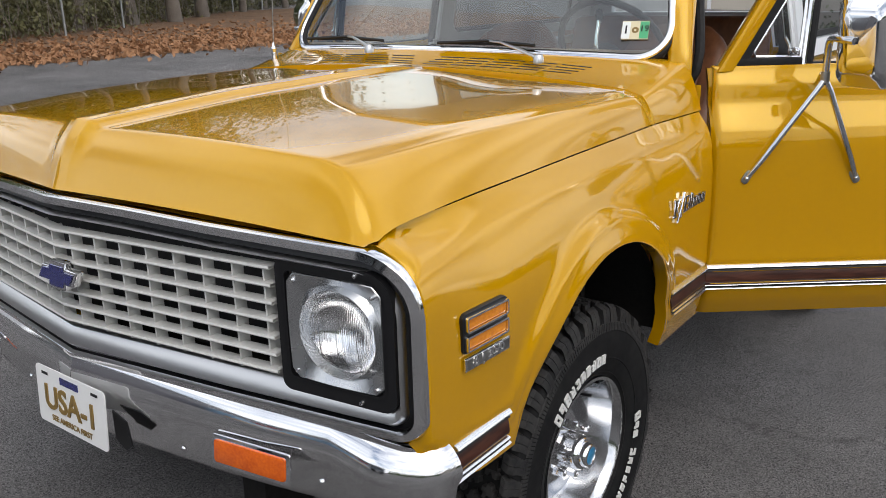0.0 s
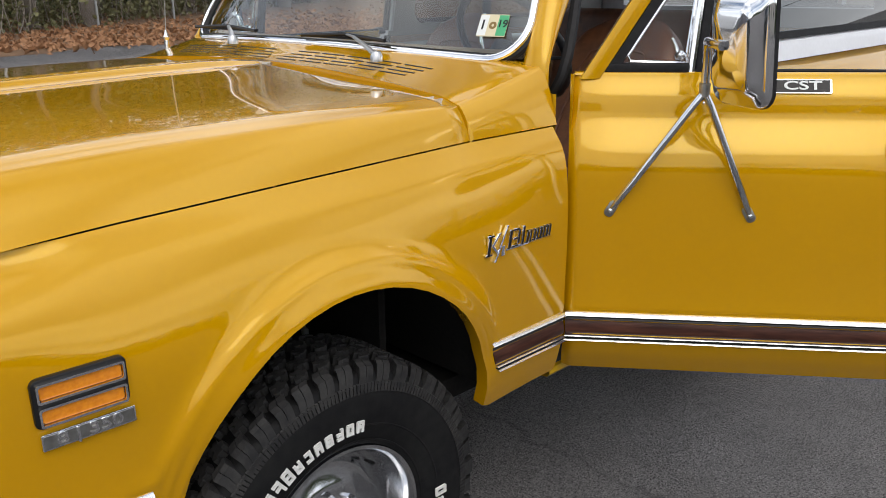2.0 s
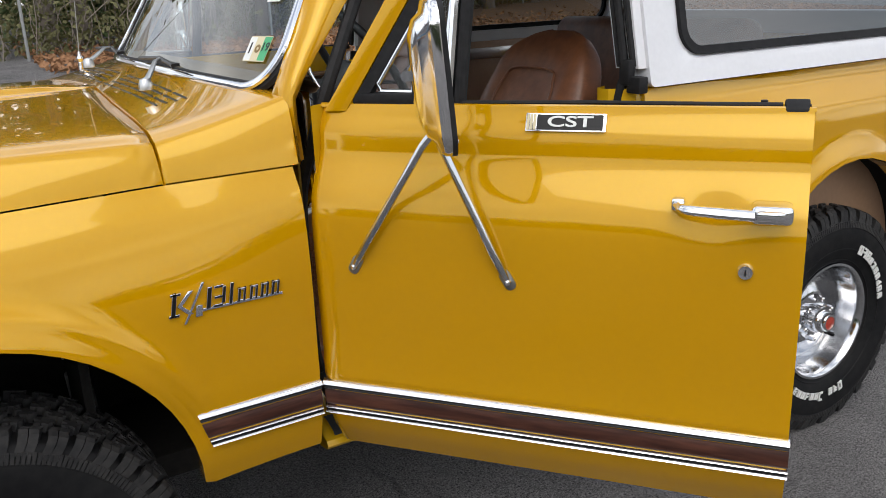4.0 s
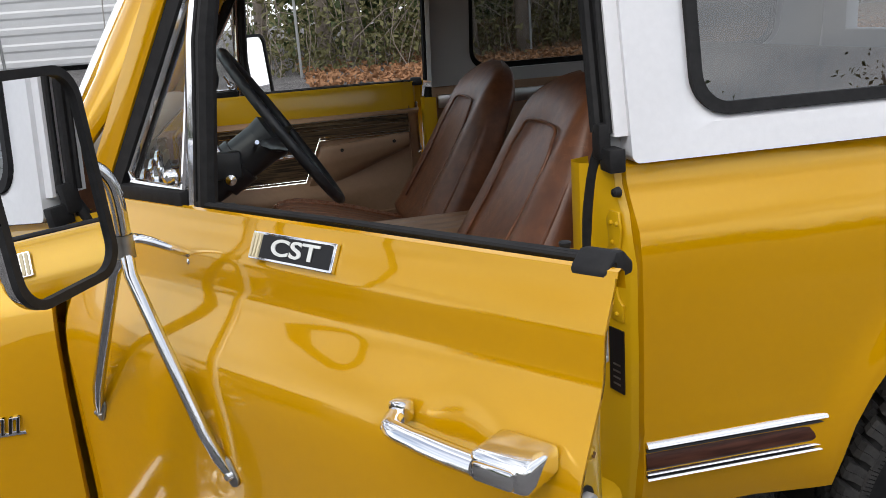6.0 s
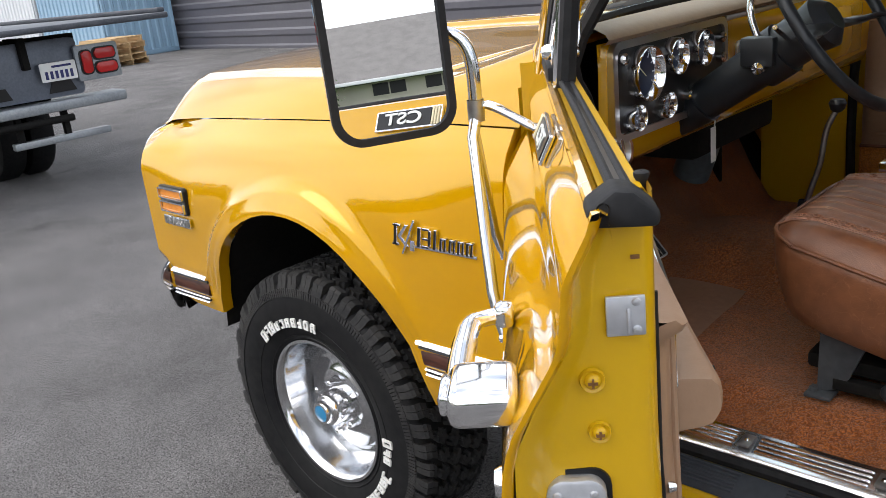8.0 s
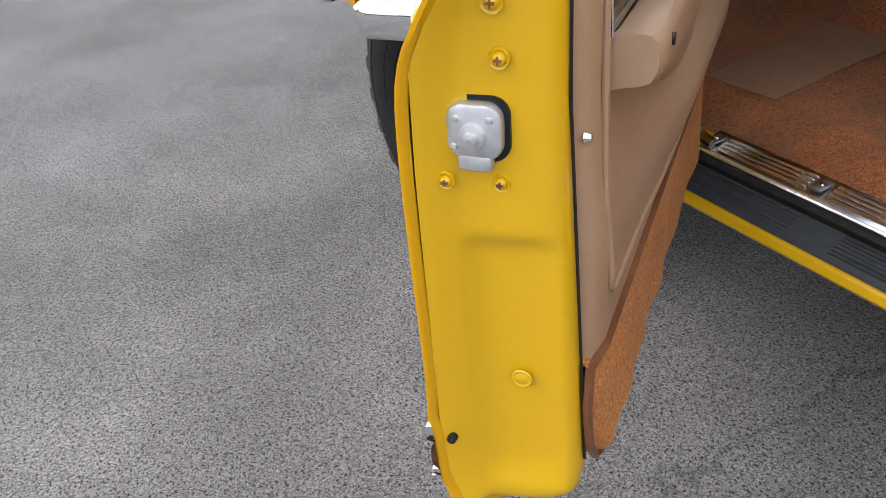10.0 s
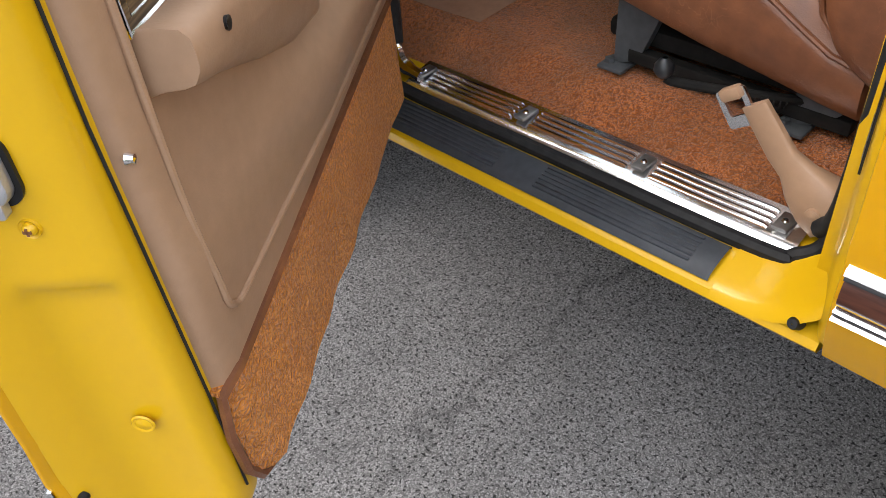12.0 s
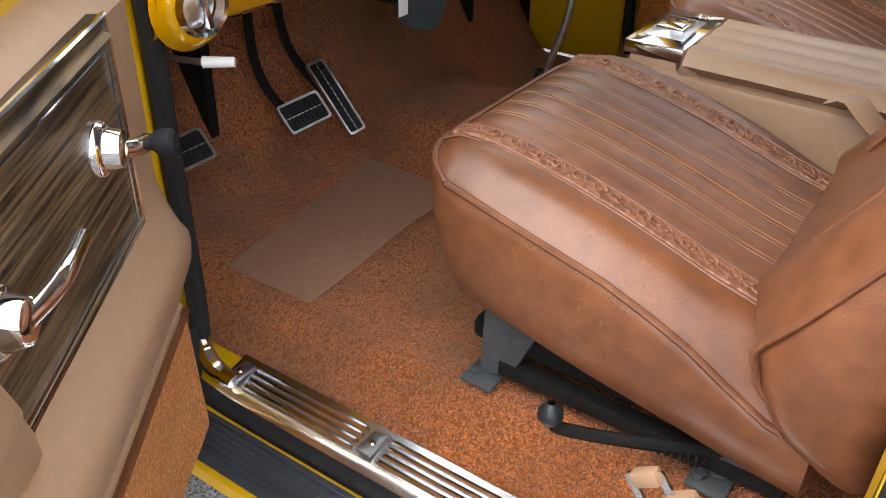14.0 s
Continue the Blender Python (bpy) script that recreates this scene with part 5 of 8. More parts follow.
part("mirror_stalk", tube([(0.99, 0, 1.72), (0.95, 0, 1.78)], 0.006), CHROME, suv)


def wiper(px, py, pz, tip, length):
    """Wiper arm and blade from its pivot."""
    o = part("wiper", lathe([(-0.004, 0.017), (0.012, 0.017), (0.022, 0.012), (0.026, 0.001)], 14, "z"), BRUSH, suv, "bright metal windscreen wiper", m=pose(px, py, pz))
    t = Vector(tip) - Vector((px, py, pz))
    part("arm", tube([(0, 0, 0.012), t * 0.35 + Vector((0, 0, 0.014)), t * 0.7 + Vector((-0.004, 0, 0.014)), t], [0.010, 0.008, 0.006, 0.005], 8, flat=0.6), BRUSH, o)
    part("blade", joined(tube([t + Vector((-0.02, -length * 0.5, -0.010)), t + Vector((-0.006, 0, 0.0)), t + Vector((-0.016, length * 0.5, -0.010))], 0.006, 6), box(t.x - 0.012, t.x + 0.002, t.y - length * 0.45, t.y + length * 0.45, t.z - 0.014, t.z - 0.006)), BLACK, o)


wiper(0.552, -0.475, 1.372, (0.662, -0.205, 1.425), 0.40)
wiper(0.538, 0.225, 1.388, (0.655, 0.44, 1.43), 0.40)
aer = part("aerial", tube([(0, 0, 0), (0, 0, 0.03)], 0.010, 10), CHROME, suv, "slim chrome radio aerial", m=pose(0.60, 0.80, 1.335))
part("collar", lathe([(0.03, 0.007), (0.045, 0.012), (0.055, 0.007), (0.07, 0.004)], 12, "z"), CHROME, aer)
part("mast", tube([(0, 0, 0.06), (0.03, 0, 0.5), (0.06, 0, 0.95)], 0.0022, 6), STEEL, aer)

# stickers inside the windscreen, lower driver's corner
for (t0, v0, w, h, ms, txt) in ((-0.86, 0.20, 0.085, 0.065, STICKY, "1"), (-0.86, 0.52, 0.05, 0.08, STICKW, "")):
    c = ws_pt(t0, v0)
    ex = (ws_pt(t0 + 0.02, v0) - c).normalized()
    ez = (ws_pt(t0, v0 + 0.05) - c).normalized()
    nn = ex.cross(ez).normalized()
    M = Matrix((( -ex.x, ez.x, -nn.x, c.x), (-ex.y, ez.y, -nn.y, c.y), (-ex.z, ez.z, -nn.z, c.z), (0, 0, 0, 1)))
    M = Matrix(((ex.x, ez.x, nn.x, c.x), (ex.y, ez.y, nn.y, c.y), (ex.z, ez.z, nn.z, c.z), (0, 0, 0, 1))) if nn.x < 0 else M
    M = M @ pose(0, 0, 0.004)
    st = part("window_sticker", box(-w / 2, w / 2, -h / 2, h / 2, 0, 0.001), ms, suv, "inspection sticker on the windscreen", m=M)
    if txt:
        k = 1 if nn.x < 0 else -1
        part("field", box(0.014, 0.042, -0.03, 0.03, 0.001, 0.0016), STICKG, st)
        part("field", box(-0.042, -0.016, -0.03, 0.03, 0.001, 0.0016), STICKW, st)
        words("lettering", "1", 0.04, 0.0003, BLACK, st, pose(-0.029, 0, 0.002))
        words("lettering", "19", 0.03, 0.0003, BLACK, st, pose(0.028, 0.004, 0.002))
        part("print", lathe([(0.0016, 0.011), (0.0018, 0.007), (0.0016, 0.004)], 16, "z"), GOLD, st)
    else:
        for k in range(5):
            part("print", box(-0.015, 0.012, 0.028 - k * 0.012, 0.031 - k * 0.012, 0.001, 0.0015), BLACK, st)


# ---- rear body and hardtop ----
def quarter():
    """The body side behind the door, with its wheel arch."""
    cx, cz, rx, rz = 2.645, 0.54, 0.43, 0.45
    low = [(1.782, 0.555), (1.90, 0.55), (2.05, 0.55), (2.18, 0.55)]
    for k in range(19):
        a = radians(178 - k * 176 / 18)
        low.append((cx + rx * math.cos(a), cz + rz * math.sin(a)))
    low += [(3.12, 0.55), (3.3, 0.56), (3.5, 0.58)]
    rows = []
    for k, (lx, lz) in enumerate(low):
        ux = lerp(1.782, 3.52, k / (len(low) - 1))
        row = [Vector((lx, -0.95, lz))]
        for z in np.linspace(0, 1, 26):
            x, zz = lerp(lx, ux, z), lerp(lz, 1.288, z)
            d = max(0.0, arch_d(x, zz, cx, cz, rx, rz))
            row.append(Vector((x, -0.992 + off(zz) - 0.026 * math.exp(-(d / 0.055) ** 2), zz)))
        row.append(row[-1] + Vector((0, 0.03, 0.006)))
        rows.append(row)
    rows.insert(0, [p + Vector((-0.004, 0.010, 0)) for p in rows[0]])
    rows.insert(0, [p + Vector((-0.004, 0.055, 0)) for p in rows[0]])
    return grid(rows)


ql = part("quarter_panel", quarter(), PAINT, suv, angle=60)
part("quarter_panel", moved(quarter(), FLIP), PAINT, suv, angle=60)
trim_strip(1.787, 2.19, lambda x, z: -0.992 + off(z), suv)
part("tail_panel", box(3.45, 3.52, -0.93, 0.93, 0.55, 1.32, 0.02), PAINT, suv)
for s in (1, -1):
    well = grid([[(2.645 + 0.45 * math.cos(radians(a)), s * y, 0.53 + 0.47 * math.sin(radians(a))) for a in range(-10, 200, 10)] for y in (0.955, 0.8, 0.6)])
    part("wheel_well", well, DARKMETAL, suv)

# door post behind the driver's door: jamb, striker plates, seal
for s in (1, -1):
    jamb = grid([[(1.778, -0.978 + off(z), z), (1.770, -0.970 + off(z) * 0.9, z), (1.764, -0.962 + off(z) * 0.8, z), (1.738, -0.872, z), (1.732, -0.860, z), (1.714, -0.848, z), (1.708, -0.82, z), (1.715, -0.800, z), (1.76, -0.78, z)] for z in (0.56, 0.7, 0.9, 1.1, 1.2, 1.25, 1.29)])
    part("door_post", jamb if s > 0 else moved(jamb, FLIP), PAINT_IN, suv, angle=35)
    seal = tube([(1.752, -0.872, 1.32), (1.740, -0.858, 1.26), (1.730, -0.846, 1.15), (1.728, -0.842, 1.0), (1.724, -0.836, 0.78), (1.712, -0.815, 0.66), (1.69, -0.80, 0.62)], 0.015, 10, 24)
    part("door_seal", seal if s > 0 else moved(seal, FLIP), RUBBER, suv)
JAMB = pose(1.7545, -0.930, 0, 0, 0, 16)


def strike_plate(z0, pts, label=""):
    """A wavy painted plate with bolts on the door post's outer step."""
    o = part("striker", plate([(a * 1.7, z0 + b * 1.15) for a, b in pts], -0.006, 0.0014, "x"), PAINT_IN, suv, label, m=JAMB)
    return o


st = strike_plate(1.10, [(-0.012, 0.0), (0.006, -0.004), (0.012, 0.02), (0.010, 0.05), (0.014, 0.075), (0.008, 0.092), (-0.008, 0.092), (-0.012, 0.06), (-0.009, 0.03)], "yellow painted striker plate")
s2 = strike_plate(0.985, [(-0.014, 0.0), (0.006, 0.0), (0.012, 0.022), (0.008, 0.05), (0.004, 0.075), (0.0, 0.092), (-0.004, 0.09), (-0.002, 0.06), (-0.006, 0.04), (-0.014, 0.03)])
for z, dy in ((1.183, 0.004), (1.183, -0.006), (1.145, 0.002), (1.12, 0.008), (1.0, -0.004), (1.018, 0.004), (1.06, 0.002)):
    part("bolt", moved(lathe([(-0.007, 0.001), (-0.006, 0.004), (0, 0.005)], 8, "x"), pose(-0.005, dy * 1.7, z)), PAINT_IN, st if z > 1.1 else s2)
part("catch", box(-0.018, -0.004, -0.022, -0.006, 1.118, 1.136, 0.003), STEEL, st)
part("bump_stop", moved(lathe([(-0.014, 0.002), (-0.012, 0.008), (0, 0.011)], 12, "x"), JAMB @ pose(0.0, -0.010, 1.244)), RUBBER, suv)
idp = part("data_plate", box(-0.004, -0.001, -0.022, 0.022, 0.83, 0.965), BLACK, suv, "black data plate", m=JAMB)
for k in range(4):
    part("print", box(-0.0048, -0.0038, -0.012, 0.010, 0.845 + k * 0.014, 0.849 + k * 0.014), STEEL, idp)
part("latch_bracket", joined(box(1.740, 1.773, -0.942, -0.89, 1.280, 1.325, 0.004), box(1.734, 1.760, -0.905, -0.865, 1.30, 1.37, 0.006)), RUBBER, suv, "black weatherstrip end")


def top_y(z):
    """The hardtop leans in as it rises."""
    return -0.940 + 0.19 * (z - 1.29)


def hardtop():
    outer = rrect(1.788, 3.50, 1.294, 1.845, (0.016, 0.02, 0.05, 0.03), 8)
    hole = rrect(1.920, 3.25, 1.368, 1.79, (0.075, 0.075, 0.07, 0.07), 8)
    rows = []
    for q, dy in ((0.0, 0.05), (0.0, 0.0), (0.12, 0.0), (0.55, 0.002), (0.85, 0.002), (1.0, 0.012), (1.0, 0.05)):
        rows.append([(lerp(a, c, q), top_y(lerp(b, d, q)) + dy, lerp(b, d, q)) for (a, b), (c, d) in zip(outer, hole)])
    return grid(rows, close_v=True)


rows = []
for x in (1.0, 1.05, 1.4, 2.0, 2.8, 3.4, 3.5):
    rows.append([(x, y, 1.845 + 0.06 * (1 - (y / 0.84) ** 2) - (0.02 if x < 1.02 or x > 3.45 else 0)) for y in np.linspace(-0.835, 0.835, 13)])
ht = part("hardtop", thick(grid(rows), 0.035), WHITETOP, suv, "white fibreglass hardtop")
part("hardtop_side", hardtop(), WHITETOP, ht, angle=30)
part("hardtop_side", moved(hardtop(), FLIP), WHITETOP, ht, angle=30)
inner = rrect(1.920, 3.25, 1.368, 1.79, (0.075, 0.075, 0.07, 0.07), 8)
inner2 = rrect(1.943, 3.227, 1.391, 1.767, (0.058, 0.058, 0.05, 0.05), 8)
for s in (1, -1):
    g = grid([[(a, top_y(b) + dy, b) for a, b in o] for o, dy in ((inner, 0.012), (inner, -0.002), (inner2, -0.002), (inner2, 0.02))], close_v=True)
    part("window_seal", g if s > 0 else moved(g, FLIP), RUBBER, ht)
    gl = bmesh.new()
    gl.faces.new([gl.verts.new((a, top_y(b) + 0.012, b)) for a, b in inner2])
    w = part("side_window", gl if s > 0 else moved(gl, FLIP), TINT, ht, "grey tinted side window")
    w.visible_shadow = False
    lin = grid([[(a, top_y(b) + 0.052, b) for a, b in rrect(1.766, 3.45, 1.30, 1.84, 0.02, 8)], [(a, top_y(b) + 0.052, b) for a, b in inner]], close_v=True)
    part("lining", lin if s > 0 else moved(lin, FLIP), HEADLINER, ht)
    fr = grid([[(x, top_y(z) + dy, z) for x, dy in ((1.80, 0.012), (1.768, 0.012), (1.762, 0.015), (1.762, 0.055), (1.752, 0.058), (1.746, 0.062), (1.746, 0.088), (1.76, 0.092))] for z in (1.345, 1.5, 1.7, 1.842)])
    part("edge_flange", fr if s > 0 else moved(fr, FLIP), WHITETOP, ht)
    sl = joined(*[tube([(x, top_y(z) + dy, z) for z in (1.35, 1.5, 1.7, 1.84)], r, 8) for x, dy, r in ((1.757, 0.030, 0.009), (1.745, 0.052, 0.012), (1.742, 0.068, 0.008))])
    part("weatherstrip", sl if s > 0 else moved(sl, FLIP), RUBBER, ht)
part("rear_window_frame", joined(box(3.44, 3.5, -0.85, 0.85, 1.32, 1.42, 0.01), box(3.44, 3.5, -0.85, -0.7, 1.4, 1.85, 0.01), box(3.44, 3.5, 0.7, 0.85, 1.4, 1.85, 0.01)), WHITETOP, ht)
# roof rails over the doors
for s in (-1, 1):
    part("roof_rail", tube([(0.99, s * 0.79, 1.83), (1.4, s * 0.82, 1.845), (1.74, s * 0.835, 1.845)], 0.03, 8), WHITETOP, ht)

# ---- sill, step mat and floor ----
for s in (1, -1):
    sec = [(-0.72, 0.578), (-0.755, 0.580), (-0.815, 0.572), (-0.822, 0.562), (-0.828, 0.560), (-0.86, 0.556), (-0.905, 0.541), (-0.920, 0.534), (-0.926, 0.522), (-0.918, 0.512), (-0.88, 0.505), (-0.72, 0.50)]
    bm = grid([[(x, y, z) for y, z in sec] for x in (0.765, 0.80, 1.2, 1.66, 1.765)])
    part("rocker", bm if s > 0 else moved(bm, FLIP), PAINT_IN, suv, angle=30)
rows = []
for q in (0, 0.2, 0.4, 0.6, 0.8, 0.92, 1.0):
    x = 1.60 + 0.168 * q
    lift = 0.10 * q ** 3.2
    rows.append([(x - 0.01 * q, -0.825, 0.568 + lift), (x, -0.86, 0.5565 + lift), (x, -0.905, 0.5415 + lift * 0.9), (x, -0.9205, 0.5345 + lift * 0.8), (x, -0.9265, 0.522 + lift * 0.7)])
part("corner_gusset", grid(rows), PAINT_IN, suv, angle=60)
sm = part("step_mat", grid([[(x, y, z) for y, z in ((-0.848, 0.5585), (-0.850, 0.5645), (-0.862, 0.5630), (-0.88, 0.559), (-0.905, 0.549), (-0.913, 0.540))] for x in (0.79, 0.795, 1.2, 1.585, 1.59)]), MATRUBBER, suv, "ribbed grey-black rubber step mat", angle=50)
for xa, xb in ((0.85, 1.16), (1.25, 1.55)):
    for k in range(6):
        y = -0.858 - k * 0.0085
        z = 0.5655 - (k * 0.0085 + 0.0) * 0.30
        part("rib", box(xa, xb, y - 0.0025, y + 0.0025, z - 0.006, z + 0.0012, 0.001, 1), MATRUBBER, sm)
sp = part("sill_plate", grid([[(x, y, z) for y, z in ((-0.742, 0.589), (-0.748, 0.593), (-0.775, 0.587), (-0.80, 0.582), (-0.818, 0.577), (-0.826, 0.568))] for x in (0.86, 0.865, 1.2, 1.66, 1.668)]), SILLMETAL, suv, "ribbed bright metal sill plate")
for xa, xb in ((0.90, 1.115), (1.16, 1.365), (1.41, 1.615)):
    for k in range(4):
        y = -0.762 - k * 0.012
        z = 0.5915 - k * 0.0022
        part("rib", tube([(xa, y, z - 0.002), (xa + 0.004, y, z), (xb - 0.004, y, z), (xb, y, z - 0.002)], 0.0034, 6), SILLMETAL, sp)
for x in (0.882, 1.138, 1.388, 1.634):
    cl = part("clip", box(x - 0.012, x + 0.012, -0.804, -0.760, 0.588, 0.5945, 0.002), STEEL, sp)
    part("screw", moved(lathe([(0.0185, 0.006), (0.021, 0.004), (0.0212, 0.001)], 10, "z"), pose(x, -0.782, 0.576)), CHROME, cl)
part("sill_seal", tube([(0.812, -0.80, 0.66), (0.825, -0.822, 0.60), (0.86, -0.8295, 0.568), (1.2, -0.8305, 0.566), (1.62, -0.8305, 0.566), (1.675, -0.822, 0.575), (1.705, -0.805, 0.60), (1.712, -0.80, 0.66)], 0.0135, 8, 40), RUBBER, suv, "black rubber door seal")
part("seal_trim", tube([(0.812, -0.79, 0.69), (0.822, -0.797, 0.635), (0.842, -0.803, 0.604), (0.89, -0.803, 0.592)], [0.006, 0.013, 0.015, 0.012], 8, 14), CHROME, suv, "chrome sill corner")
part("rubber_stop", moved(lathe([(0.0, 0.012), (0.018, 0.009), (0.024, 0.007), (0.025, 0.001)], 12, "z"), pose(1.728, -0.912, 0.545, 60, 0, 0)), RUBBER, suv)


def floor_z(x, y):
    z = 0.582 + 0.058 * sstep(-0.755, -0.64, y) * (1 - sstep(0.64, 0.755, y))
    tunnel = 0.12 * math.exp(-((y - 0.03) / 0.17) ** 4)
    kick = 0.42 * sstep(0.62, 0.30, x) ** 1.2
    return z + tunnel * sstep(0.3, 0.75, x) + kick + 0.010 * noise.noise(Vector((x * 5, y * 5, 0)))


fx = [0.25, 0.3, 0.36, 0.42, 0.48, 0.54, 0.6, 0.66, 0.72, 0.8, 0.9, 1.0, 1.1, 1.2, 1.3, 1.4, 1.5, 1.6, 1.68, 1.9, 2.4, 3.4]
fy = list(np.linspace(-0.748, 0.748, 45))
part("floor_carpet", grid([[(x, y, floor_z(x, y)) for y in fy] for x in fx]), CARPET, suv, "rust-orange loop carpet", angle=80)
part("underbody", box(0.3, 3.4, -0.80, 0.80, 0.50, 0.56), DARKMETAL, suv)
hm = [[None] * 7 for _ in range(5)]
for i in range(5):
    for j in range(7):
        a, b = i / 4, j / 6
        p = Vector((0.712, -0.642, 0)).lerp(Vector((0.90, -0.64, 0)), a) + (Vector((0.655, -0.19, 0)) - Vector((0.712, -0.642, 0))) * b + Vector((0.03 * a * b, 0, 0))
        hm[i][j] = (p.x, p.y, floor_z(p.x, p.y) + 0.010 - (0.007 if i in (0, 4) or j in (0, 6) else 0))
part("heel_mat", grid(hm), HEELMAT, suv, "brown vinyl heel mat")
part("firewall", box(0.26, 0.28, -0.80, 0.80, 0.6, 1.27), DARKMETAL, suv)
for s in (1, -1):
    kp = grid([[(x, -0.775, z) for x in (0.50, 0.6, 0.79)] for z in (0.6, 0.9, 1.3)])
    part("kick_panel", kp if s > 0 else moved(kp, FLIP), PAINT_IN, suv)


# ---- the open driver's door, in its own frame: x along it from the hinge, y inwards ----
door = part("driver_door", box(0.02, 0.94, 0.10, 0.135, 0.64, 1.345), PAINT_IN, suv, "open driver's door with wood-grain inner panel", m=pose(0.740, -0.985, 0, 0, 0, -51.5))
DZ = [0.550, 0.556, 0.572, 0.585, 0.60, 0.62, 0.655, 0.70, 0.735, 0.742, 0.755, 0.80, 0.86, 0.92, 0.98, 1.04, 1.08, 1.11, 1.135, 1.155, 1.17, 1.185, 1.2, 1.215, 1.23, 1.24, 1.25, 1.258, 1.275, 1.29, 1.297, 1.305, 1.312, 1.32, 1.335, 1.345]


def door_off(z):
    if z < 0.74:
        return table(z, [0.550, 0.60, 0.62, 0.652, 0.70, 0.74], [0.060, 0.030, 0.020, 0.009, 0.006, 0.0035])
    return table(z, [0.74, 0.80, 1.02, 1.10, 1.14, 1.165, 1.20, 1.235, 1.25, 1.295, 1.312, 1.335, 1.345], [0.0005, 0.003, 0.0, 0.001, 0.005, 0.012, 0.031, 0.051, 0.056, 0.061, 0.069, 0.081, 0.084])


def skin(u, z):
    o = door_off(z)
    dish = 0.010 * math.exp(-((u - 0.835) / 0.055) ** 2 - ((z - 1.165) / 0.03) ** 2)
    return o + dish + 0.02 * sstep(0.03, 0.0, u) ** 2


us = [0.0, 0.006, 0.015, 0.03, 0.1, 0.2, 0.35, 0.5, 0.6, 0.7, 0.75, 0.78, 0.80, 0.82, 0.84, 0.86, 0.88, 0.90, 0.93, 0.96, 0.98, 0.989, 0.993]
rows = [[(u, skin(u, z), z) for z in DZ] for u in us]
rows.insert(0, [(0.004, skin(0, z) + 0.03, z) for z in DZ])
rows.append([(0.993, door_off(z) + 0.005, z) for z in DZ])
rows.append([(0.985, door_off(z) + 0.010, z) for z in DZ])
sk = part("door_skin", grid(rows), PAINT, door, angle=60)
part("top_ledge", grid([[(u, y, z) for y, z in ((0.084, 1.344), (0.086, 1.350), (0.092, 1.352), (0.098, 1.348), (0.100, 1.33))] for u in (0.01, 0.3, 0.7, 0.995)]), PAINT, door)
# rear face of the door
FZ = [0.570, 0.580, 0.590, 0.598, 0.602, 0.607, 0.614, 0.622, 0.63, 0.65, 0.67, 0.70, 0.75, 0.80, 0.86, 0.91, 0.945, 0.955, 0.9635, 0.972, 0.98, 1.05, 1.15, 1.2, 1.24, 1.27, 1.3, 1.345, 1.35]
rows = []
for z in FZ:
    o = max(door_off(z) + 0.008, 0.012)
    inn = table(z, [0.570, 0.590, 0.598, 0.602, 0.607, 0.614, 0.622, 0.64], [0.036, 0.044, 0.066, 0.096, 0.116, 0.128, 0.134, 0.138]) + table(z, [0.60, 1.10], [0.024, 0.0])
    dent = 0.009 * (1 - sstep(0.955, 0.972, z)) * sstep(0.62, 0.66, z)
    row = []
    for q, du in ((0.0, 0.986), (0.03, 0.984), (0.10, 0.977), (0.18, 0.968), (0.24, 0.962), (0.30, 0.958), (0.55, 0.955), (0.80, 0.951), (0.9, 0.948), (0.96, 0.943), (1.0, 0.935)):
        row.append((du - (dent if 0.25 < q < 0.9 else 0) + 0.0015 * noise.noise(Vector((q * 5, z * 9, 3))), lerp(o, max(inn, o + 0.01), q), z))
    row.append((0.90, max(inn, o + 0.01) + 0.001, z))
    rows.append(row)
face = part("door_edge", grid(rows), PAINT_IN, door, "yellow painted door edge", angle=55)
part("door_bottom", grid([[(u, 0.070, 0.569), (u, 0.085, 0.590), (u, 0.100, 0.600), (u, 0.118, 0.603), (u, 0.132, 0.612), (u, 0.138, 0.635), (u, 0.138, 0.66)] for u in (0.02, 0.5, 0.90, 0.930)]), PAINT_IN, door)
part("inner_sheet", grid([[(u, 0.104, 1.352), (u, 0.132, 1.350), (u, 0.138, 1.335), (u, 0.138, 1.24), (u, 0.136, 1.0), (u, 0.136, 0.64)] for u in (0.02, 0.3, 0.6, 0.93)]), PAINT_IN, door)
part("front_edge", grid([[(0.004, 0.05, z), (0.012, 0.10, z), (0.03, 0.138, z)] for z in (0.60, 0.9, 1.2, 1.35)]), PAINT_IN, door)


def xscrew(u, y, z, r=0.013):
    """Cross-head screw in a dished washer on the door edge."""
    s = part("screw", moved(lathe([(0.002, r * 1.25), (0.0055, r * 1.15), (0.004, r * 0.8), (0.007, r * 0.7), (0.009, r * 0.4), (0.0092, 0.0008)], 18, "x"), pose(u, y, z)), PAINT_IN, face)
    part("cross_slot", joined(box(u + 0.0085, u + 0.0098, y - r * 0.45, y + r * 0.45, z - 0.0013, z + 0.0013), box(u + 0.0085, u + 0.0098, y - 0.0010, y + 0.0010, z - r * 0.45, z + r * 0.45)), RUST, s)


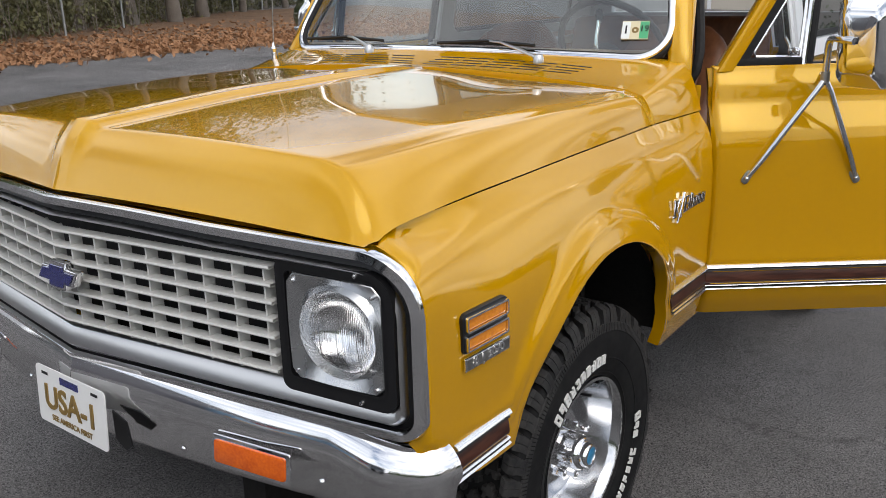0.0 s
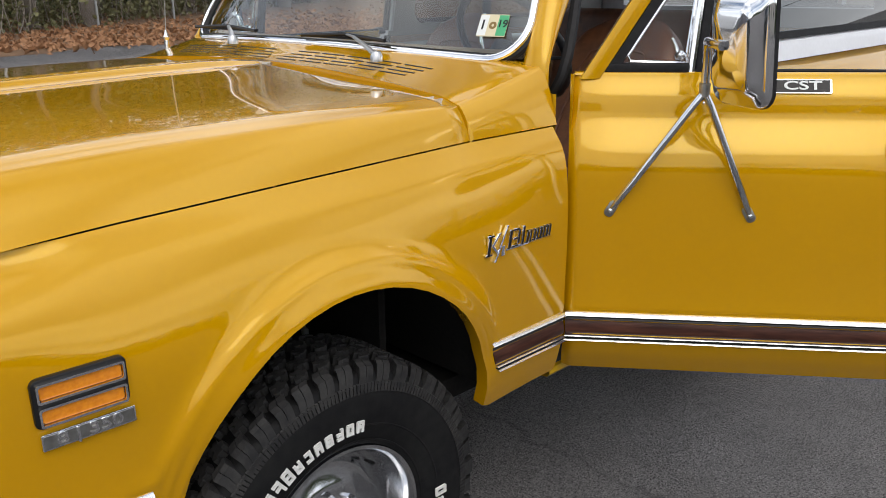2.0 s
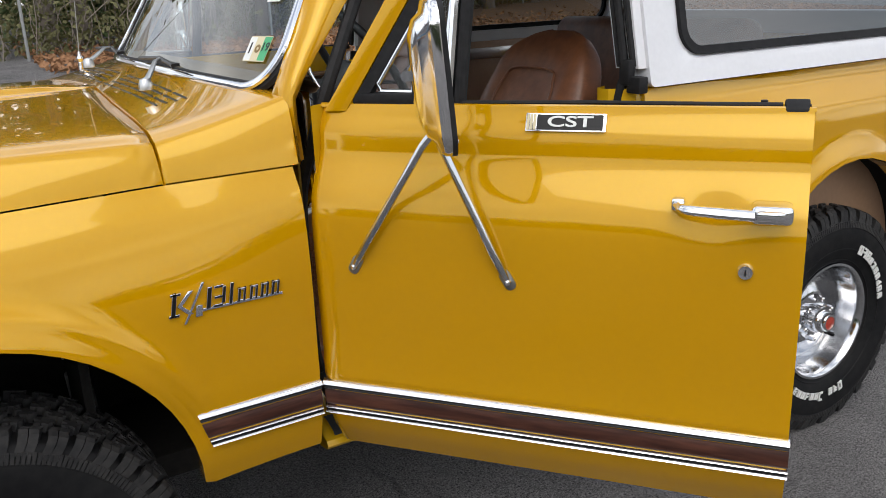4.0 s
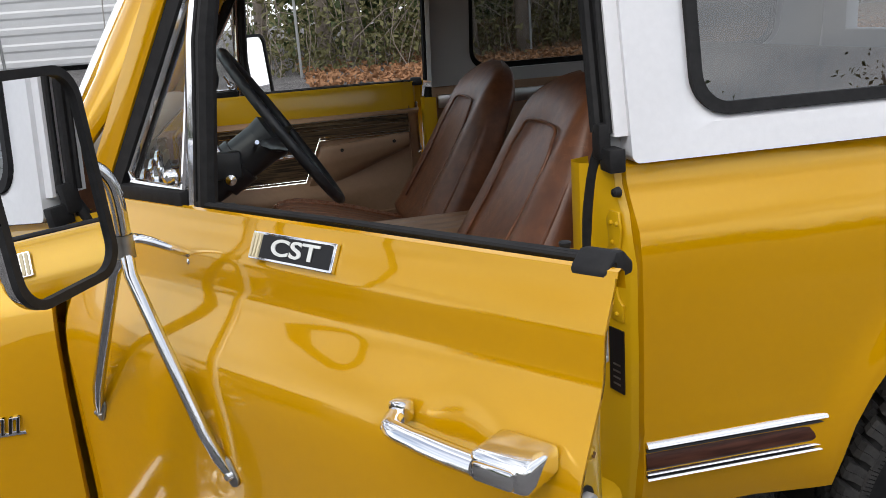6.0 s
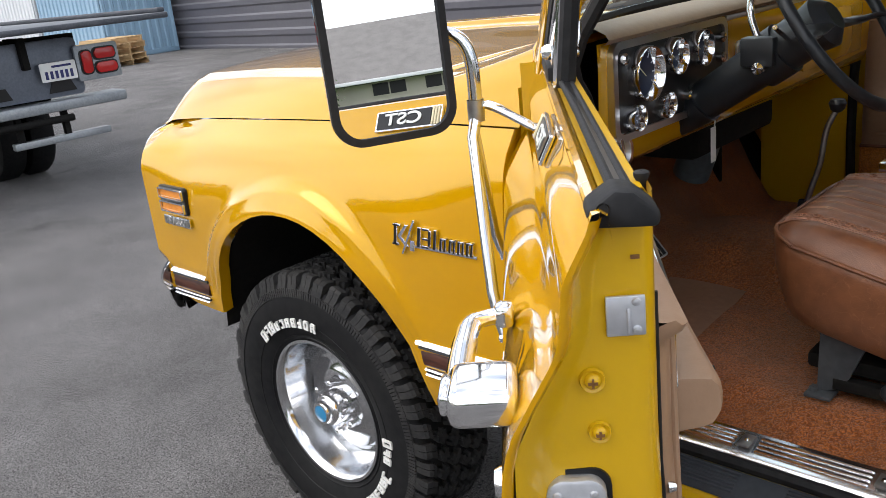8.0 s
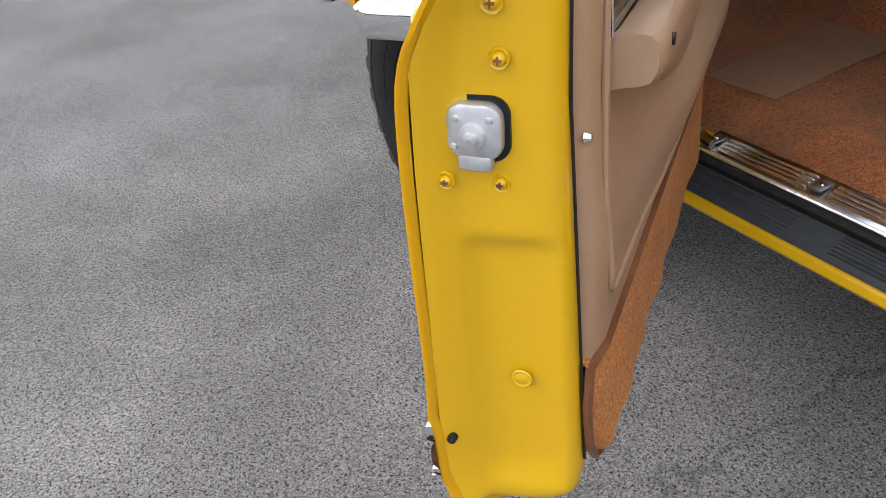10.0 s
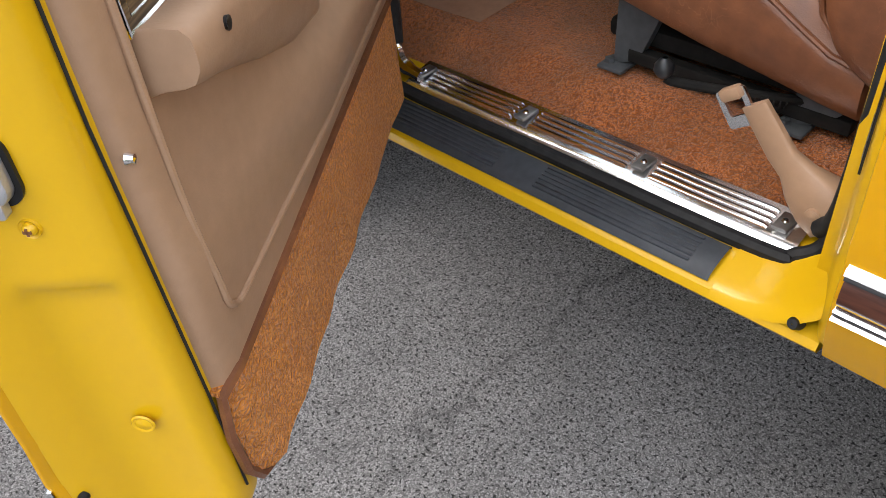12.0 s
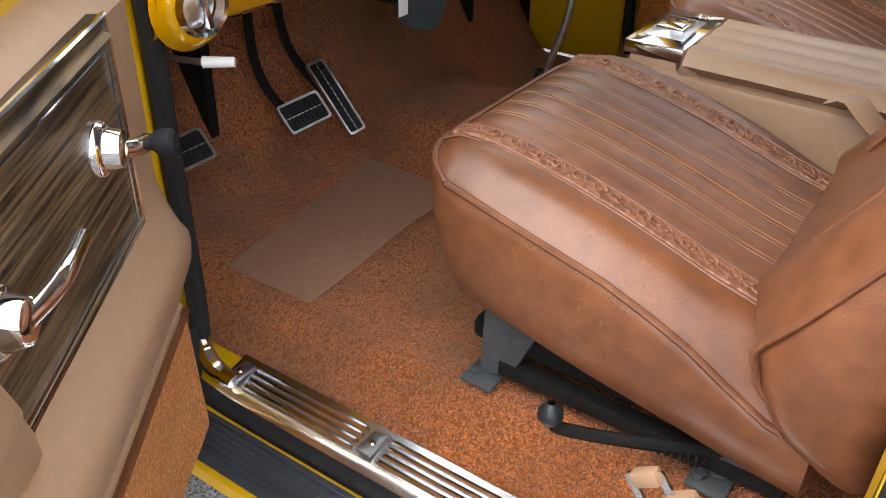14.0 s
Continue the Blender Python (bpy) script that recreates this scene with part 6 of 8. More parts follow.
xscrew(0.956, 0.083, 1.200, 0.0088)
xscrew(0.954, 0.087, 1.151, 0.0080)
xscrew(0.967, 0.036, 1.036, 0.0072)
xscrew(0.951, 0.084, 1.030, 0.0076)
part("dimple", moved(lathe([(0.0015, 0.012), (0.003, 0.0105), (0.002, 0.008), (0.0035, 0.004), (0.004, 0.0006)], 22, "x"), pose(0.949, 0.097, 0.789)), PAINT_IN, face)
lat = part("latch_plate", box(0.957, 0.9605, 0.096, 0.127, 1.238, 1.272, 0.001), ZINC, face, "bare steel wedge plate")
part("fold", box(0.9605, 0.963, 0.112, 0.115, 1.240, 1.262, 0.001), ZINC, lat)
for z in (1.243, 1.267):
    part("screw", moved(lathe([(0.9605, 0.004), (0.9625, 0.003), (0.963, 0.0006)], 12, "x"), pose(0, 0.120, z)), ZINC, lat)
lk = part("lock_housing", plate(rrect(0.038, 0.090, 1.058, 1.112, 0.016, 6), 0.018, 0.004, "x"), ZINC, face, "zinc door lock housing", m=pose(0.950, 0, 0))
part("lock_tongue", plate(rrect(0.048, 0.080, 1.047, 1.062, 0.004), 0.010, 0.001, "x"), ZINC, lk, m=pose(0.008, 0, 0))
part("lock_recess", plate(rrect(0.033, 0.095, 1.053, 1.117, 0.018, 6), 0.004, 0, "x"), BLACK, lk, m=pose(0.0035, 0, 0))
part("rotor", moved(lathe([(0.016, 0.014), (0.023, 0.012), (0.024, 0.007), (0.027, 0.006), (0.028, 0.001)], 20, "x"), pose(0, 0.063, 1.082)), ZINC, lk)
for y, z in ((0.048, 1.098), (0.079, 1.098), (0.045, 1.070)):
    part("rivet", moved(lathe([(0.016, 0.005), (0.020, 0.003), (0.0205, 0.0006)], 10, "x"), pose(0, y, z)), ZINC, lk)
part("bump_stop", moved(lathe([(0.0, 0.006), (0.008, 0.005), (0.010, 0.001)], 12, "x"), pose(0.980, 0.024, 0.712)), RUBBER, face)
part("rust_chip", box(0.9562, 0.9568, 0.117, 0.124, 1.301, 1.3045), RUST, face)
capm = part("corner_cap", plate([(0.083, 1.336), (0.136, 1.334), (0.137, 1.346), (0.118, 1.362), (0.104, 1.364), (0.084, 1.350)], -0.042, 0.004, "x"), RUBBER, door, "black rubber corner cap", m=pose(0.985, 0, 0))
part("hole", moved(lathe([(0.0, 0.005), (-0.002, 0.004), (-0.004, 0.001)], 12, "x"), pose(0.0015, 0.095, 1.351)), BLACK, capm)
part("lock_pin", lathe([(1.345, 0.003), (1.362, 0.003), (1.369, 0.004), (1.374, 0.0065), (1.377, 0.0065), (1.378, 0.005), (1.378, 0.001)], 14, "z"), RUBBER, door, "black lock pin", m=pose(0.908, 0.134, -0.020))
# window slot seals
part("outer_sweep", tube([(0.30, 0.106, 1.352), (0.6, 0.108, 1.354), (0.94, 0.108, 1.352)], 0.0045, 8), RUBBER, door)
part("inner_sweep", tube([(0.30, 0.120, 1.350), (0.6, 0.120, 1.351), (0.94, 0.120, 1.351)], 0.0045, 8), RUBBER, door)
part("slot", box(0.30, 0.94, 0.107, 0.122, 1.33, 1.3535), BLACK, door)


# slanted frame and vent window
def fr(u, y, v):
    """A point of the slanted front frame: v from 0 at the belt to 1 at the top."""
    return (u + 0.295 * v, y + 0.075 * v, 1.345 + 0.47 * v)


rows = [[fr(u, y, v) for u, y in ((0.028, 0.085), (0.030, 0.075), (0.062, 0.076), (0.078, 0.082), (0.080, 0.115), (0.070, 0.140), (0.040, 0.142), (0.030, 0.125))] for v in (-0.02, 0.25, 0.5, 0.75, 1.0)]
part("front_frame", grid(rows, close_v=True), PAINT, door)
rows = [[fr(u, y, v) for u, y in ((0.080, 0.090), (0.080, 0.085), (0.108, 0.088), (0.112, 0.1), (0.108, 0.118), (0.080, 0.122))] for v in (0.02, 0.5, 1.0)]
part("vent_seal", grid(rows, close_v=True), RUBBER, door)
part("base_seal", box(0.085, 0.29, 0.088, 0.125, 1.346, 1.372, 0.004), RUBBER, door)
part("division_bar", joined(tube([(0.296, 0.104, 1.34), (0.315, 0.128, 1.58), (0.338, 0.178, 1.82)], 0.011, 8, flat=0.9)), CHROME, door, "chrome division bar")
part("glass_channel", tube([(0.318, 0.112, 1.34), (0.337, 0.136, 1.58), (0.360, 0.186, 1.82)], 0.014, 8), RUBBER, door)


def vent_pt(u, v):
    a, b = fr(0.112, 0.100, v), (0.284 + 0.042 * v, 0.100 + 0.075 * v, 1.345 + 0.47 * v)
    return Vector(a).lerp(Vector(b), u)


vg = part("vent_window", grid([[vent_pt(u, v) for u in (0, 0.5, 1)] for v in (0.06, 0.3, 0.6, 0.82)]), GLASS, door, "triangular vent window")
vg.visible_shadow = False
loop = [vent_pt(0.06, 0.75), vent_pt(0.02, 0.4), vent_pt(0.0, 0.10), vent_pt(0.10, 0.065), vent_pt(0.5, 0.062), vent_pt(0.98, 0.062), vent_pt(0.99, 0.4), vent_pt(0.98, 0.75)]
part("vent_frame", tube([p + Vector((0, -0.004, 0)) for p in loop], 0.0055, 8), CHROME, vg)
part("vent_latch", joined(moved(lathe([(0.0, 0.012), (0.012, 0.011), (0.02, 0.006), (0.021, 0.001)], 16), pose(0.268, 0.118, 1.388)), tube([(0.268, 0.13, 1.388), (0.262, 0.138, 1.41), (0.250, 0.14, 1.43)], 0.005)), CHROME, vg)
part("vent_knob", moved(lathe([(-0.016, 0.001), (-0.014, 0.008), (-0.006, 0.012), (0.0, 0.012)], 16), pose(0.268, 0.096, 1.392)), CHROME, vg)

# outside handle, lock, badge, moulding
hd = part("outside_handle", tube([(0.770, 0.010, 1.184), (0.782, -0.018, 1.183), (0.80, -0.026, 1.182), (0.86, -0.030, 1.180), (0.905, -0.031, 1.179)], [0.010, 0.011, 0.012, 0.013, 0.013], 10, 16, 0.85), CHROME, door, "chrome push-button door handle")
part("button_housing", box(0.898, 0.968, -0.038, 0.022, 1.163, 1.197, 0.010, 3), CHROME, hd)
part("push_button", moved(box(-0.024, 0.024, -0.006, 0.004, -0.010, 0.010, 0.005, 2), pose(0.932, -0.040, 1.181)), CHROME, hd)
part("front_pad", box(0.760, 0.785, 0.000, 0.02, 1.172, 1.197, 0.006), CHROME, hd)
part("lock_cylinder", moved(lathe([(-0.010, 0.002), (-0.009, 0.007), (-0.010, 0.0125), (-0.004, 0.0155), (0.006, 0.0165)], 24), pose(0.896, 0.002, 1.066)), CHROME, door, "chrome key lock")
part("key_slot", box(0.8945, 0.8975, -0.0086, -0.006, 1.060, 1.072), BLACK, door)
bd = part("trim_badge", plate(rrect(-0.079, 0.079, -0.0185, 0.0185, 0.002), -0.006, 0.001), CHROME, door, "black and chrome trim badge", m=pose(0.550, 0.0715, 1.3185, -26, 0, 0))
part("badge_field", plate(rrect(-0.056, 0.073, -0.015, 0.015, 0.001), -0.002), BLACK, bd, m=pose(0, -0.0055, 0))
for k in range(3):
    part("rib", box(-0.076 + k * 0.0065, -0.0715 + k * 0.0065, -0.0085, -0.005, -0.016, 0.016, 0.0005, 1), STICKY, bd)
words("lettering", "CST", 0.030, 0.0012, STICKW, bd, pose(0.009, -0.0078, 0, 90, 0, 0) @ Matrix.Diagonal((1.7, 1, 1, 1)))
dt = trim_strip(0.006, 0.996, lambda x, z: door_off(z), door)

# mirror on its tripod
C = Vector((0.313, -0.022, 1.322))
mir = part("door_mirror", joined(lathe([(-0.016, 0.013), (0.016, 0.013)], 14, "z")), STEEL, door, "large chrome-backed door mirror on a tripod arm", m=Matrix.Translation(C))
F1, F2, F3 = Vector((0.109, 0.0, 1.017)) - C, Vector((0.450, 0.0, 1.010)) - C, Vector((0.329, 0.074, 1.279)) - C
for F, sx in ((F1, -1), (F2, 1)):
    part("leg", tube([(0, 0, -0.006), F * 0.12 + Vector((0, -0.010, 0)), F * 0.80 + Vector((0, -0.012, 0)), F * 0.92 + Vector((0, -0.008, 0.0)), F + Vector((0, -0.004, 0))], [0.0095, 0.009, 0.009, 0.0085, 0.006], 10), ALU, mir)
    ft = part("foot", plate(rrect(-0.012, 0.012, -0.018, 0.026, 0.010), -0.004, 0.001), STEEL, mir, m=Matrix.Translation(F) @ pose(0, 0, 0, 0, -sx * 30, 0))
    part("bolt", lathe([(-0.013, 0.001), (-0.011, 0.006), (-0.004, 0.008)], 14), CHROME, ft)
part("stay", tube([(0, 0, 0.0), (0.0, 0.02, 0.006), F3 * 0.72 + Vector((0, -0.004, 0.012)), F3 + Vector((0, -0.002, 0.006))], [0.008, 0.010, 0.009, 0.008], 10, 14, 0.7), CHROME, mir)
fo = part("foot", plate(rrect(-0.010, 0.010, -0.02, 0.014, 0.008), -0.005, 0.001), STEEL, mir, m=Matrix.Translation(F3))
part("bolt", lathe([(-0.016, 0.001), (-0.014, 0.006), (-0.005, 0.007)], 12), CHROME, fo)
part("pole", tube([(0, 0, -0.012), (0, 0, 0.060), (-0.002, -0.006, 0.092), (-0.005, -0.022, 0.111), (-0.008, -0.050, 0.116), (-0.006, -0.10, 0.114), (0.006, -0.140, 0.112)], 0.0105, 12, 24), ALU, mir, "round steel mirror pole")
MM = Matrix.Translation(Vector((0.379, -0.145, 1.433)) - C) @ pose(0, 0, 0, 0, 0, 117) @ pose(0.009, 0, 0, -4.0, 0, 0)
W2, H2 = 0.093, 0.133
sh = part("mirror_shell", grid([[(a * k, d, b * k) for a, b in rrect(-W2, W2, -H2, H2, 0.042, 8)] for k, d in ((1.0, 0.0), (1.0, 0.012), (0.96, 0.020), (0.82, 0.026), (0.74, 0.040), (0.55, 0.050), (0.25, 0.054), (0.02, 0.055))], close_v=True), CHROME, mir, "chrome mirror shell", m=MM)
part("rim", ring(rrect(-W2 - 0.001, W2 + 0.001, -H2 - 0.001, H2 + 0.001, 0.043, 8), rrect(-W2 + 0.010, W2 - 0.010, -H2 + 0.010, H2 - 0.010, 0.034, 8), -0.009, y0=0.003), RUBBER, sh)
gm_ = bmesh.new()
gm_.faces.new([gm_.verts.new((a, -0.0005, b)) for a, b in rrect(-W2 + 0.008, W2 - 0.008, -H2 + 0.008, H2 - 0.008, 0.036, 8)])
part("mirror_glass", gm_, MIRROR, sh, smooth=False)
for a, b in ((-0.05, 0.06), (0.05, 0.06), (-0.05, -0.06), (0.05, -0.06)):
    part("screw", moved(lathe([(0.0, 0.001), (0.001, 0.005), (-0.004, 0.006)], 10), pose(a, 0.032, b)), STEEL, sh)

# inner trim: padded top, wood-grain inset, bolster, armrest, lower carpet
def door_flare(z):
    """The door is thicker towards the foot of its rear end."""
    return table(z, [0.60, 1.10], [0.024, 0.0])


def pan_y(u, z):
    """The inner face of the trim panel: a bolster swells below the wood towards the hinge."""
    b = table(z, [0.80, 0.83, 0.87, 0.905, 0.93, 0.945, 0.97, 1.0], [0.0, 0.006, 0.020, 0.034, 0.038, 0.036, 0.018, 0.0])
    w = sstep(0.04, 0.10, u) * (1 - 0.85 * sstep(0.45, 0.75, u))
    rim = 0.006 * sstep(0.85, 0.89, u) * (1 - sstep(0.90, 0.92, u))
    return door_flare(z) * sstep(0.1, 0.9, u) + 0.206 - 0.050 * u / 0.9 + b * w + rim - 0.012 * sstep(0.86, 0.915, u)


PU = [0.048, 0.052, 0.07, 0.09, 0.12, 0.2, 0.3, 0.4, 0.5, 0.6, 0.7, 0.8, 0.86, 0.88, 0.895, 0.905, 0.912, 0.916]
PZV = [0.795, 0.80, 0.815, 0.83, 0.85, 0.87, 0.89, 0.905, 0.92, 0.932, 0.945, 0.957, 0.97, 0.985, 1.0, 1.05, 1.1, 1.15, 1.19, 1.205]
rows = []
for u in PU:
    e = 0.03 if u in (0.048, 0.916) else 0.006 if u in (0.052, 0.912) else 0.0
    rows.append([(u, 0.14, 0.795)] + [(u, pan_y(u, z) - e, z) for z in PZV] + [(u, lerp(pan_y(u, 1.2), 0.168, 0.6) + 0.004 - e, 1.214), (u, 0.170 - e, 1.222), (u, 0.160 - e * 0.3, 1.227), (u, 0.134, 1.228)])
TP = part("inner_panel", grid(rows), TAN, door, "tan vinyl inner door panel", angle=50)
part("panel_foot", grid([[(u, 0.138, 0.64), (u, 0.150, 0.64), (u, 0.15, 0.80)] for u in (0.05, 0.91)]), TAN, TP)
wo = [(0.145, 0.990), (0.455, 0.990), (0.520, 1.142), (0.868, 1.142), (0.868, 1.212), (0.145, 1.212)]


def wood_face(lift):
    """The inset's outline filled and laid on the panel."""
    bm = bmesh.new()
    f = bm.faces.new([bm.verts.new((a, pan_y(a, max(b, 1.0)) + lift, b)) for a, b in wo])
    r = bmesh.ops.extrude_face_region(bm, geom=[f])
    bmesh.ops.translate(bm, vec=(0, -0.02, 0), verts=[v for v in r["geom"] if isinstance(v, bmesh.types.BMVert)])
    return bm


part("wood_inset", wood_face(0.004), DOORWOOD, TP, "dark wood-grain inset", smooth=False)
for k, rr in ((0, 0.0030), (1, 0.0016)):
    loop = [(a + (0.012 if a < 0.2 else -0.012 if a > 0.8 else 0.004) * k, b + (0.010 if b < 1.15 else -0.030) * k) for a, b in wo]
    part("bright_line", tube([(a, pan_y(a, max(b, 1.0)) + 0.005, b) for a, b in loop + loop[:1]], rr, 6), CHROME, TP)
part("wood_strip", tube([(0.16, pan_y(0.16, 1.1) + 0.004, 1.198), (0.86, pan_y(0.86, 1.1) + 0.004, 1.198)], 0.012, 6, flat=0.25), DOORWOOD, TP)
rows = []
for u, f in ((0.524, 0.0), (0.526, 0.9), (0.536, 1.0), (0.57, 1.0), (0.64, 1.0), (0.72, 1.0), (0.80, 1.0), (0.848, 1.0), (0.860, 0.94), (0.862, 0.0)):
    q = (u - 0.524) / 0.338
    y0 = pan_y(min(u, 0.85), 1.1) - 0.014
    yo = lerp(0.216, 0.212, q) - y0
    zb = lerp(0.955, 1.070, q ** 0.9)
    lip = 0.034 * q
    lead = 1 - sstep(0.526, 0.59, u)
    row = []
    for k, z in ((0.0, 1.122), (0.5, 1.124), (0.86, 1.122), (0.97, 1.115), (1.0, 1.104), (1.0, 1.066 + lip * 0.8), (0.985, 1.054 + lip), (0.92, 1.046 + lip), (0.88, lerp(1.045 + lip, zb, 0.3)), (0.72, lerp(1.045 + lip, zb, 0.7)), (0.45, lerp(1.045 + lip, zb, 0.95)), (0.0, zb - 0.01)):
        row.append((u - 0.068 * lead * (1.124 - z) / 0.16, y0 + yo * k * f, z + lerp(-0.004, 0.020, q)))
    rows.append(row)
ar = part("armrest", grid(rows), TAN, TP, "padded tan armrest", angle=40)
for u in (0.60, 0.80):
    part("screw_hole", moved(lathe([(0.0, 0.006), (0.004, 0.0065), (0.003, 0.003), (0.001, 0.0006)], 12), pose(u, 0.2105 + 0.004 * (0.862 - u) / 0.338, 1.099 + 0.024 * (u - 0.524) / 0.338)), BLACK, ar)
part("carpet_piping", tube([(0.05, pan_y(0.06, 0.8) + 0.002, 0.800), (0.5, pan_y(0.5, 0.8) + 0.002, 0.800), (0.885, pan_y(0.89, 0.8) + 0.003, 0.797), (0.918, 0.164, 0.790), (0.926, 0.164, 0.74), (0.922, 0.167, 0.68), (0.905, 0.171, 0.648), (0.87, 0.176, 0.633)], 0.0060, 6), VINYL, TP)
rows = []
for u in np.linspace(0.05, 0.921, 34):
    cut = 0.035 * sstep(0.86, 0.921, u) ** 2
    zb = lerp(0.596, 0.632, sstep(0.05, 0.9, u)) + cut
    rows.append([(u, 0.145, zb)] + [(u, pan_y(u, z) + 0.004 + 0.006 * noise.noise(Vector((u * 11, z * 11, 1))), z) for z in np.linspace(zb + 0.004, 0.794, 10)] + [(u, 0.150, 0.798)])
part("carpet_strip", grid(rows), DOORCARPET, TP, "orange carpet along the door's foot", angle=70)
bead = [(0.872, z) for z in (1.20, 1.0, 0.90)] + [(0.868, 0.872), (0.855, 0.856), (0.83, 0.848)] + [(u, 0.845) for u in (0.7, 0.5, 0.3, 0.1)]
part("welt", tube([(u, pan_y(u, max(z, 0.8)) + 0.001, z) for u, z in bead], 0.0040, 8, 40), TAN, TP)
part("edge_seal", tube([(0.926, 0.1625, 0.66), (0.924, 0.156, 0.80), (0.924, 0.1415, 1.10), (0.924, 0.1405, 1.26)], 0.0017, 6), RUBBER, door)
part("panel_screw", moved(lathe([(0.006, 0.0005), (0.005, 0.004), (-0.002, 0.006)], 12), pose(0.905, pan_y(0.9, 1.06) - 0.002, 1.059)), CHROME, TP)


def escutcheon(name, u, z, label, r=1.0):
    y = pan_y(u, 1.1) + 0.003
    return part(name, moved(lathe([(0.0, 0.030 * r), (0.005, 0.0305 * r), (0.010, 0.027 * r), (0.012, 0.023 * r), (0.020, 0.021 * r), (0.026, 0.019 * r), (0.029, 0.012 * r), (0.0285, 0.006 * r), (0.0295, 0.001)], 32), pose(u, y, z)), CHROME, TP, label)


ck = escutcheon("window_crank", 0.222, 1.112, "chrome window crank with a black knob", 0.9)
yk = pan_y(0.222, 1.1)
part("crank_arm", tube([(0.222, yk + 0.026, 1.112), (0.205, yk + 0.034, 1.106), (0.180, yk + 0.036, 1.098)], 0.0085, 12, 10, 1.1), CHROME, ck)
part("crank_knob", moved(lathe([(0.0, 0.006), (0.004, 0.009), (0.012, 0.008), (0.018, 0.0125), (0.030, 0.0135), (0.034, 0.010), (0.035, 0.001)], 20), pose(0.176, yk + 0.030, 1.097)), RUBBER, ck)
ih = escutcheon("inside_handle", 0.452, 1.092, "chrome inside door handle", 0.95)
yh = pan_y(0.45, 1.1)
part("lever", tube([(0.452, yh + 0.024, 1.092), (0.425, yh + 0.034, 1.096), (0.40, yh + 0.038, 1.098), (0.345, yh + 0.034, 1.094)], 0.0085, 12, 18, 1.15), CHROME, ih)


# ---- wheels ----
R, TW = 0.400, 0.262


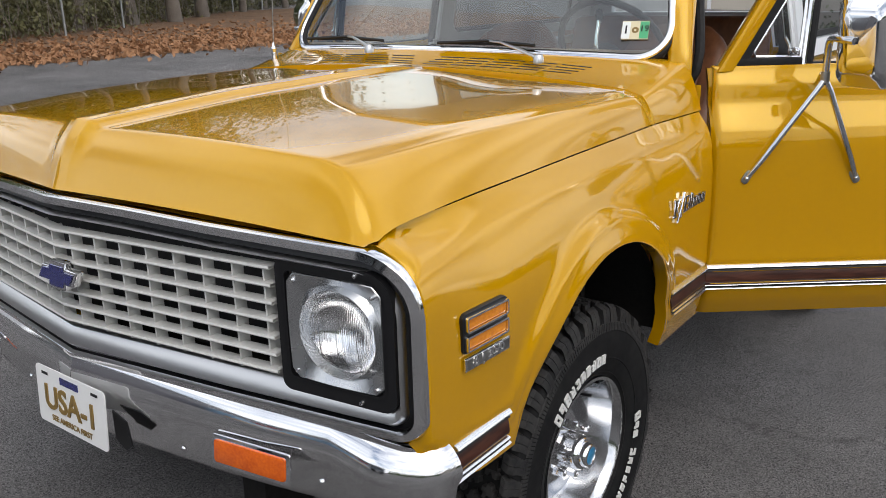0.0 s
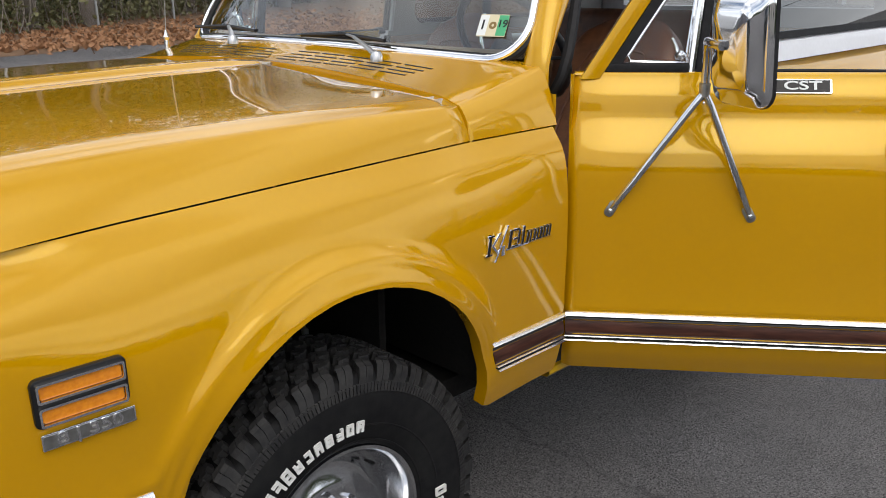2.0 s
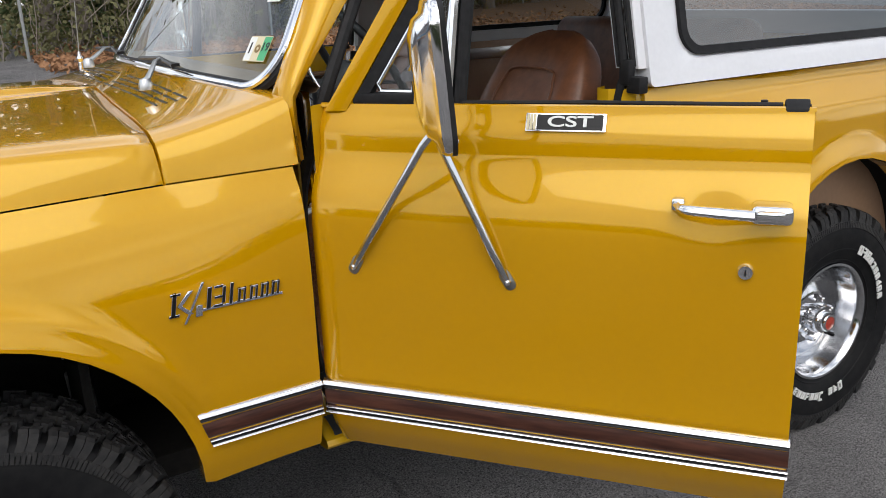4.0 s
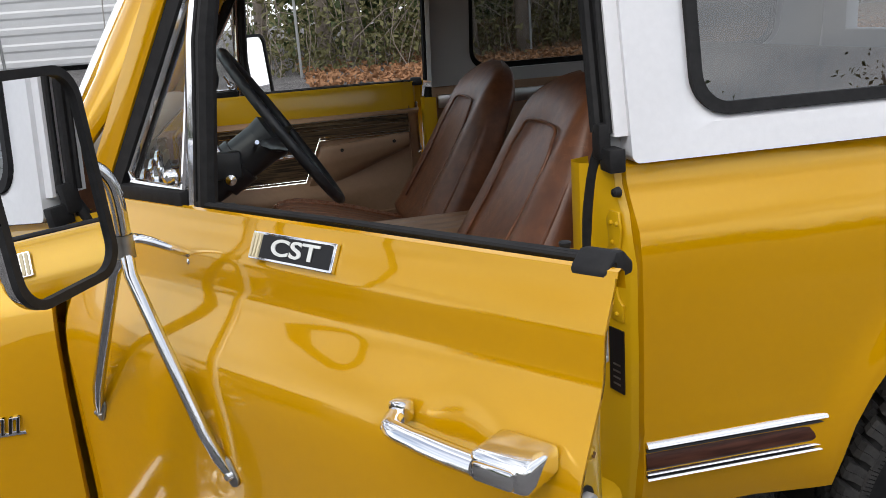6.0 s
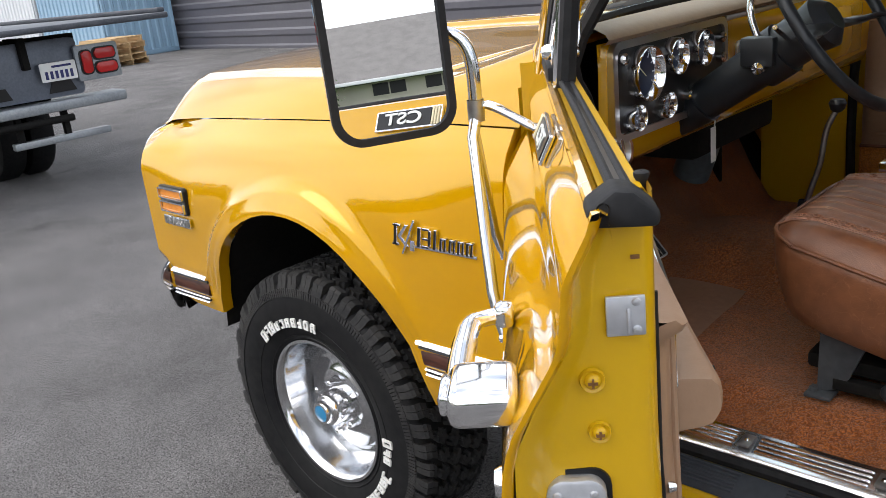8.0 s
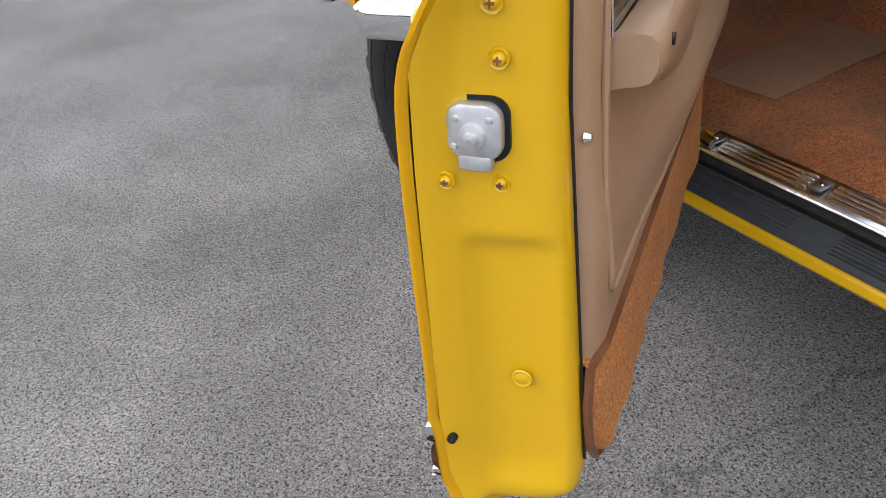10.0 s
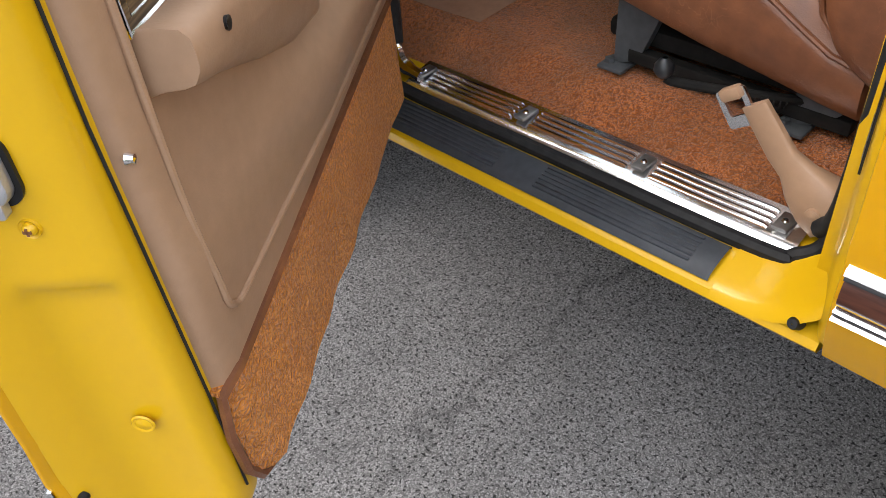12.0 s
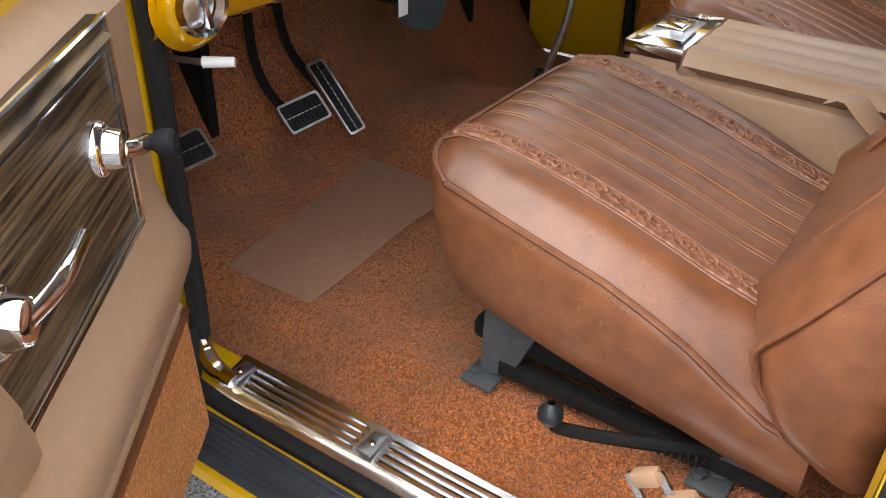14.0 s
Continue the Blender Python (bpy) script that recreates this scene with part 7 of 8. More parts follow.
def wheel(emblem):
    """Polished wheel with an all-terrain tyre; outer side towards -y, centred on the tyre."""
    h = TW / 2
    w = part("wheel", lathe([(-0.03, 0.14), (-0.03, 0.12), (-0.045, 0.10), (-0.05, 0.075), (-0.05, 0.01)], 40), ALU, suv, "polished alloy wheel with a chunky white-lettered tyre")
    part("tyre", lathe([(-0.095, 0.205), (-0.108, 0.212), (-0.118, 0.235), (-0.128, 0.27), (-0.1305, 0.305), (-0.128, 0.335), (-0.122, 0.355), (-0.116, 0.368), (-0.105, 0.374), (-0.08, 0.381), (0, 0.383), (0.08, 0.381), (0.105, 0.374), (0.122, 0.355), (0.1305, 0.305), (0.118, 0.235), (0.095, 0.205)], 72), TYRE, w, "black all-terrain tyre")
    for r, t in ((0.222, 0.0025), (0.262, 0.0015), (0.336, 0.002)):
        y = -table(r, [0.205, 0.212, 0.235, 0.27, 0.305, 0.335, 0.355], [0.095, 0.108, 0.118, 0.128, 0.1305, 0.128, 0.122])
        part("sidewall_ring", lathe([(y + 0.001, r - 0.003), (y - t, r - 0.001), (y - t, r + 0.001), (y + 0.001, r + 0.003)], 72), TYRE, w)
    q = random.Random(2)
    n = 46
    verts, faces = [], []
    st_ = 2 * math.pi / n

    def crown(y, r):
        return r - 14 * max(0, abs(y) - 0.085) ** 2

    def block(y0, y1, a0, outline, r0, r1):
        """A zigzag block of the tread: its outline of (across, along) between y0 and y1."""
        k, c = len(verts), len(outline)
        cu, cv = sum(p[0] for p in outline) / c, sum(p[1] for p in outline) / c
        for inset, r in ((0.0, r0), (0.10, r1)):
            for u, v in outline:
                y = lerp(y0, y1, lerp(u, cu, inset))
                a = a0 + lerp(v, cv, inset) * st_
                rr = crown(y, r)
                verts.append((rr * math.cos(a), y, rr * math.sin(a)))
        rr = crown(lerp(y0, y1, cu), r1)
        verts.append((rr * math.cos(a0 + cv * st_), lerp(y0, y1, cu), rr * math.sin(a0 + cv * st_)))
        for f in range(c):
            g = (f + 1) % c
            faces.append((k + f, k + g, k + c + g, k + c + f))
            faces.append((k + c + f, k + c + g, k + 2 * c))

    zig = [(0.0, 0.02), (0.30, 0.10), (0.38, -0.14), (0.70, -0.04), (0.78, 0.16), (1.0, 0.22), (0.92, 0.50), (1.06, 0.60), (1.0, 0.84), (0.72, 0.78), (0.62, 0.54), (0.40, 0.46), (0.30, 0.74), (0.0, 0.66), (0.08, 0.36), (-0.06, 0.28)]
    zag = [(1 - u, v) for u, v in reversed(zig)]

    def lug(s, a0, a1, wide):
        """A shoulder lug: over the crown's edge and down the sidewall."""
        e = 0.004 if wide else -0.002
        low = 0.343 if wide else 0.352
        sec = [(0.086 if wide else 0.091, 0.378), (0.088 if wide else 0.093, 0.3985), (0.104, 0.3965), (0.1135 + e, 0.3905), (0.1185 + e * 0.8, 0.376), (0.1245 + e * 0.3, 0.356), (0.1275, low), (0.1245, low)]
        k, c = len(verts), len(sec)
        for a in (a0, a1):
            for t_, (y, r) in enumerate(sec):
                aa = a + (0.16 * st_ * s if t_ < 2 else 0.0) + (0.10 * st_ if t_ > 4 else 0.0)
                verts.append((r * math.cos(aa), s * y, r * math.sin(aa)))
        for f in range(c - 1):
            faces.append((k + f, k + f + 1, k + c + f + 1, k + c + f))
        for o in (0, c):
            faces.append((k + o, k + o + 1, k + o + 2, k + o + 3))
            faces.append((k + o, k + o + 3, k + o + 4, k + o + 7))
            faces.append((k + o + 4, k + o + 5, k + o + 6, k + o + 7))

    def rib(s, a, w_):
        """A fine upright rib on the sidewall under the lugs."""
        k = len(verts)
        for aa in (a - w_, a + w_):
            for y, r in ((0.1235, 0.358), (0.1270, 0.356), (0.1300, 0.336), (0.1275, 0.334)):
                verts.append((r * math.cos(aa), s * y, r * math.sin(aa)))
        faces.extend([(k, k + 1, k + 5, k + 4), (k + 1, k + 2, k + 6, k + 5), (k + 2, k + 3, k + 7, k + 6), (k, k + 1, k + 2, k + 3), (k + 4, k + 5, k + 6, k + 7)])

    for i in range(n):
        a = i * st_
        for y0, y1, ph, shape in ((-0.038, -0.003, 0.0, zig), (0.003, 0.038, 0.45, zag), (-0.082, -0.044, 0.5, zag), (0.044, 0.082, 0.05, zig)):
            block(y0, y1, a + (ph + q.uniform(-0.05, 0.05)) * st_, [(lerp(0.5, u, 0.96), v * 0.86) for u, v in shape], 0.372, R - q.uniform(0, 0.0008))
        for s in (-1, 1):
            lug(s, a + 0.04 * st_, a + 0.38 * st_, i % 2 == 0)
            lug(s, a + 0.41 * st_, a + 0.74 * st_, i % 2 == 0)
            for k in range(5):
                rib(s, a + (0.08 + 0.2 * k) * st_, 0.07 * st_)
    me = bpy.data.meshes.new("tread")
    me.from_pydata(verts, [], faces)
    bm = bmesh.new()
    bm.from_mesh(me)
    tagged(part("tread", bm, TREAD, w, smooth=False), kind="stuff")
    # white sidewall lettering as plain raised blocks
    def letters(count, a0, a1, r, hgt, caps, gaps=()):
        for k in range(count):
            if k in gaps:
                continue
            a = radians(lerp(a0, a1, k / (count - 1)))
            wd = 0.0108 if k in caps else 0.0095
            hh = hgt if k in caps else hgt * 0.76
            c = -(hgt - hh) / 2
            bars = [(c - hh / 2, c + hh / 2, -wd, -wd + 0.0068)]
            if k % 3 != 1:
                bars.append((c - hh / 2, c + hh * 0.42, wd - 0.0068, wd))
            for lev in ((0.5, -0.5), (0.5, 0.0), (0.5, -0.5, 0.0), (-0.5, 0.05))[k % 4]:
                mid = c + lev * (hh - 0.0065)
                bars.append((mid - 0.0032, mid + 0.0032, -wd, wd - 0.002))
            m = Matrix.Rotation(-a, 4, "Y") @ pose(r, -0.1325, 0)
            part("raised_letter", joined(*[box(p, q, -0.0015, 0.003, u, v) for p, q, u, v in bars]), WHITELET, w, smooth=False, m=m)
    letters(10, 121, 68, 0.268, 0.033, (0, 1, 2))
    letters(15, -14, -94, 0.268, 0.033, (0, 4, 12, 14), (3, 11))
    # rim
    part("rim", lathe([(-0.094, 0.202), (-0.106, 0.210), (-0.112, 0.208), (-0.112, 0.200), (-0.104, 0.193), (-0.085, 0.188), (-0.02, 0.176), (-0.008, 0.168), (-0.012, 0.150), (-0.03, 0.138)], 72), ALU, w, "polished deep-dish rim")
    part("rim_back", lathe([(-0.03, 0.18), (0.10, 0.185), (0.11, 0.205), (0.095, 0.205)], 48), DARKMETAL, w)
    for k in range(6):
        a = k * math.pi / 3 + 0.3
        part("lug_nut", moved(lathe([(0.0, 0.013), (-0.012, 0.011), (-0.03, 0.0095), (-0.034, 0.006), (-0.035, 0.001)], 6), pose(0.072 * math.cos(a), -0.05, 0.072 * math.sin(a))), CHROME, w)
    hb_ = part("hub", lathe([(-0.03, 0.050), (-0.085, 0.047), (-0.10, 0.045), (-0.104, 0.042), (-0.104, 0.034), (-0.118, 0.033), (-0.124, 0.030), (-0.125, 0.024), (-0.121, 0.023), (-0.121, 0.001)], 40), CHROME, w, "chrome hub cap")
    part("emblem", lathe([(-0.1215, 0.023), (-0.1235, 0.016), (-0.124, 0.001)], 28), emblem, hb_)
    part("valve", tube([(0.15, -0.02, 0.06), (0.152, -0.05, 0.062)], 0.004, 8), RUBBER, w)
    return w


wf = wheel(HUBBLUE)
BIG = Matrix.Diagonal((1.025, 1, 1.025, 1))
wf.matrix_basis = pose(0.012, -0.848, R, 0, -14, 0) @ BIG
copy_thing(wf, pose(0.012, 0.848, R, 0, 0, 180) @ BIG)
wr = wheel(HUBRED)
wr.matrix_basis = pose(2.645, -0.848, R, 0, 58, 0) @ BIG
copy_thing(wr, pose(2.645, 0.848, R, 0, 0, 180) @ BIG)
part("front_axle", tube([(0.012, -0.72, 0.39), (0.012, 0.72, 0.39)], 0.045, 10), DARKMETAL, suv)
part("rear_axle", tube([(2.645, -0.72, 0.39), (2.645, 0.72, 0.39)], 0.05, 10), DARKMETAL, suv)
SHOCK = mat("grey_shock_paint", (0.38, 0.39, 0.40), 0.4)
sk2 = part("shock_absorber", tube([(0.30, -0.49, 0.36), (0.283, -0.485, 0.69)], 0.030, 14), SHOCK, suv, "pale grey shock absorber")
part("shock_top", joined(tube([(0.283, -0.485, 0.69), (0.282, -0.485, 0.712)], [0.026, 0.016], 12), tube([(0.282, -0.485, 0.712), (0.281, -0.485, 0.745)], 0.010, 8), tube([(0.255, -0.485, 0.745), (0.31, -0.485, 0.745)], 0.015, 10)), STEEL, sk2)
part("leaf_spring", box(-0.5, 0.6, -0.60, -0.53, 0.44, 0.48), DARKMETAL, suv)
part("frame_rail", box(-0.7, 3.3, -0.50, -0.42, 0.40, 0.54), DARKMETAL, suv)
part("frame_rail", box(-0.7, 3.3, 0.42, 0.50, 0.40, 0.54), DARKMETAL, suv)


# ---- passenger door: the same, closed, on the other side ----
shut = copy_thing(door, FLIP @ pose(0.740, -0.985, 0))
shut["label"] = "closed passenger door with wood-grain inner panel"
for o in shut.children:
    if o.name.startswith("inner_panel"):
        o.matrix_basis = pose(0.045, 0, 0.022)

# ---- dashboard ----
pad_sec = [(0.685, 1.378), (0.74, 1.392), (0.80, 1.394), (0.845, 1.388), (0.866, 1.378), (0.872, 1.368), (0.863, 1.359), (0.845, 1.356)]
DY = [-0.80, -0.79, -0.6, -0.3, 0, 0.3, 0.6, 0.79, 0.80]
part("dash_pad", grid([[(x + 0.085 * (abs(y) / 0.8) ** 2.6 * max(0.0, 0.845 - x) / 0.16, y, z) for x, z in pad_sec] for y in DY]), TANPAD, suv, "padded tan dashboard top")
face_sec = [(0.845, 1.360), (0.846, 1.31), (0.842, 1.20), (0.838, 1.14), (0.828, 1.108), (0.80, 1.09), (0.74, 1.085), (0.62, 1.10)]
dash = part("dashboard", grid([[(x, y, z + 0.0) for x, z in face_sec] for y in DY]), PAINT, suv, "ochre-yellow painted dashboard")
part("dash_strip", box(0.845, 0.852, -0.26, 0.78, 1.344, 1.356, 0.002), BRUSH, dash)
cl = part("instrument_panel", plate(rrect(-0.755, -0.285, 1.148, 1.322, 0.02), 0.012, 0.002, "x"), PANELBLACK, dash, "black instrument panel in a bright frame", m=pose(0.842, 0, 0.024))
part("bright_frame", ring(rrect(-0.768, -0.272, 1.136, 1.334, 0.028), rrect(-0.752, -0.288, 1.151, 1.319, 0.018), 0.018, "x"), BRUSH, cl)
DUCT = mat("blue_grey_duct", (0.10, 0.13, 0.15), 0.5, color2=(0.07, 0.09, 0.10), big=10)
GAUGE = mat("gauge_face", (0.02, 0.03, 0.06), 0.35)
GMARK = mat("gauge_marks", (0.62, 0.68, 0.74), 0.5)
for y, z, r in ((-0.655, 1.260, 0.056), (-0.535, 1.278, 0.039), (-0.418, 1.280, 0.040), (-0.704, 1.180, 0.027), (-0.582, 1.184, 0.028), (-0.40, 1.186, 0.024)):
    g = part("gauge", moved(lathe([(0.010, r), (0.034, r), (0.038, r * 0.97), (0.036, r * 0.93), (0.015, r * 0.80)], 32, "x"), pose(0, y, z)), CHROME, cl, "chrome-ringed round gauge")
    part("dial", moved(lathe([(0.016, r * 0.82), (0.016, 0.0005)], 28, "x"), pose(0, y, z)), GAUGE, g)
    for k in range(9):
        a = radians(-30 + k * 30)
        part("mark", moved(box(0.0172, 0.0182, -0.0012, 0.0012, r * 0.62, r * 0.78), pose(0, y, z) @ Matrix.Rotation(a - 1.57, 4, "X")), GMARK, g)
    part("needle", moved(box(0.019, 0.020, -0.001, 0.001, -r * 0.15, r * 0.6), pose(0, y, z) @ Matrix.Rotation(0.9, 4, "X")), STICKY, g)
for y, z in ((-0.735, 1.300), (-0.31, 1.29), (-0.31, 1.245), (-0.47, 1.185)):
    part("knob", moved(lathe([(0.010, 0.012), (0.026, 0.012), (0.030, 0.008), (0.0305, 0.001)], 16, "x"), pose(0, y, z)), CHROME, cl)
rad = part("radio", plate(rrect(-0.20, 0.02, 1.20, 1.29, 0.01), 0.008, 0.002, "x"), BRUSH, dash, "chrome-fronted radio and heater panel", m=pose(0.843, 0, 0))
part("dial_window", box(0.008, 0.010, -0.17, -0.01, 1.225, 1.265), PANELBLACK, rad)
for y in (-0.19, 0.01):
    part("knob", moved(lathe([(0.006, 0.014), (0.03, 0.013), (0.033, 0.001)], 16, "x"), pose(0, y, 1.245)), CHROME, rad)
part("glove_box_lid", plate(rrect(0.22, 0.70, 1.15, 1.30, 0.015), 0.006, 0.002, "x"), PAINT, dash, m=pose(0.842, 0, 0))
vp = part("air_vent", moved(lathe([(0.0, 0.062), (0.015, 0.052), (0.022, 0.045), (0.023, 0.040), (0.010, 0.036)], 32, "x"), pose(0.830, -0.742, 1.140)), PAINT, dash, "round chrome air vent")
part("vent_ring", moved(lathe([(0.020, 0.042), (0.030, 0.038), (0.028, 0.033), (0.010, 0.032)], 32, "x"), pose(0.830, -0.742, 1.140)), CHROME, vp)
part("vent_core", moved(lathe([(0.022, 0.0005), (0.020, 0.016), (0.012, 0.030)], 24, "x"), pose(0.830, -0.742, 1.140)), BRUSH, vp)
part("vent_flap", moved(box(0.014, 0.030, -0.004, 0.004, -0.030, 0.030, 0.002), pose(0.832, -0.742, 1.140, 12, 0, 0)), CHROME, vp)
part("under_dash_box", box(0.50, 0.74, -0.20, 0.30, 0.985, 1.09, 0.02), DARKMETAL, suv, "dark heater box under the dashboard")
part("heater_duct", tube([(0.62, 0.10, 1.05), (0.60, 0.11, 0.96), (0.56, 0.12, 0.86)], 0.055, 16, 10), DUCT, suv, "blue-grey heater duct")
part("paper_tag", box(0.842, 0.843, -0.325, -0.300, 1.02, 1.105), TAGWHITE, suv, "white paper tag", m=pose(0.0, 0, 0))
part("tag_string", tube([(0.845, -0.312, 1.10), (0.85, -0.315, 1.15)], 0.0015, 5), TAGWHITE, suv)
pb = part("parking_brake", tube([(0.72, -0.77, 1.075), (0.79, -0.755, 1.062), (0.838, -0.735, 1.061)], 0.005, 8), STEEL, suv, "parking brake release with a pale grip")
part("grip", tube([(0.834, -0.736, 1.061), (0.868, -0.712, 1.062)], [0.008, 0.0065], 10), TAGWHITE, pb)

# ---- steering wheel and column ----
WC = Vector((1.158, -0.430, 1.368))
AX = Vector((0.842, 0.0, 0.54)).normalized()
side_v = Vector((0, 1, 0))
up_v = AX.cross(side_v).normalized()
col = part("steering_column", tube([WC - AX * 0.36, WC - AX * 0.22, WC - AX * 0.10, WC - AX * 0.055], [0.043, 0.046, 0.050, 0.050], 20), COLUMN, suv, "black steering column")
part("collar", tube([WC - AX * 0.18, WC - AX * 0.12], 0.056, 20), COLUMN, col)
part("shroud", tube([WC - AX * 0.46, WC - AX * 0.33], [0.035, 0.05], 16), COLUMN, col)
part("lock_housing", moved(box(-0.035, 0.035, -0.018, 0.018, -0.03, 0.03, 0.006), Matrix.Translation(WC - AX * 0.16 + Vector((0.0, -0.05, 0.02)))), COLUMN, col)
part("key_barrel", moved(lathe([(-0.012, 0.001), (-0.010, 0.012), (0.006, 0.013)], 16), Matrix.Translation(WC - AX * 0.15 + Vector((0.0, -0.07, -0.015)))), CHROME, col)
gs = part("column_shifter", tube([tuple(WC - AX * 0.17 + Vector((0, -0.035, 0.045))), tuple(WC - AX * 0.20 + Vector((0.0, -0.02, 0.13))), tuple(WC - AX * 0.17 + Vector((0.0, -0.015, 0.20)))], 0.0075, 10, 12), CHROME, col, "chrome column lever")
part("lever_knob", moved(lathe([(0.0, 0.009), (0.02, 0.014), (0.045, 0.012), (0.05, 0.001)], 14, "z"), Matrix.Translation(WC - AX * 0.165 + Vector((0.0, -0.015, 0.19)))), COLUMN, gs)
part("signal_lever", tube([tuple(WC - AX * 0.09 + Vector((0, -0.04, 0))), tuple(WC - AX * 0.07 + Vector((0, -0.16, 0.03)))], 0.005, 8), CHROME, col)
sw = part("steering_wheel", grid([[WC + (side_v * math.cos(a) + up_v * math.sin(a)) * (0.207 + (0.0125 + (0.0016 if int(k * 1) % 4 else -0.001)) * math.cos(b)) + AX * 0.0115 * math.sin(b) for b in np.linspace(0, 2 * math.pi, 10, endpoint=False)] for k, a in enumerate(np.linspace(0, 2 * math.pi, 96, endpoint=False))], close_u=True, close_v=True), COLUMN, suv, "thin-rimmed black steering wheel")
part("hub", tube([WC - AX * 0.06, WC - AX * 0.03, WC - AX * 0.008], [0.05, 0.055, 0.03], 20), COLUMN, sw)
for a in (-0.15, math.pi + 0.15):
    d = side_v * math.cos(a) + up_v * math.sin(a)
    part("spoke", tube([WC - AX * 0.035 + d * 0.02, WC - AX * 0.03 + d * 0.10, WC + d * 0.20], [0.030, 0.024, 0.016], 10, 10, 0.35), COLUMN, sw)


# ---- seats ----
EDGE_X = [1.10, 1.16, 1.285, 1.40, 1.488, 1.548, 1.60, 1.66]
EDGE_Z = [0.968, 0.966, 0.932, 0.903, 0.868, 0.832, 0.803, 0.790]


def seat(yc, label):
    """A bucket seat: pleated cushion with tooled bands, piped edges, leaning backrest."""
    s = tagged(part("bucket_seat", box(1.18, 1.60, yc - 0.20, yc + 0.20, 0.685, 0.72, 0.01), DARKMETAL, None), label, "seat", "front bucket seats")
    hw = 0.264

    def edge_z(x):
        return table(x, EDGE_X, EDGE_Z)

    def top_z(x, v):
        a = abs(v)
        zc = table(x, [1.10, 1.125, 1.17, 1.28, 1.38, 1.50, 1.66], [0.966, 0.986, 0.992, 0.972, 0.945, 0.905, 0.865])
        inner = sstep(1.105, 1.20, x)
        e = max(0.0, (a - 0.70) / 0.30)
        z = zc - (zc - edge_z(x)) * e ** 1.7
        return z + (0.003 + 0.005 * inner) * math.exp(-((a - 0.83) / 0.11) ** 2) * (1 - 0.6 * sstep(1.42, 1.60, x))

    def front_x(v):
        return 1.103 + 0.070 * abs(v) ** 6

    def rim_z(v):
        return top_z(1.103, v) + (edge_z(front_x(v)) - top_z(1.103, 1.0)) * sstep(0.72, 1.0, abs(v))
    rows = []
    qs = [0, 0.004, 0.012, 0.025, 0.05, 0.09, 0.14, 0.2, 0.28, 0.36, 0.45, 0.54, 0.63, 0.72, 0.81, 0.9, 1.0]
    vs = [-1, -0.994, -0.98, -0.955, -0.92, -0.87, -0.84, -0.81, -0.78, -0.74, -0.71, -0.68, -0.6, -0.53] + list(np.linspace(-0.49, 0.49, 57)) + [0.53, 0.6, 0.68, 0.71, 0.74, 0.78, 0.81, 0.84, 0.87, 0.92, 0.955, 0.98, 0.994, 1]
    for q in qs:
        row = []
        for v in vs:
            x = lerp(front_x(v), 1.66, q)
            z = top_z(x - (front_x(v) - 1.103) * (1 - q), v)
            z += (edge_z(x) - top_z(x - (front_x(v) - 1.103) * (1 - q), 1.0)) * sstep(0.72, 1.0, abs(v))
            if abs(v) < 0.49:
                z += (0.0040 * abs(math.sin(v / 0.49 * math.pi * 3)) ** 0.32 - 0.003) * sstep(0.01, 0.05, q)
            row.append((x, yc + v * hw, z))
        rows.append(row)
    part("cushion_top", grid(rows), VINYL_IN, s, "pleated saddle-brown vinyl cushion", angle=60)
    ring_ = [(front_x(v), v) for v in np.linspace(-1, 1, 41)] + [(x, 1.0) for x in (1.22, 1.277, 1.335, 1.392, 1.45, 1.50, 1.548, 1.60, 1.655)] + [(1.665, v) for v in (0.9, 0.5, 0, -0.5, -0.9)] + [(x, -1.0) for x in (1.655, 1.60, 1.548, 1.50, 1.45, 1.392, 1.335, 1.277, 1.22)]
    lo = []
    for zq, g in ((0.0, 0.0), (0.03, 0.004), (0.12, 0.007), (0.35, 0.009), (0.7, 0.005), (0.94, -0.003), (1.0, -0.014)):
        row = []
        for x, v in ring_:
            zb = table(x, [1.10, 1.20, 1.37, 1.62, 1.66], [0.800, 0.795, 0.755, 0.714, 0.71])
            zt_ = edge_z(x) if abs(v) > 0.999 or x > 1.66 else rim_z(v)
            fx_ = -g if x < 1.2 else 0
            row.append((x + fx_ + 0.022 * zq * (1 if x < 1.2 else 0), yc + v * (hw + g), lerp(zt_, zb, zq)))
        lo.append(row)
    part("cushion_side", grid(lo, close_v=True), VINYL, s, "smooth saddle-brown vinyl", angle=60)
    pip = [(x - 0.002 if x < 1.2 else x, yc + v * (hw + 0.003), (edge_z(x) if abs(v) > 0.999 or x > 1.66 else rim_z(v)) + 0.001) for x, v in ring_]
    part("piping", tube(pip[:50], 0.0048, 8), VINYL, s)
    part("piping", tube([pip[0]] + pip[:54:-1], 0.0048, 8), VINYL, s)
    for sg in (-1, 1):
        rows = []
        for x in [1.125, 1.14, 1.16, 1.20, 1.25, 1.31, 1.37, 1.43, 1.49, 1.55, 1.60]:
            rows.append([(x, yc + sg * hw * v, top_z(x, v) + dz + 0.0015) for v, dz in ((0.555, -0.001), (0.565, 0.003), (0.625, 0.0035), (0.69, 0.003), (0.70, -0.001))])
        part("tooled_band", grid(rows), TOOLED, s, "scroll-tooled leather-look band")
        for vv in (0.545, 0.71):
            part("band_piping", tube([(x, yc + sg * hw * vv, top_z(x, vv) + 0.001) for x in (1.112, 1.14, 1.2, 1.25, 1.31, 1.37, 1.43, 1.49, 1.55, 1.61)], 0.0026, 6), VINYL, s)
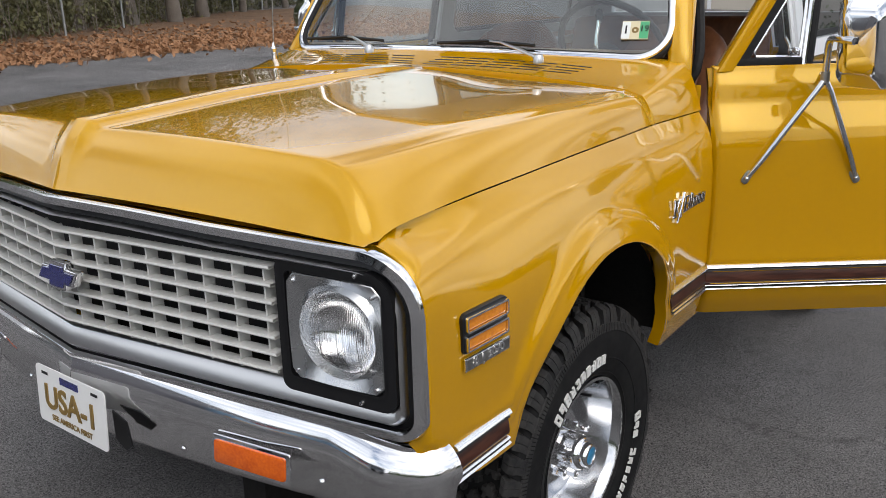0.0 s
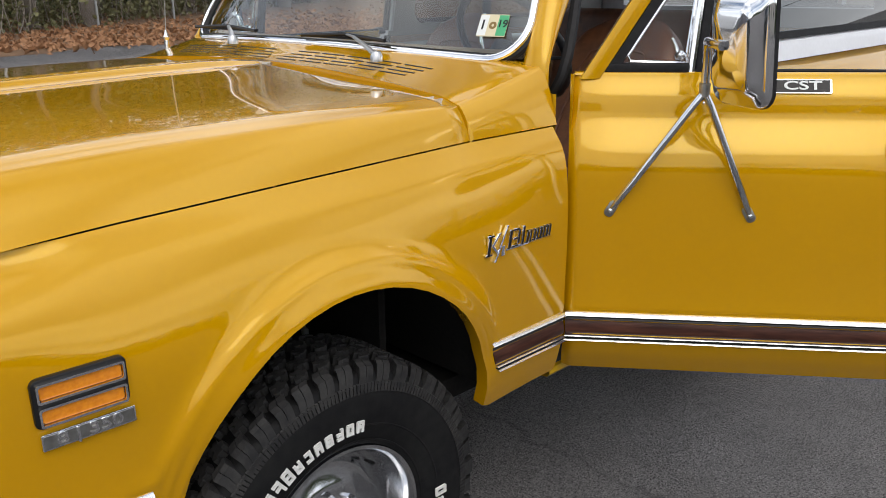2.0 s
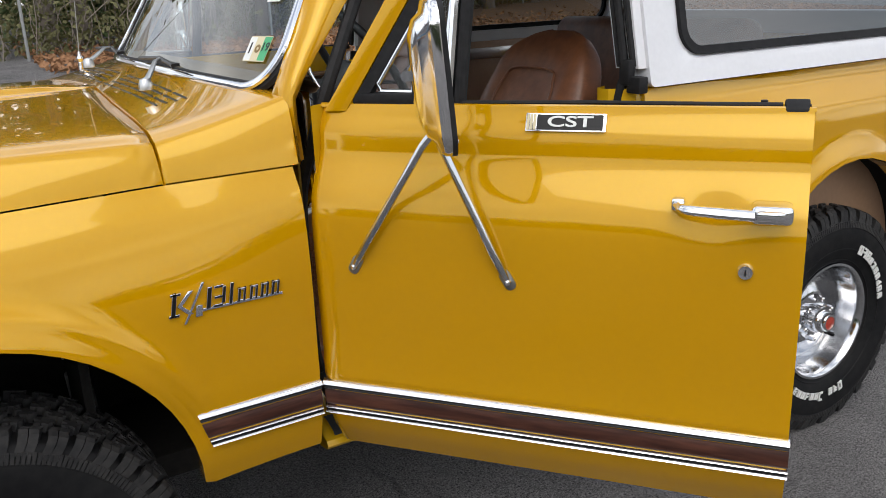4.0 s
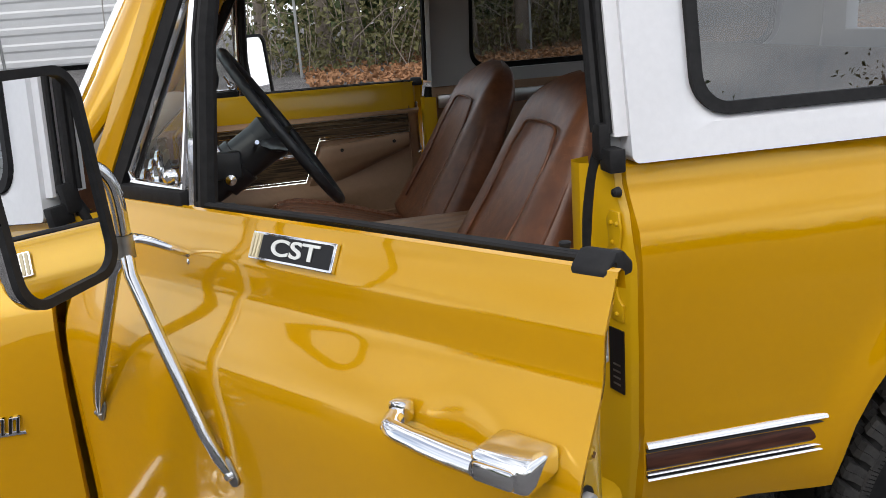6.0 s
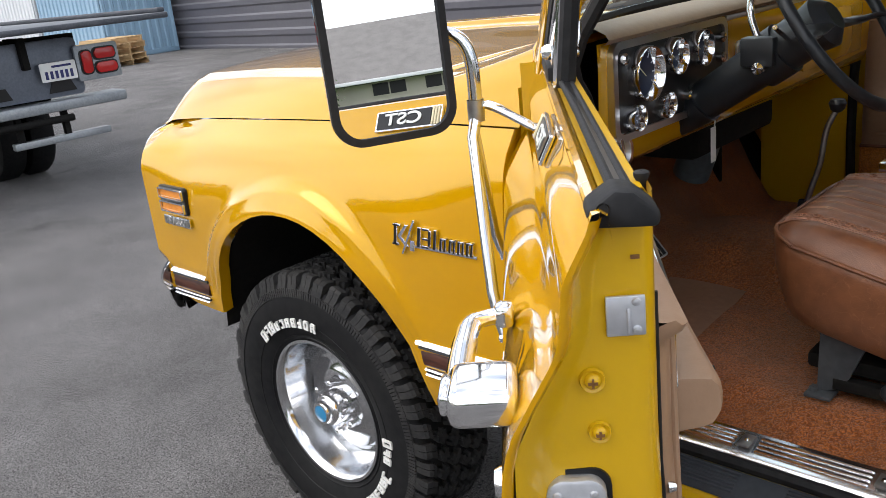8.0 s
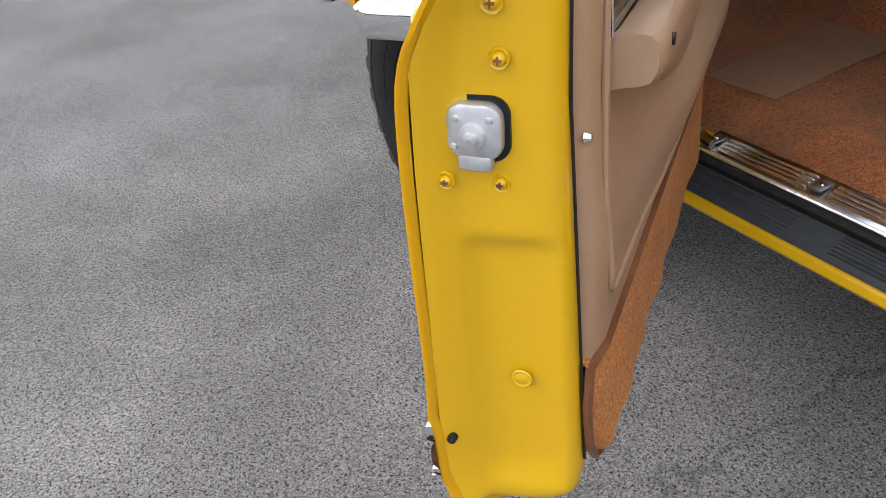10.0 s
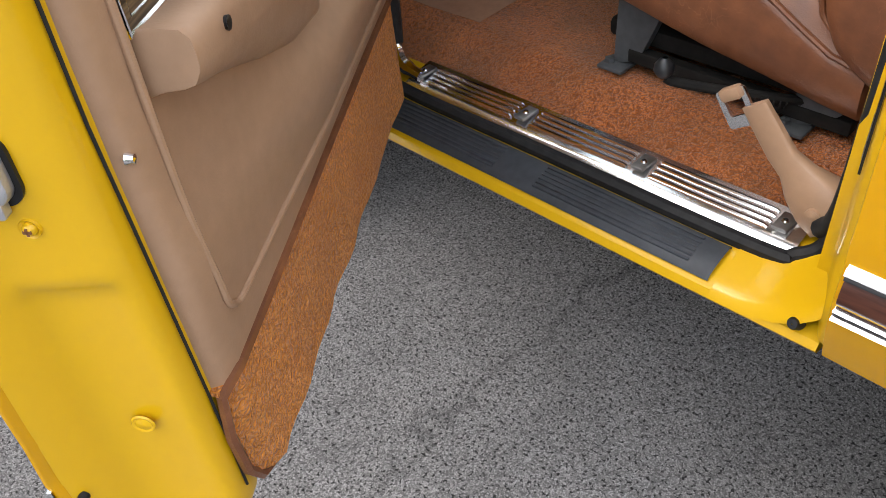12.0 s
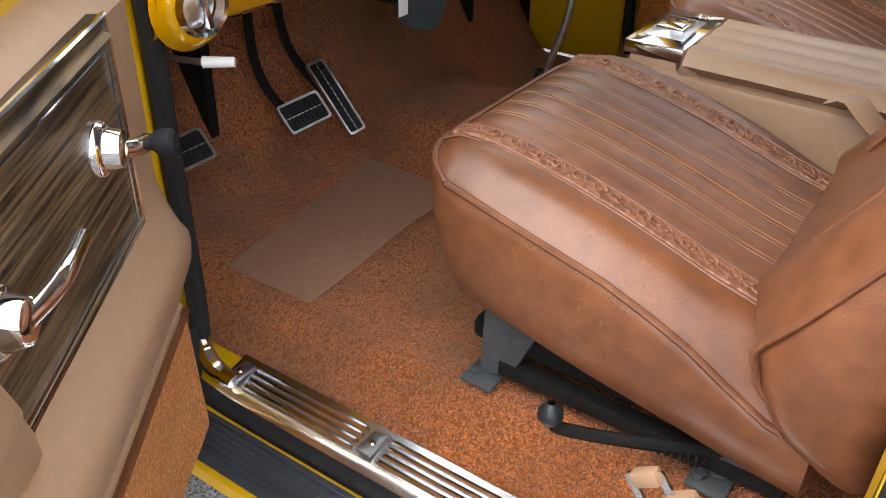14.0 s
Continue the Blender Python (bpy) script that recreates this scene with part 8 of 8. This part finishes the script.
        # embossed scrolls along the band
        for k in range(15):
            xk = 1.15 + k * 0.030
            sc = [(xk + 0.010 * math.cos(a * 1.0) * (1 - a / 9), yc + sg * hw * 0.625 + (0.012 if k % 2 else -0.012) * math.sin(a) * (1 - a / 9) * (1 if k % 2 else -1)) for a in np.linspace(0, 7.5, 16)]
            part("tooling", tube([(a, b, top_z(a, 0.62) + 0.0048) for a, b in sc], 0.0019, 5), TOOLED, s)
    for k in range(5):
        v = 0.49 * (-2 + k) / 3
        for d in (-0.016, 0.016):
            part("stitching", tube([(x, yc + (v + d) * hw, top_z(x, v) - 0.0008) for x in np.linspace(1.125, 1.62, 12)], 0.0008, 4), STITCH, s)
    # backrest, leaning back
    base, lean = Vector((1.628, yc, 0.835)), Vector((0.44, 0, 0.898)).normalized()
    nrm = Vector((-lean.z, 0, lean.x))
    WH, WW = [-0.06, -0.03, 0.05, 0.2, 0.45, 0.54, 0.59, 0.63, 0.648, 0.655], [0.280, 0.306, 0.314, 0.300, 0.256, 0.226, 0.190, 0.138, 0.09, 0.05]
    DH, DD = [-0.06, -0.03, 0.0, 0.05, 0.10, 0.3, 0.55, 0.62, 0.655], [0.066, 0.100, 0.112, 0.113, 0.104, 0.080, 0.062, 0.042, 0.012]
    hs = [-0.06, -0.05, -0.035, -0.015, 0.0, 0.02, 0.05, 0.10, 0.16, 0.23, 0.30, 0.37, 0.43, 0.48, 0.52, 0.555, 0.585, 0.61, 0.63, 0.643, 0.651, 0.655]
    prof = []
    n = 72
    for h in hs:
        wv, d = table(h, WH, WW), table(h, DH, DD)
        row = []
        for k in range(n):
            a = 2 * math.pi * k / n
            c, sn = math.cos(a), math.sin(a)
            vx = math.copysign(abs(c) ** 0.45, c)
            vd = math.copysign(abs(sn) ** 0.5, sn)
            dd = d * (vd if sn > 0 else vd * 0.8)
            if sn > 0:
                u = vx * wv / 0.26
                lim = 0.56 * math.sqrt(max(0.0, 1 - (max(0, h - 0.40) / 0.13) ** 2)) if h < 0.53 else 0
                if abs(u) < lim and h > 0.08:
                    dd += (0.006 * abs(math.sin(u / 0.56 * math.pi * 3.5)) ** 0.6 - 0.012)
                else:
                    dd += 0.010 * math.exp(-((abs(u) - 0.74) / 0.15) ** 2)
            row.append(base + lean * h + nrm * dd + Vector((0.6 * max(0.0, 0.05 - h), vx * wv, 0)))
        prof.append(row)
    bm = grid(prof, close_v=True)
    bm.verts.ensure_lookup_table()
    bm.faces.new(bm.verts[:n])
    bm.faces.new(bm.verts[-n:])
    bk = part("backrest", bm, VINYL, s, "pleated saddle-brown vinyl backrest", angle=65)
    for sg in (-1, 1):
        edge = [base + lean * h + nrm * (table(h, DH, DD) * table(h, [-0.06, -0.035, 0.0, 0.04, 0.655], [-0.3, 0.3, 0.72, 0.75, 0.5])) + Vector((0.6 * max(0.0, 0.05 - h), sg * (table(h, WH, WW) * 0.945 + 0.001), 0)) for h in hs[2:]]
        part("piping", tube(edge, 0.0046, 8, 50), VINYL, bk)
    loop = []
    for sx, hh in ((-1, (0.10, 0.2, 0.3, 0.40, 0.46, 0.50)), (1, (0.50, 0.46, 0.40, 0.3, 0.2, 0.10))):
        for h in hh:
            lim = 0.56 * math.sqrt(max(0.02, 1 - (max(0, h - 0.40) / 0.13) ** 2))
            loop.append(base + lean * h + nrm * (table(h, DH, DD) * (1 - lim ** 4 * 0.25) + 0.003) + Vector((0, sx * lim * 0.26, 0)))
    part("insert_piping", tube(loop, 0.0042, 8, 60), VINYL, bk)
    for x in (1.225, 1.56):
        for sg in (-1, 1):
            part("foot", joined(plate([(x - 0.012, 0.785 - (x - 1.2) * 0.18), (x + 0.075, 0.77 - (x - 1.2) * 0.18), (x + 0.035, 0.665), (x - 0.014, 0.648)], 0.02), box(x - 0.030, x + 0.022, -0.030, 0.020, 0.646, 0.653, 0.002), moved(lathe([(0.652, 0.010), (0.660, 0.009), (0.661, 0.001)], 6, "z"), pose(x - 0.018, -0.008, 0))), SEATIRON, s, m=pose(0, yc + sg * 0.222, 0))
    for sg in (-1, 1):
        part("seat_rail", box(1.24, 1.64, yc + sg * 0.212 - 0.012, yc + sg * 0.212 + 0.012, 0.660, 0.685, 0.003), DARKMETAL, s)
    return s


SEATIRON = mat("grey_painted_iron", (0.035, 0.04, 0.045), 0.5, color2=(0.06, 0.065, 0.07), big=12)
STITCH = mat("tan_thread", (0.30, 0.17, 0.10), 0.9)
TOOLED = mat("tooled_vinyl", (0.165, 0.060, 0.028), 0.42, rough2=0.55, color2=(0.26, 0.11, 0.058), big=60, small=150, bump=(95, 0.8, 0.005), cells=True)
drv = seat(-0.400, "saddle-brown vinyl bucket seat with tooled bands, behind the wheel")
pas = seat(0.420, "saddle-brown vinyl bucket seat with tooled bands, beside the console")

ad = part("seat_lever", tube([(1.376, -0.722, 0.718), (1.39, -0.715, 0.712), (1.44, -0.69, 0.706), (1.52, -0.64, 0.695), (1.58, -0.60, 0.69)], 0.0085, 8, 16), DARKMETAL, drv, "black seat adjuster lever")
part("lever_knob", moved(lathe([(-0.017, 0.001), (-0.014, 0.010), (-0.004, 0.0165), (0.006, 0.0155), (0.014, 0.009), (0.018, 0.005)], 20, "z"), pose(1.372, -0.724, 0.735)), COLUMN, ad)
part("spring", tube([(1.46 + 0.0018 * k, -0.665 + 0.006 * math.cos(k * 1.2) + 0.0003 * k, 0.694 + 0.006 * math.sin(k * 1.2)) for k in range(50)], 0.0012, 5), DARKMETAL, ad)

# seat belt with its stiff tan sleeve and bright buckle, beside the driver's seat
rows = []
for p, wd, th in (((1.700, -0.775, 0.610), 0.036, 0.020), ((1.685, -0.775, 0.632), 0.046, 0.024), ((1.660, -0.775, 0.660), 0.044, 0.022), ((1.632, -0.776, 0.680), 0.028, 0.012), ((1.605, -0.777, 0.698), 0.023, 0.009), ((1.572, -0.778, 0.738), 0.022, 0.008), ((1.552, -0.778, 0.762), 0.021, 0.007)):
    rows.append([Vector(p) + Vector((a * wd * 0.75, th * b, a * wd * 0.55)) for a, b in ((-1, -0.6), (-0.8, -1), (0.8, -1), (1, -0.6), (1, 0.6), (0.8, 1), (-0.8, 1), (-1, 0.6))])
bm = grid(rows, close_v=True)
bm.verts.ensure_lookup_table()
bm.faces.new(bm.verts[:8])
bm.faces.new(bm.verts[-8:])
belt = tagged(part("seat_belt", bm, TAN, None, angle=50), "tan seat belt sleeve with a bright metal buckle", "seat belt")
part("buckle", moved(ring(rrect(-0.024, 0.024, -0.030, 0.030, 0.006), rrect(-0.015, 0.015, -0.012, 0.020, 0.004), 0.005), pose(1.528, -0.782, 0.748, 0, -35, 0)), CHROME, belt)
part("buckle_tongue", moved(box(-0.017, 0.017, -0.010, 0.008, 0.014, 0.034, 0.005), pose(1.530, -0.780, 0.748, 0, -35, 0)), TAN, belt)
part("anchor_bolt", moved(lathe([(0.0, 0.014), (0.012, 0.011), (0.015, 0.001)], 14), pose(1.675, -0.79, 0.635, 180, 0, 0)), TAN, belt)
lap = part("lap_belt", tube([(1.50, -0.15, 0.985), (1.53, -0.16, 1.00), (1.56, -0.18, 0.985), (1.60, -0.17, 0.95)], 0.020, 8, 10, 0.12), TAN, belt, "tan lap belt lying between seat and console")

# ---- console, shifter, pedals ----
con = part("console", box(1.20, 1.78, -0.115, 0.135, 0.66, 0.955, 0.012), TAN, suv, "tan centre console with a padded lid")
rows = []
for x in (1.255, 1.26, 1.30, 1.5, 1.70, 1.77, 1.775):
    row = []
    for k in range(25):
        v = -1 + 2 * k / 24
        e = 0.018 * sstep(0.85, 1.0, abs(v)) + (0.016 if x in (1.255, 1.775) else 0)
        row.append((x, 0.01 + 0.122 * v, 0.990 - e + 0.004 * abs(math.sin(v * math.pi * 2)) ** 0.6))
    rows.append(row)
part("lid", thick(grid(rows), 0.03), TAN, con, "padded tan console lid")
lt = part("latch_plate", box(1.150, 1.255, -0.100, 0.120, 0.968, 0.992, 0.004), CHROME, con, "chrome console front with a latch")
part("recess", box(1.165, 1.235, -0.055, 0.070, 0.985, 0.9935, 0.002), BRUSH, lt)
part("latch", box(1.175, 1.225, -0.025, 0.040, 0.992, 1.002, 0.003), CHROME, lt)
part("console_front", box(1.160, 1.25, -0.10, 0.12, 0.70, 0.970, 0.01), TAN, con)
sh_ = part("shift_lever", tube([(0.925, 0.06, 0.74), (0.93, 0.062, 0.83), (0.955, 0.075, 0.93), (0.965, 0.085, 1.02), (0.985, 0.095, 1.075)], 0.0075, 10, 20), STEEL, suv, "transfer case lever with a black knob")
part("knob", moved(lathe([(0.0, 0.008), (0.008, 0.018), (0.024, 0.022), (0.034, 0.017), (0.037, 0.001)], 20, "z"), pose(0.987, 0.096, 1.068)), COLUMN, sh_)
part("boot", moved(lathe([(0.0, 0.075), (0.012, 0.07), (0.014, 0.055), (0.028, 0.052), (0.03, 0.04), (0.045, 0.035), (0.05, 0.022), (0.075, 0.014), (0.10, 0.010)], 24, "z"), pose(0.92, 0.055, 0.735)), RUBBER, sh_)


def pedal(name, c, w, h, arm, tilt=48, turn=0):
    p = part(name, box(-w / 2, w / 2, -h / 2, h / 2, -0.006, 0.006, 0.004), RUBBER, suv, "black rubber pedal with a bright frame", m=pose(*c, 0, tilt, turn) @ pose(0, 0, 0, 0, 0, 90))
    part("bright_frame", ring(rrect(-w / 2 - 0.002, w / 2 + 0.002, -h / 2 - 0.002, h / 2 + 0.002, 0.008), rrect(-w / 2 + 0.0025, w / 2 - 0.0025, -h / 2 + 0.0025, h / 2 - 0.0025, 0.006), 0.008, "z", 0.0), STEEL, p)
    part("bright_line", box(-w / 2, w / 2, -0.001, 0.001, 0.006, 0.0085) if w > h else box(-0.001, 0.001, -h / 2, h / 2, 0.006, 0.0085), STEEL, p)
    n_ = max(3, int((w if w > h else h) / 0.012))
    for k in range(n_):
        t = (k + 0.5) / n_ - 0.5
        part("rib", box(t * w - 0.002, t * w + 0.002, -h / 2 + 0.008, h / 2 - 0.008, 0.006, 0.0085) if w > h else box(-w / 2 + 0.006, w / 2 - 0.006, t * h - 0.002, t * h + 0.002, 0.006, 0.0085), RUBBER, p)
    part(name + "_arm", tube([c, *arm], 0.012, 8, 16, 0.6), DARKMETAL, suv)
    return p


pedal("brake_pedal", (0.620, -0.335, 0.792), 0.108, 0.056, [(0.58, -0.35, 0.80), (0.53, -0.36, 0.88), (0.52, -0.36, 1.05)])
pedal("accelerator_pedal", (0.578, -0.194, 0.766), 0.046, 0.165, [(0.55, -0.20, 0.78), (0.47, -0.21, 0.86), (0.45, -0.22, 1.0)])
pedal("parking_brake_pedal", (0.595, -0.600, 0.806), 0.092, 0.056, [(0.56, -0.60, 0.83), (0.50, -0.66, 0.92), (0.50, -0.70, 1.05)])
part("dimmer_switch", lathe([(0.0, 0.02), (0.03, 0.018), (0.04, 0.010), (0.05, 0.008), (0.051, 0.001)], 14, "z"), DARKMETAL, suv, m=pose(0.50, -0.70, 0.78))

# ---- rear of the cabin ----
rb = tagged(part("rear_bench", box(2.18, 2.62, -0.55, 0.55, 0.70, 1.0, 0.05, 3), VINYL, None), "brown vinyl rear bench seat", "seat")
part("backrest", moved(box(-0.07, 0.07, -0.55, 0.55, 0, 0.50, 0.06, 4), pose(2.58, 0, 0.94, 0, 14, 0)), VINYL, rb)
for s in (-1, 1):
    part("rear_trim", box(1.76, 3.4, s * 0.86 - 0.012, s * 0.86 + 0.012, 0.62, 1.32, 0.004), TAN, suv)
    part("rear_trim_strip", box(1.78, 3.38, s * 0.842 - 0.006, s * 0.842 + 0.006, 1.24, 1.29, 0.003), BRUSH, suv)
part("headlining", thick(grid([[(x, y, 1.80 + 0.05 * (1 - (y / 0.80) ** 2)) for y in np.linspace(-0.80, 0.80, 9)] for x in (1.03, 2.0, 3.4)]), 0.01), HEADLINER, suv)


# ---- behind the camera and at the tail: what mirrors and paint reflect ----
h1 = house("house", 40.0, -20.0, 10.0, 18.2, 2.35, 2.4, BEIGEWALL, 0, "low beige house with a grey shingle roof")
for u0, u1 in ((-18.0, -16.5), (-15.8, -14.3), (-11.0, -9.6)):
    house_window(h1, u0, u1, 1.35, 1.95, pose(-5.0, 0, 0, 0, 0, -90))
part("foundation", box(-5.04, -4.99, 0, 18.2, -0.1, 0.8), SHINGLE, h1)
part("gutter", box(-5.72, -5.56, -0.5, 18.7, 1.96, 2.10, 0.02), WHITETOP, h1)
h2 = house("house", 37.0, 6.2, 13.0, 14.0, 3.9, 1.0, BEIGEWALL, -90, "tall beige building with a pale gable")
part("downpipe", box(-6.3, -6.15, -0.12, -0.02, 0, 3.9), WHITETOP, h2)
part("service_box", box(-3.2, -2.0, -0.4, -0.01, 0.2, 1.1, 0.02), SHINGLE, h2)
h3 = house("house", -6.0, -26.0, 14.0, 9.0, 3.2, 2.6, BEIGEWALL, 180, "beige house across the lot")
for u0, u1 in ((-4.0, -2.6), (1.0, 2.4)):
    house_window(h3, u0, u1, 1.2, 2.1, pose(0, -0.01, 0))
part("chimney_vent", box(-2.9, -2.3, 11.7, 12.3, 3.35, 3.7, 0.02), WHITETOP, h1)
for k in range(9):
    t_ = tree(-24 + k * 6.5 + tq.uniform(-1.5, 1.5), -33 + tq.uniform(-3, 3), tq.uniform(8, 12), 0.22, 3.2, GREENLEAF, 90 + k, 0.6)
    t_["label"] = "tall leafy tree at the far side of the lot"
    t_["group"] = "trees across the lot"


# unseen leaf belt, added to give the paint a dark lower band to reflect
HEDGE = [(-38.0, -4.0), (-40.0, -24.0), (-30.0, -36.0), (48.0, -36.0)]


def reflected_hedge(r):
    k = r.choices((0, 1, 2), (20, 15.6, 78))[0]
    a, b, q = HEDGE[k], HEDGE[k + 1], r.random()
    x, y = lerp(a[0], b[0], q), lerp(a[1], b[1], q)
    rise = 2.3 + 0.9 * noise.noise(Vector((x * 0.11, y * 0.11, 5)))
    return Vector((x + r.uniform(-2, 2), y + r.uniform(-2, 2), min(abs(r.gauss(0, 1)), 2.0) * rise))


tagged(part("reflected_hedge", leaves(24000, reflected_hedge, 0.75, rng), GREENLEAF, smooth=False), "unseen dark green hedge across the lot, added for the paint to reflect", "woods", kind="stuff")
tree(58, 5, 10, 0.2, 3.0, GREENLEAF, 120, 0.8)["label"] = "leafy tree beside the beige house"
bush = tagged(new("shrub"), "round green shrub by the house", "shrub")
bush.location = (32.5, -7.9, 0)
bq = random.Random(8)
part("foliage", leaves(1200, lambda r: Vector((r.gauss(0, 0.5), r.gauss(0, 0.5), 0.15 + abs(r.gauss(1.3, 0.6)))), 0.16, bq), GREENLEAF, bush, smooth=False)
part("stem", tube([(0, 0, 0), (0.05, 0, 0.4), (0.0, 0.1, 0.9)], [0.05, 0.03, 0.02], 7), BARK, bush)
tagged(part("lawn", grid([[(x, y, 0.02 + 0.02 * noise.noise(Vector((x, y, 0)))) for y in np.linspace(-18, 16, 9)] for x in np.linspace(25.5, 34.9, 5)]), GRASS), "strip of lawn before the house", "lawn", kind="structure")
for k, z in enumerate((5.6, 6.2)):
    wr_ = tagged(new("overhead_wire"), "black overhead utility wire", "wire", "overhead wires")
    wr_.location = (30.0, 0, z)
    part("cable", tube([(0, y, -0.5 + 0.5 * (y / 30) ** 2) for y in np.linspace(-30, 30, 25)], 0.014, 5), BLACK, wr_)
for y in (-30, 30):
    pole = tagged(part("utility_pole", tube([(0, 0, -0.2), (0, 0, 8.2)], [0.16, 0.12], 10), BARK), "weathered wooden utility pole", "pole", "utility poles")
    pole.location = (30.0, y, 0)
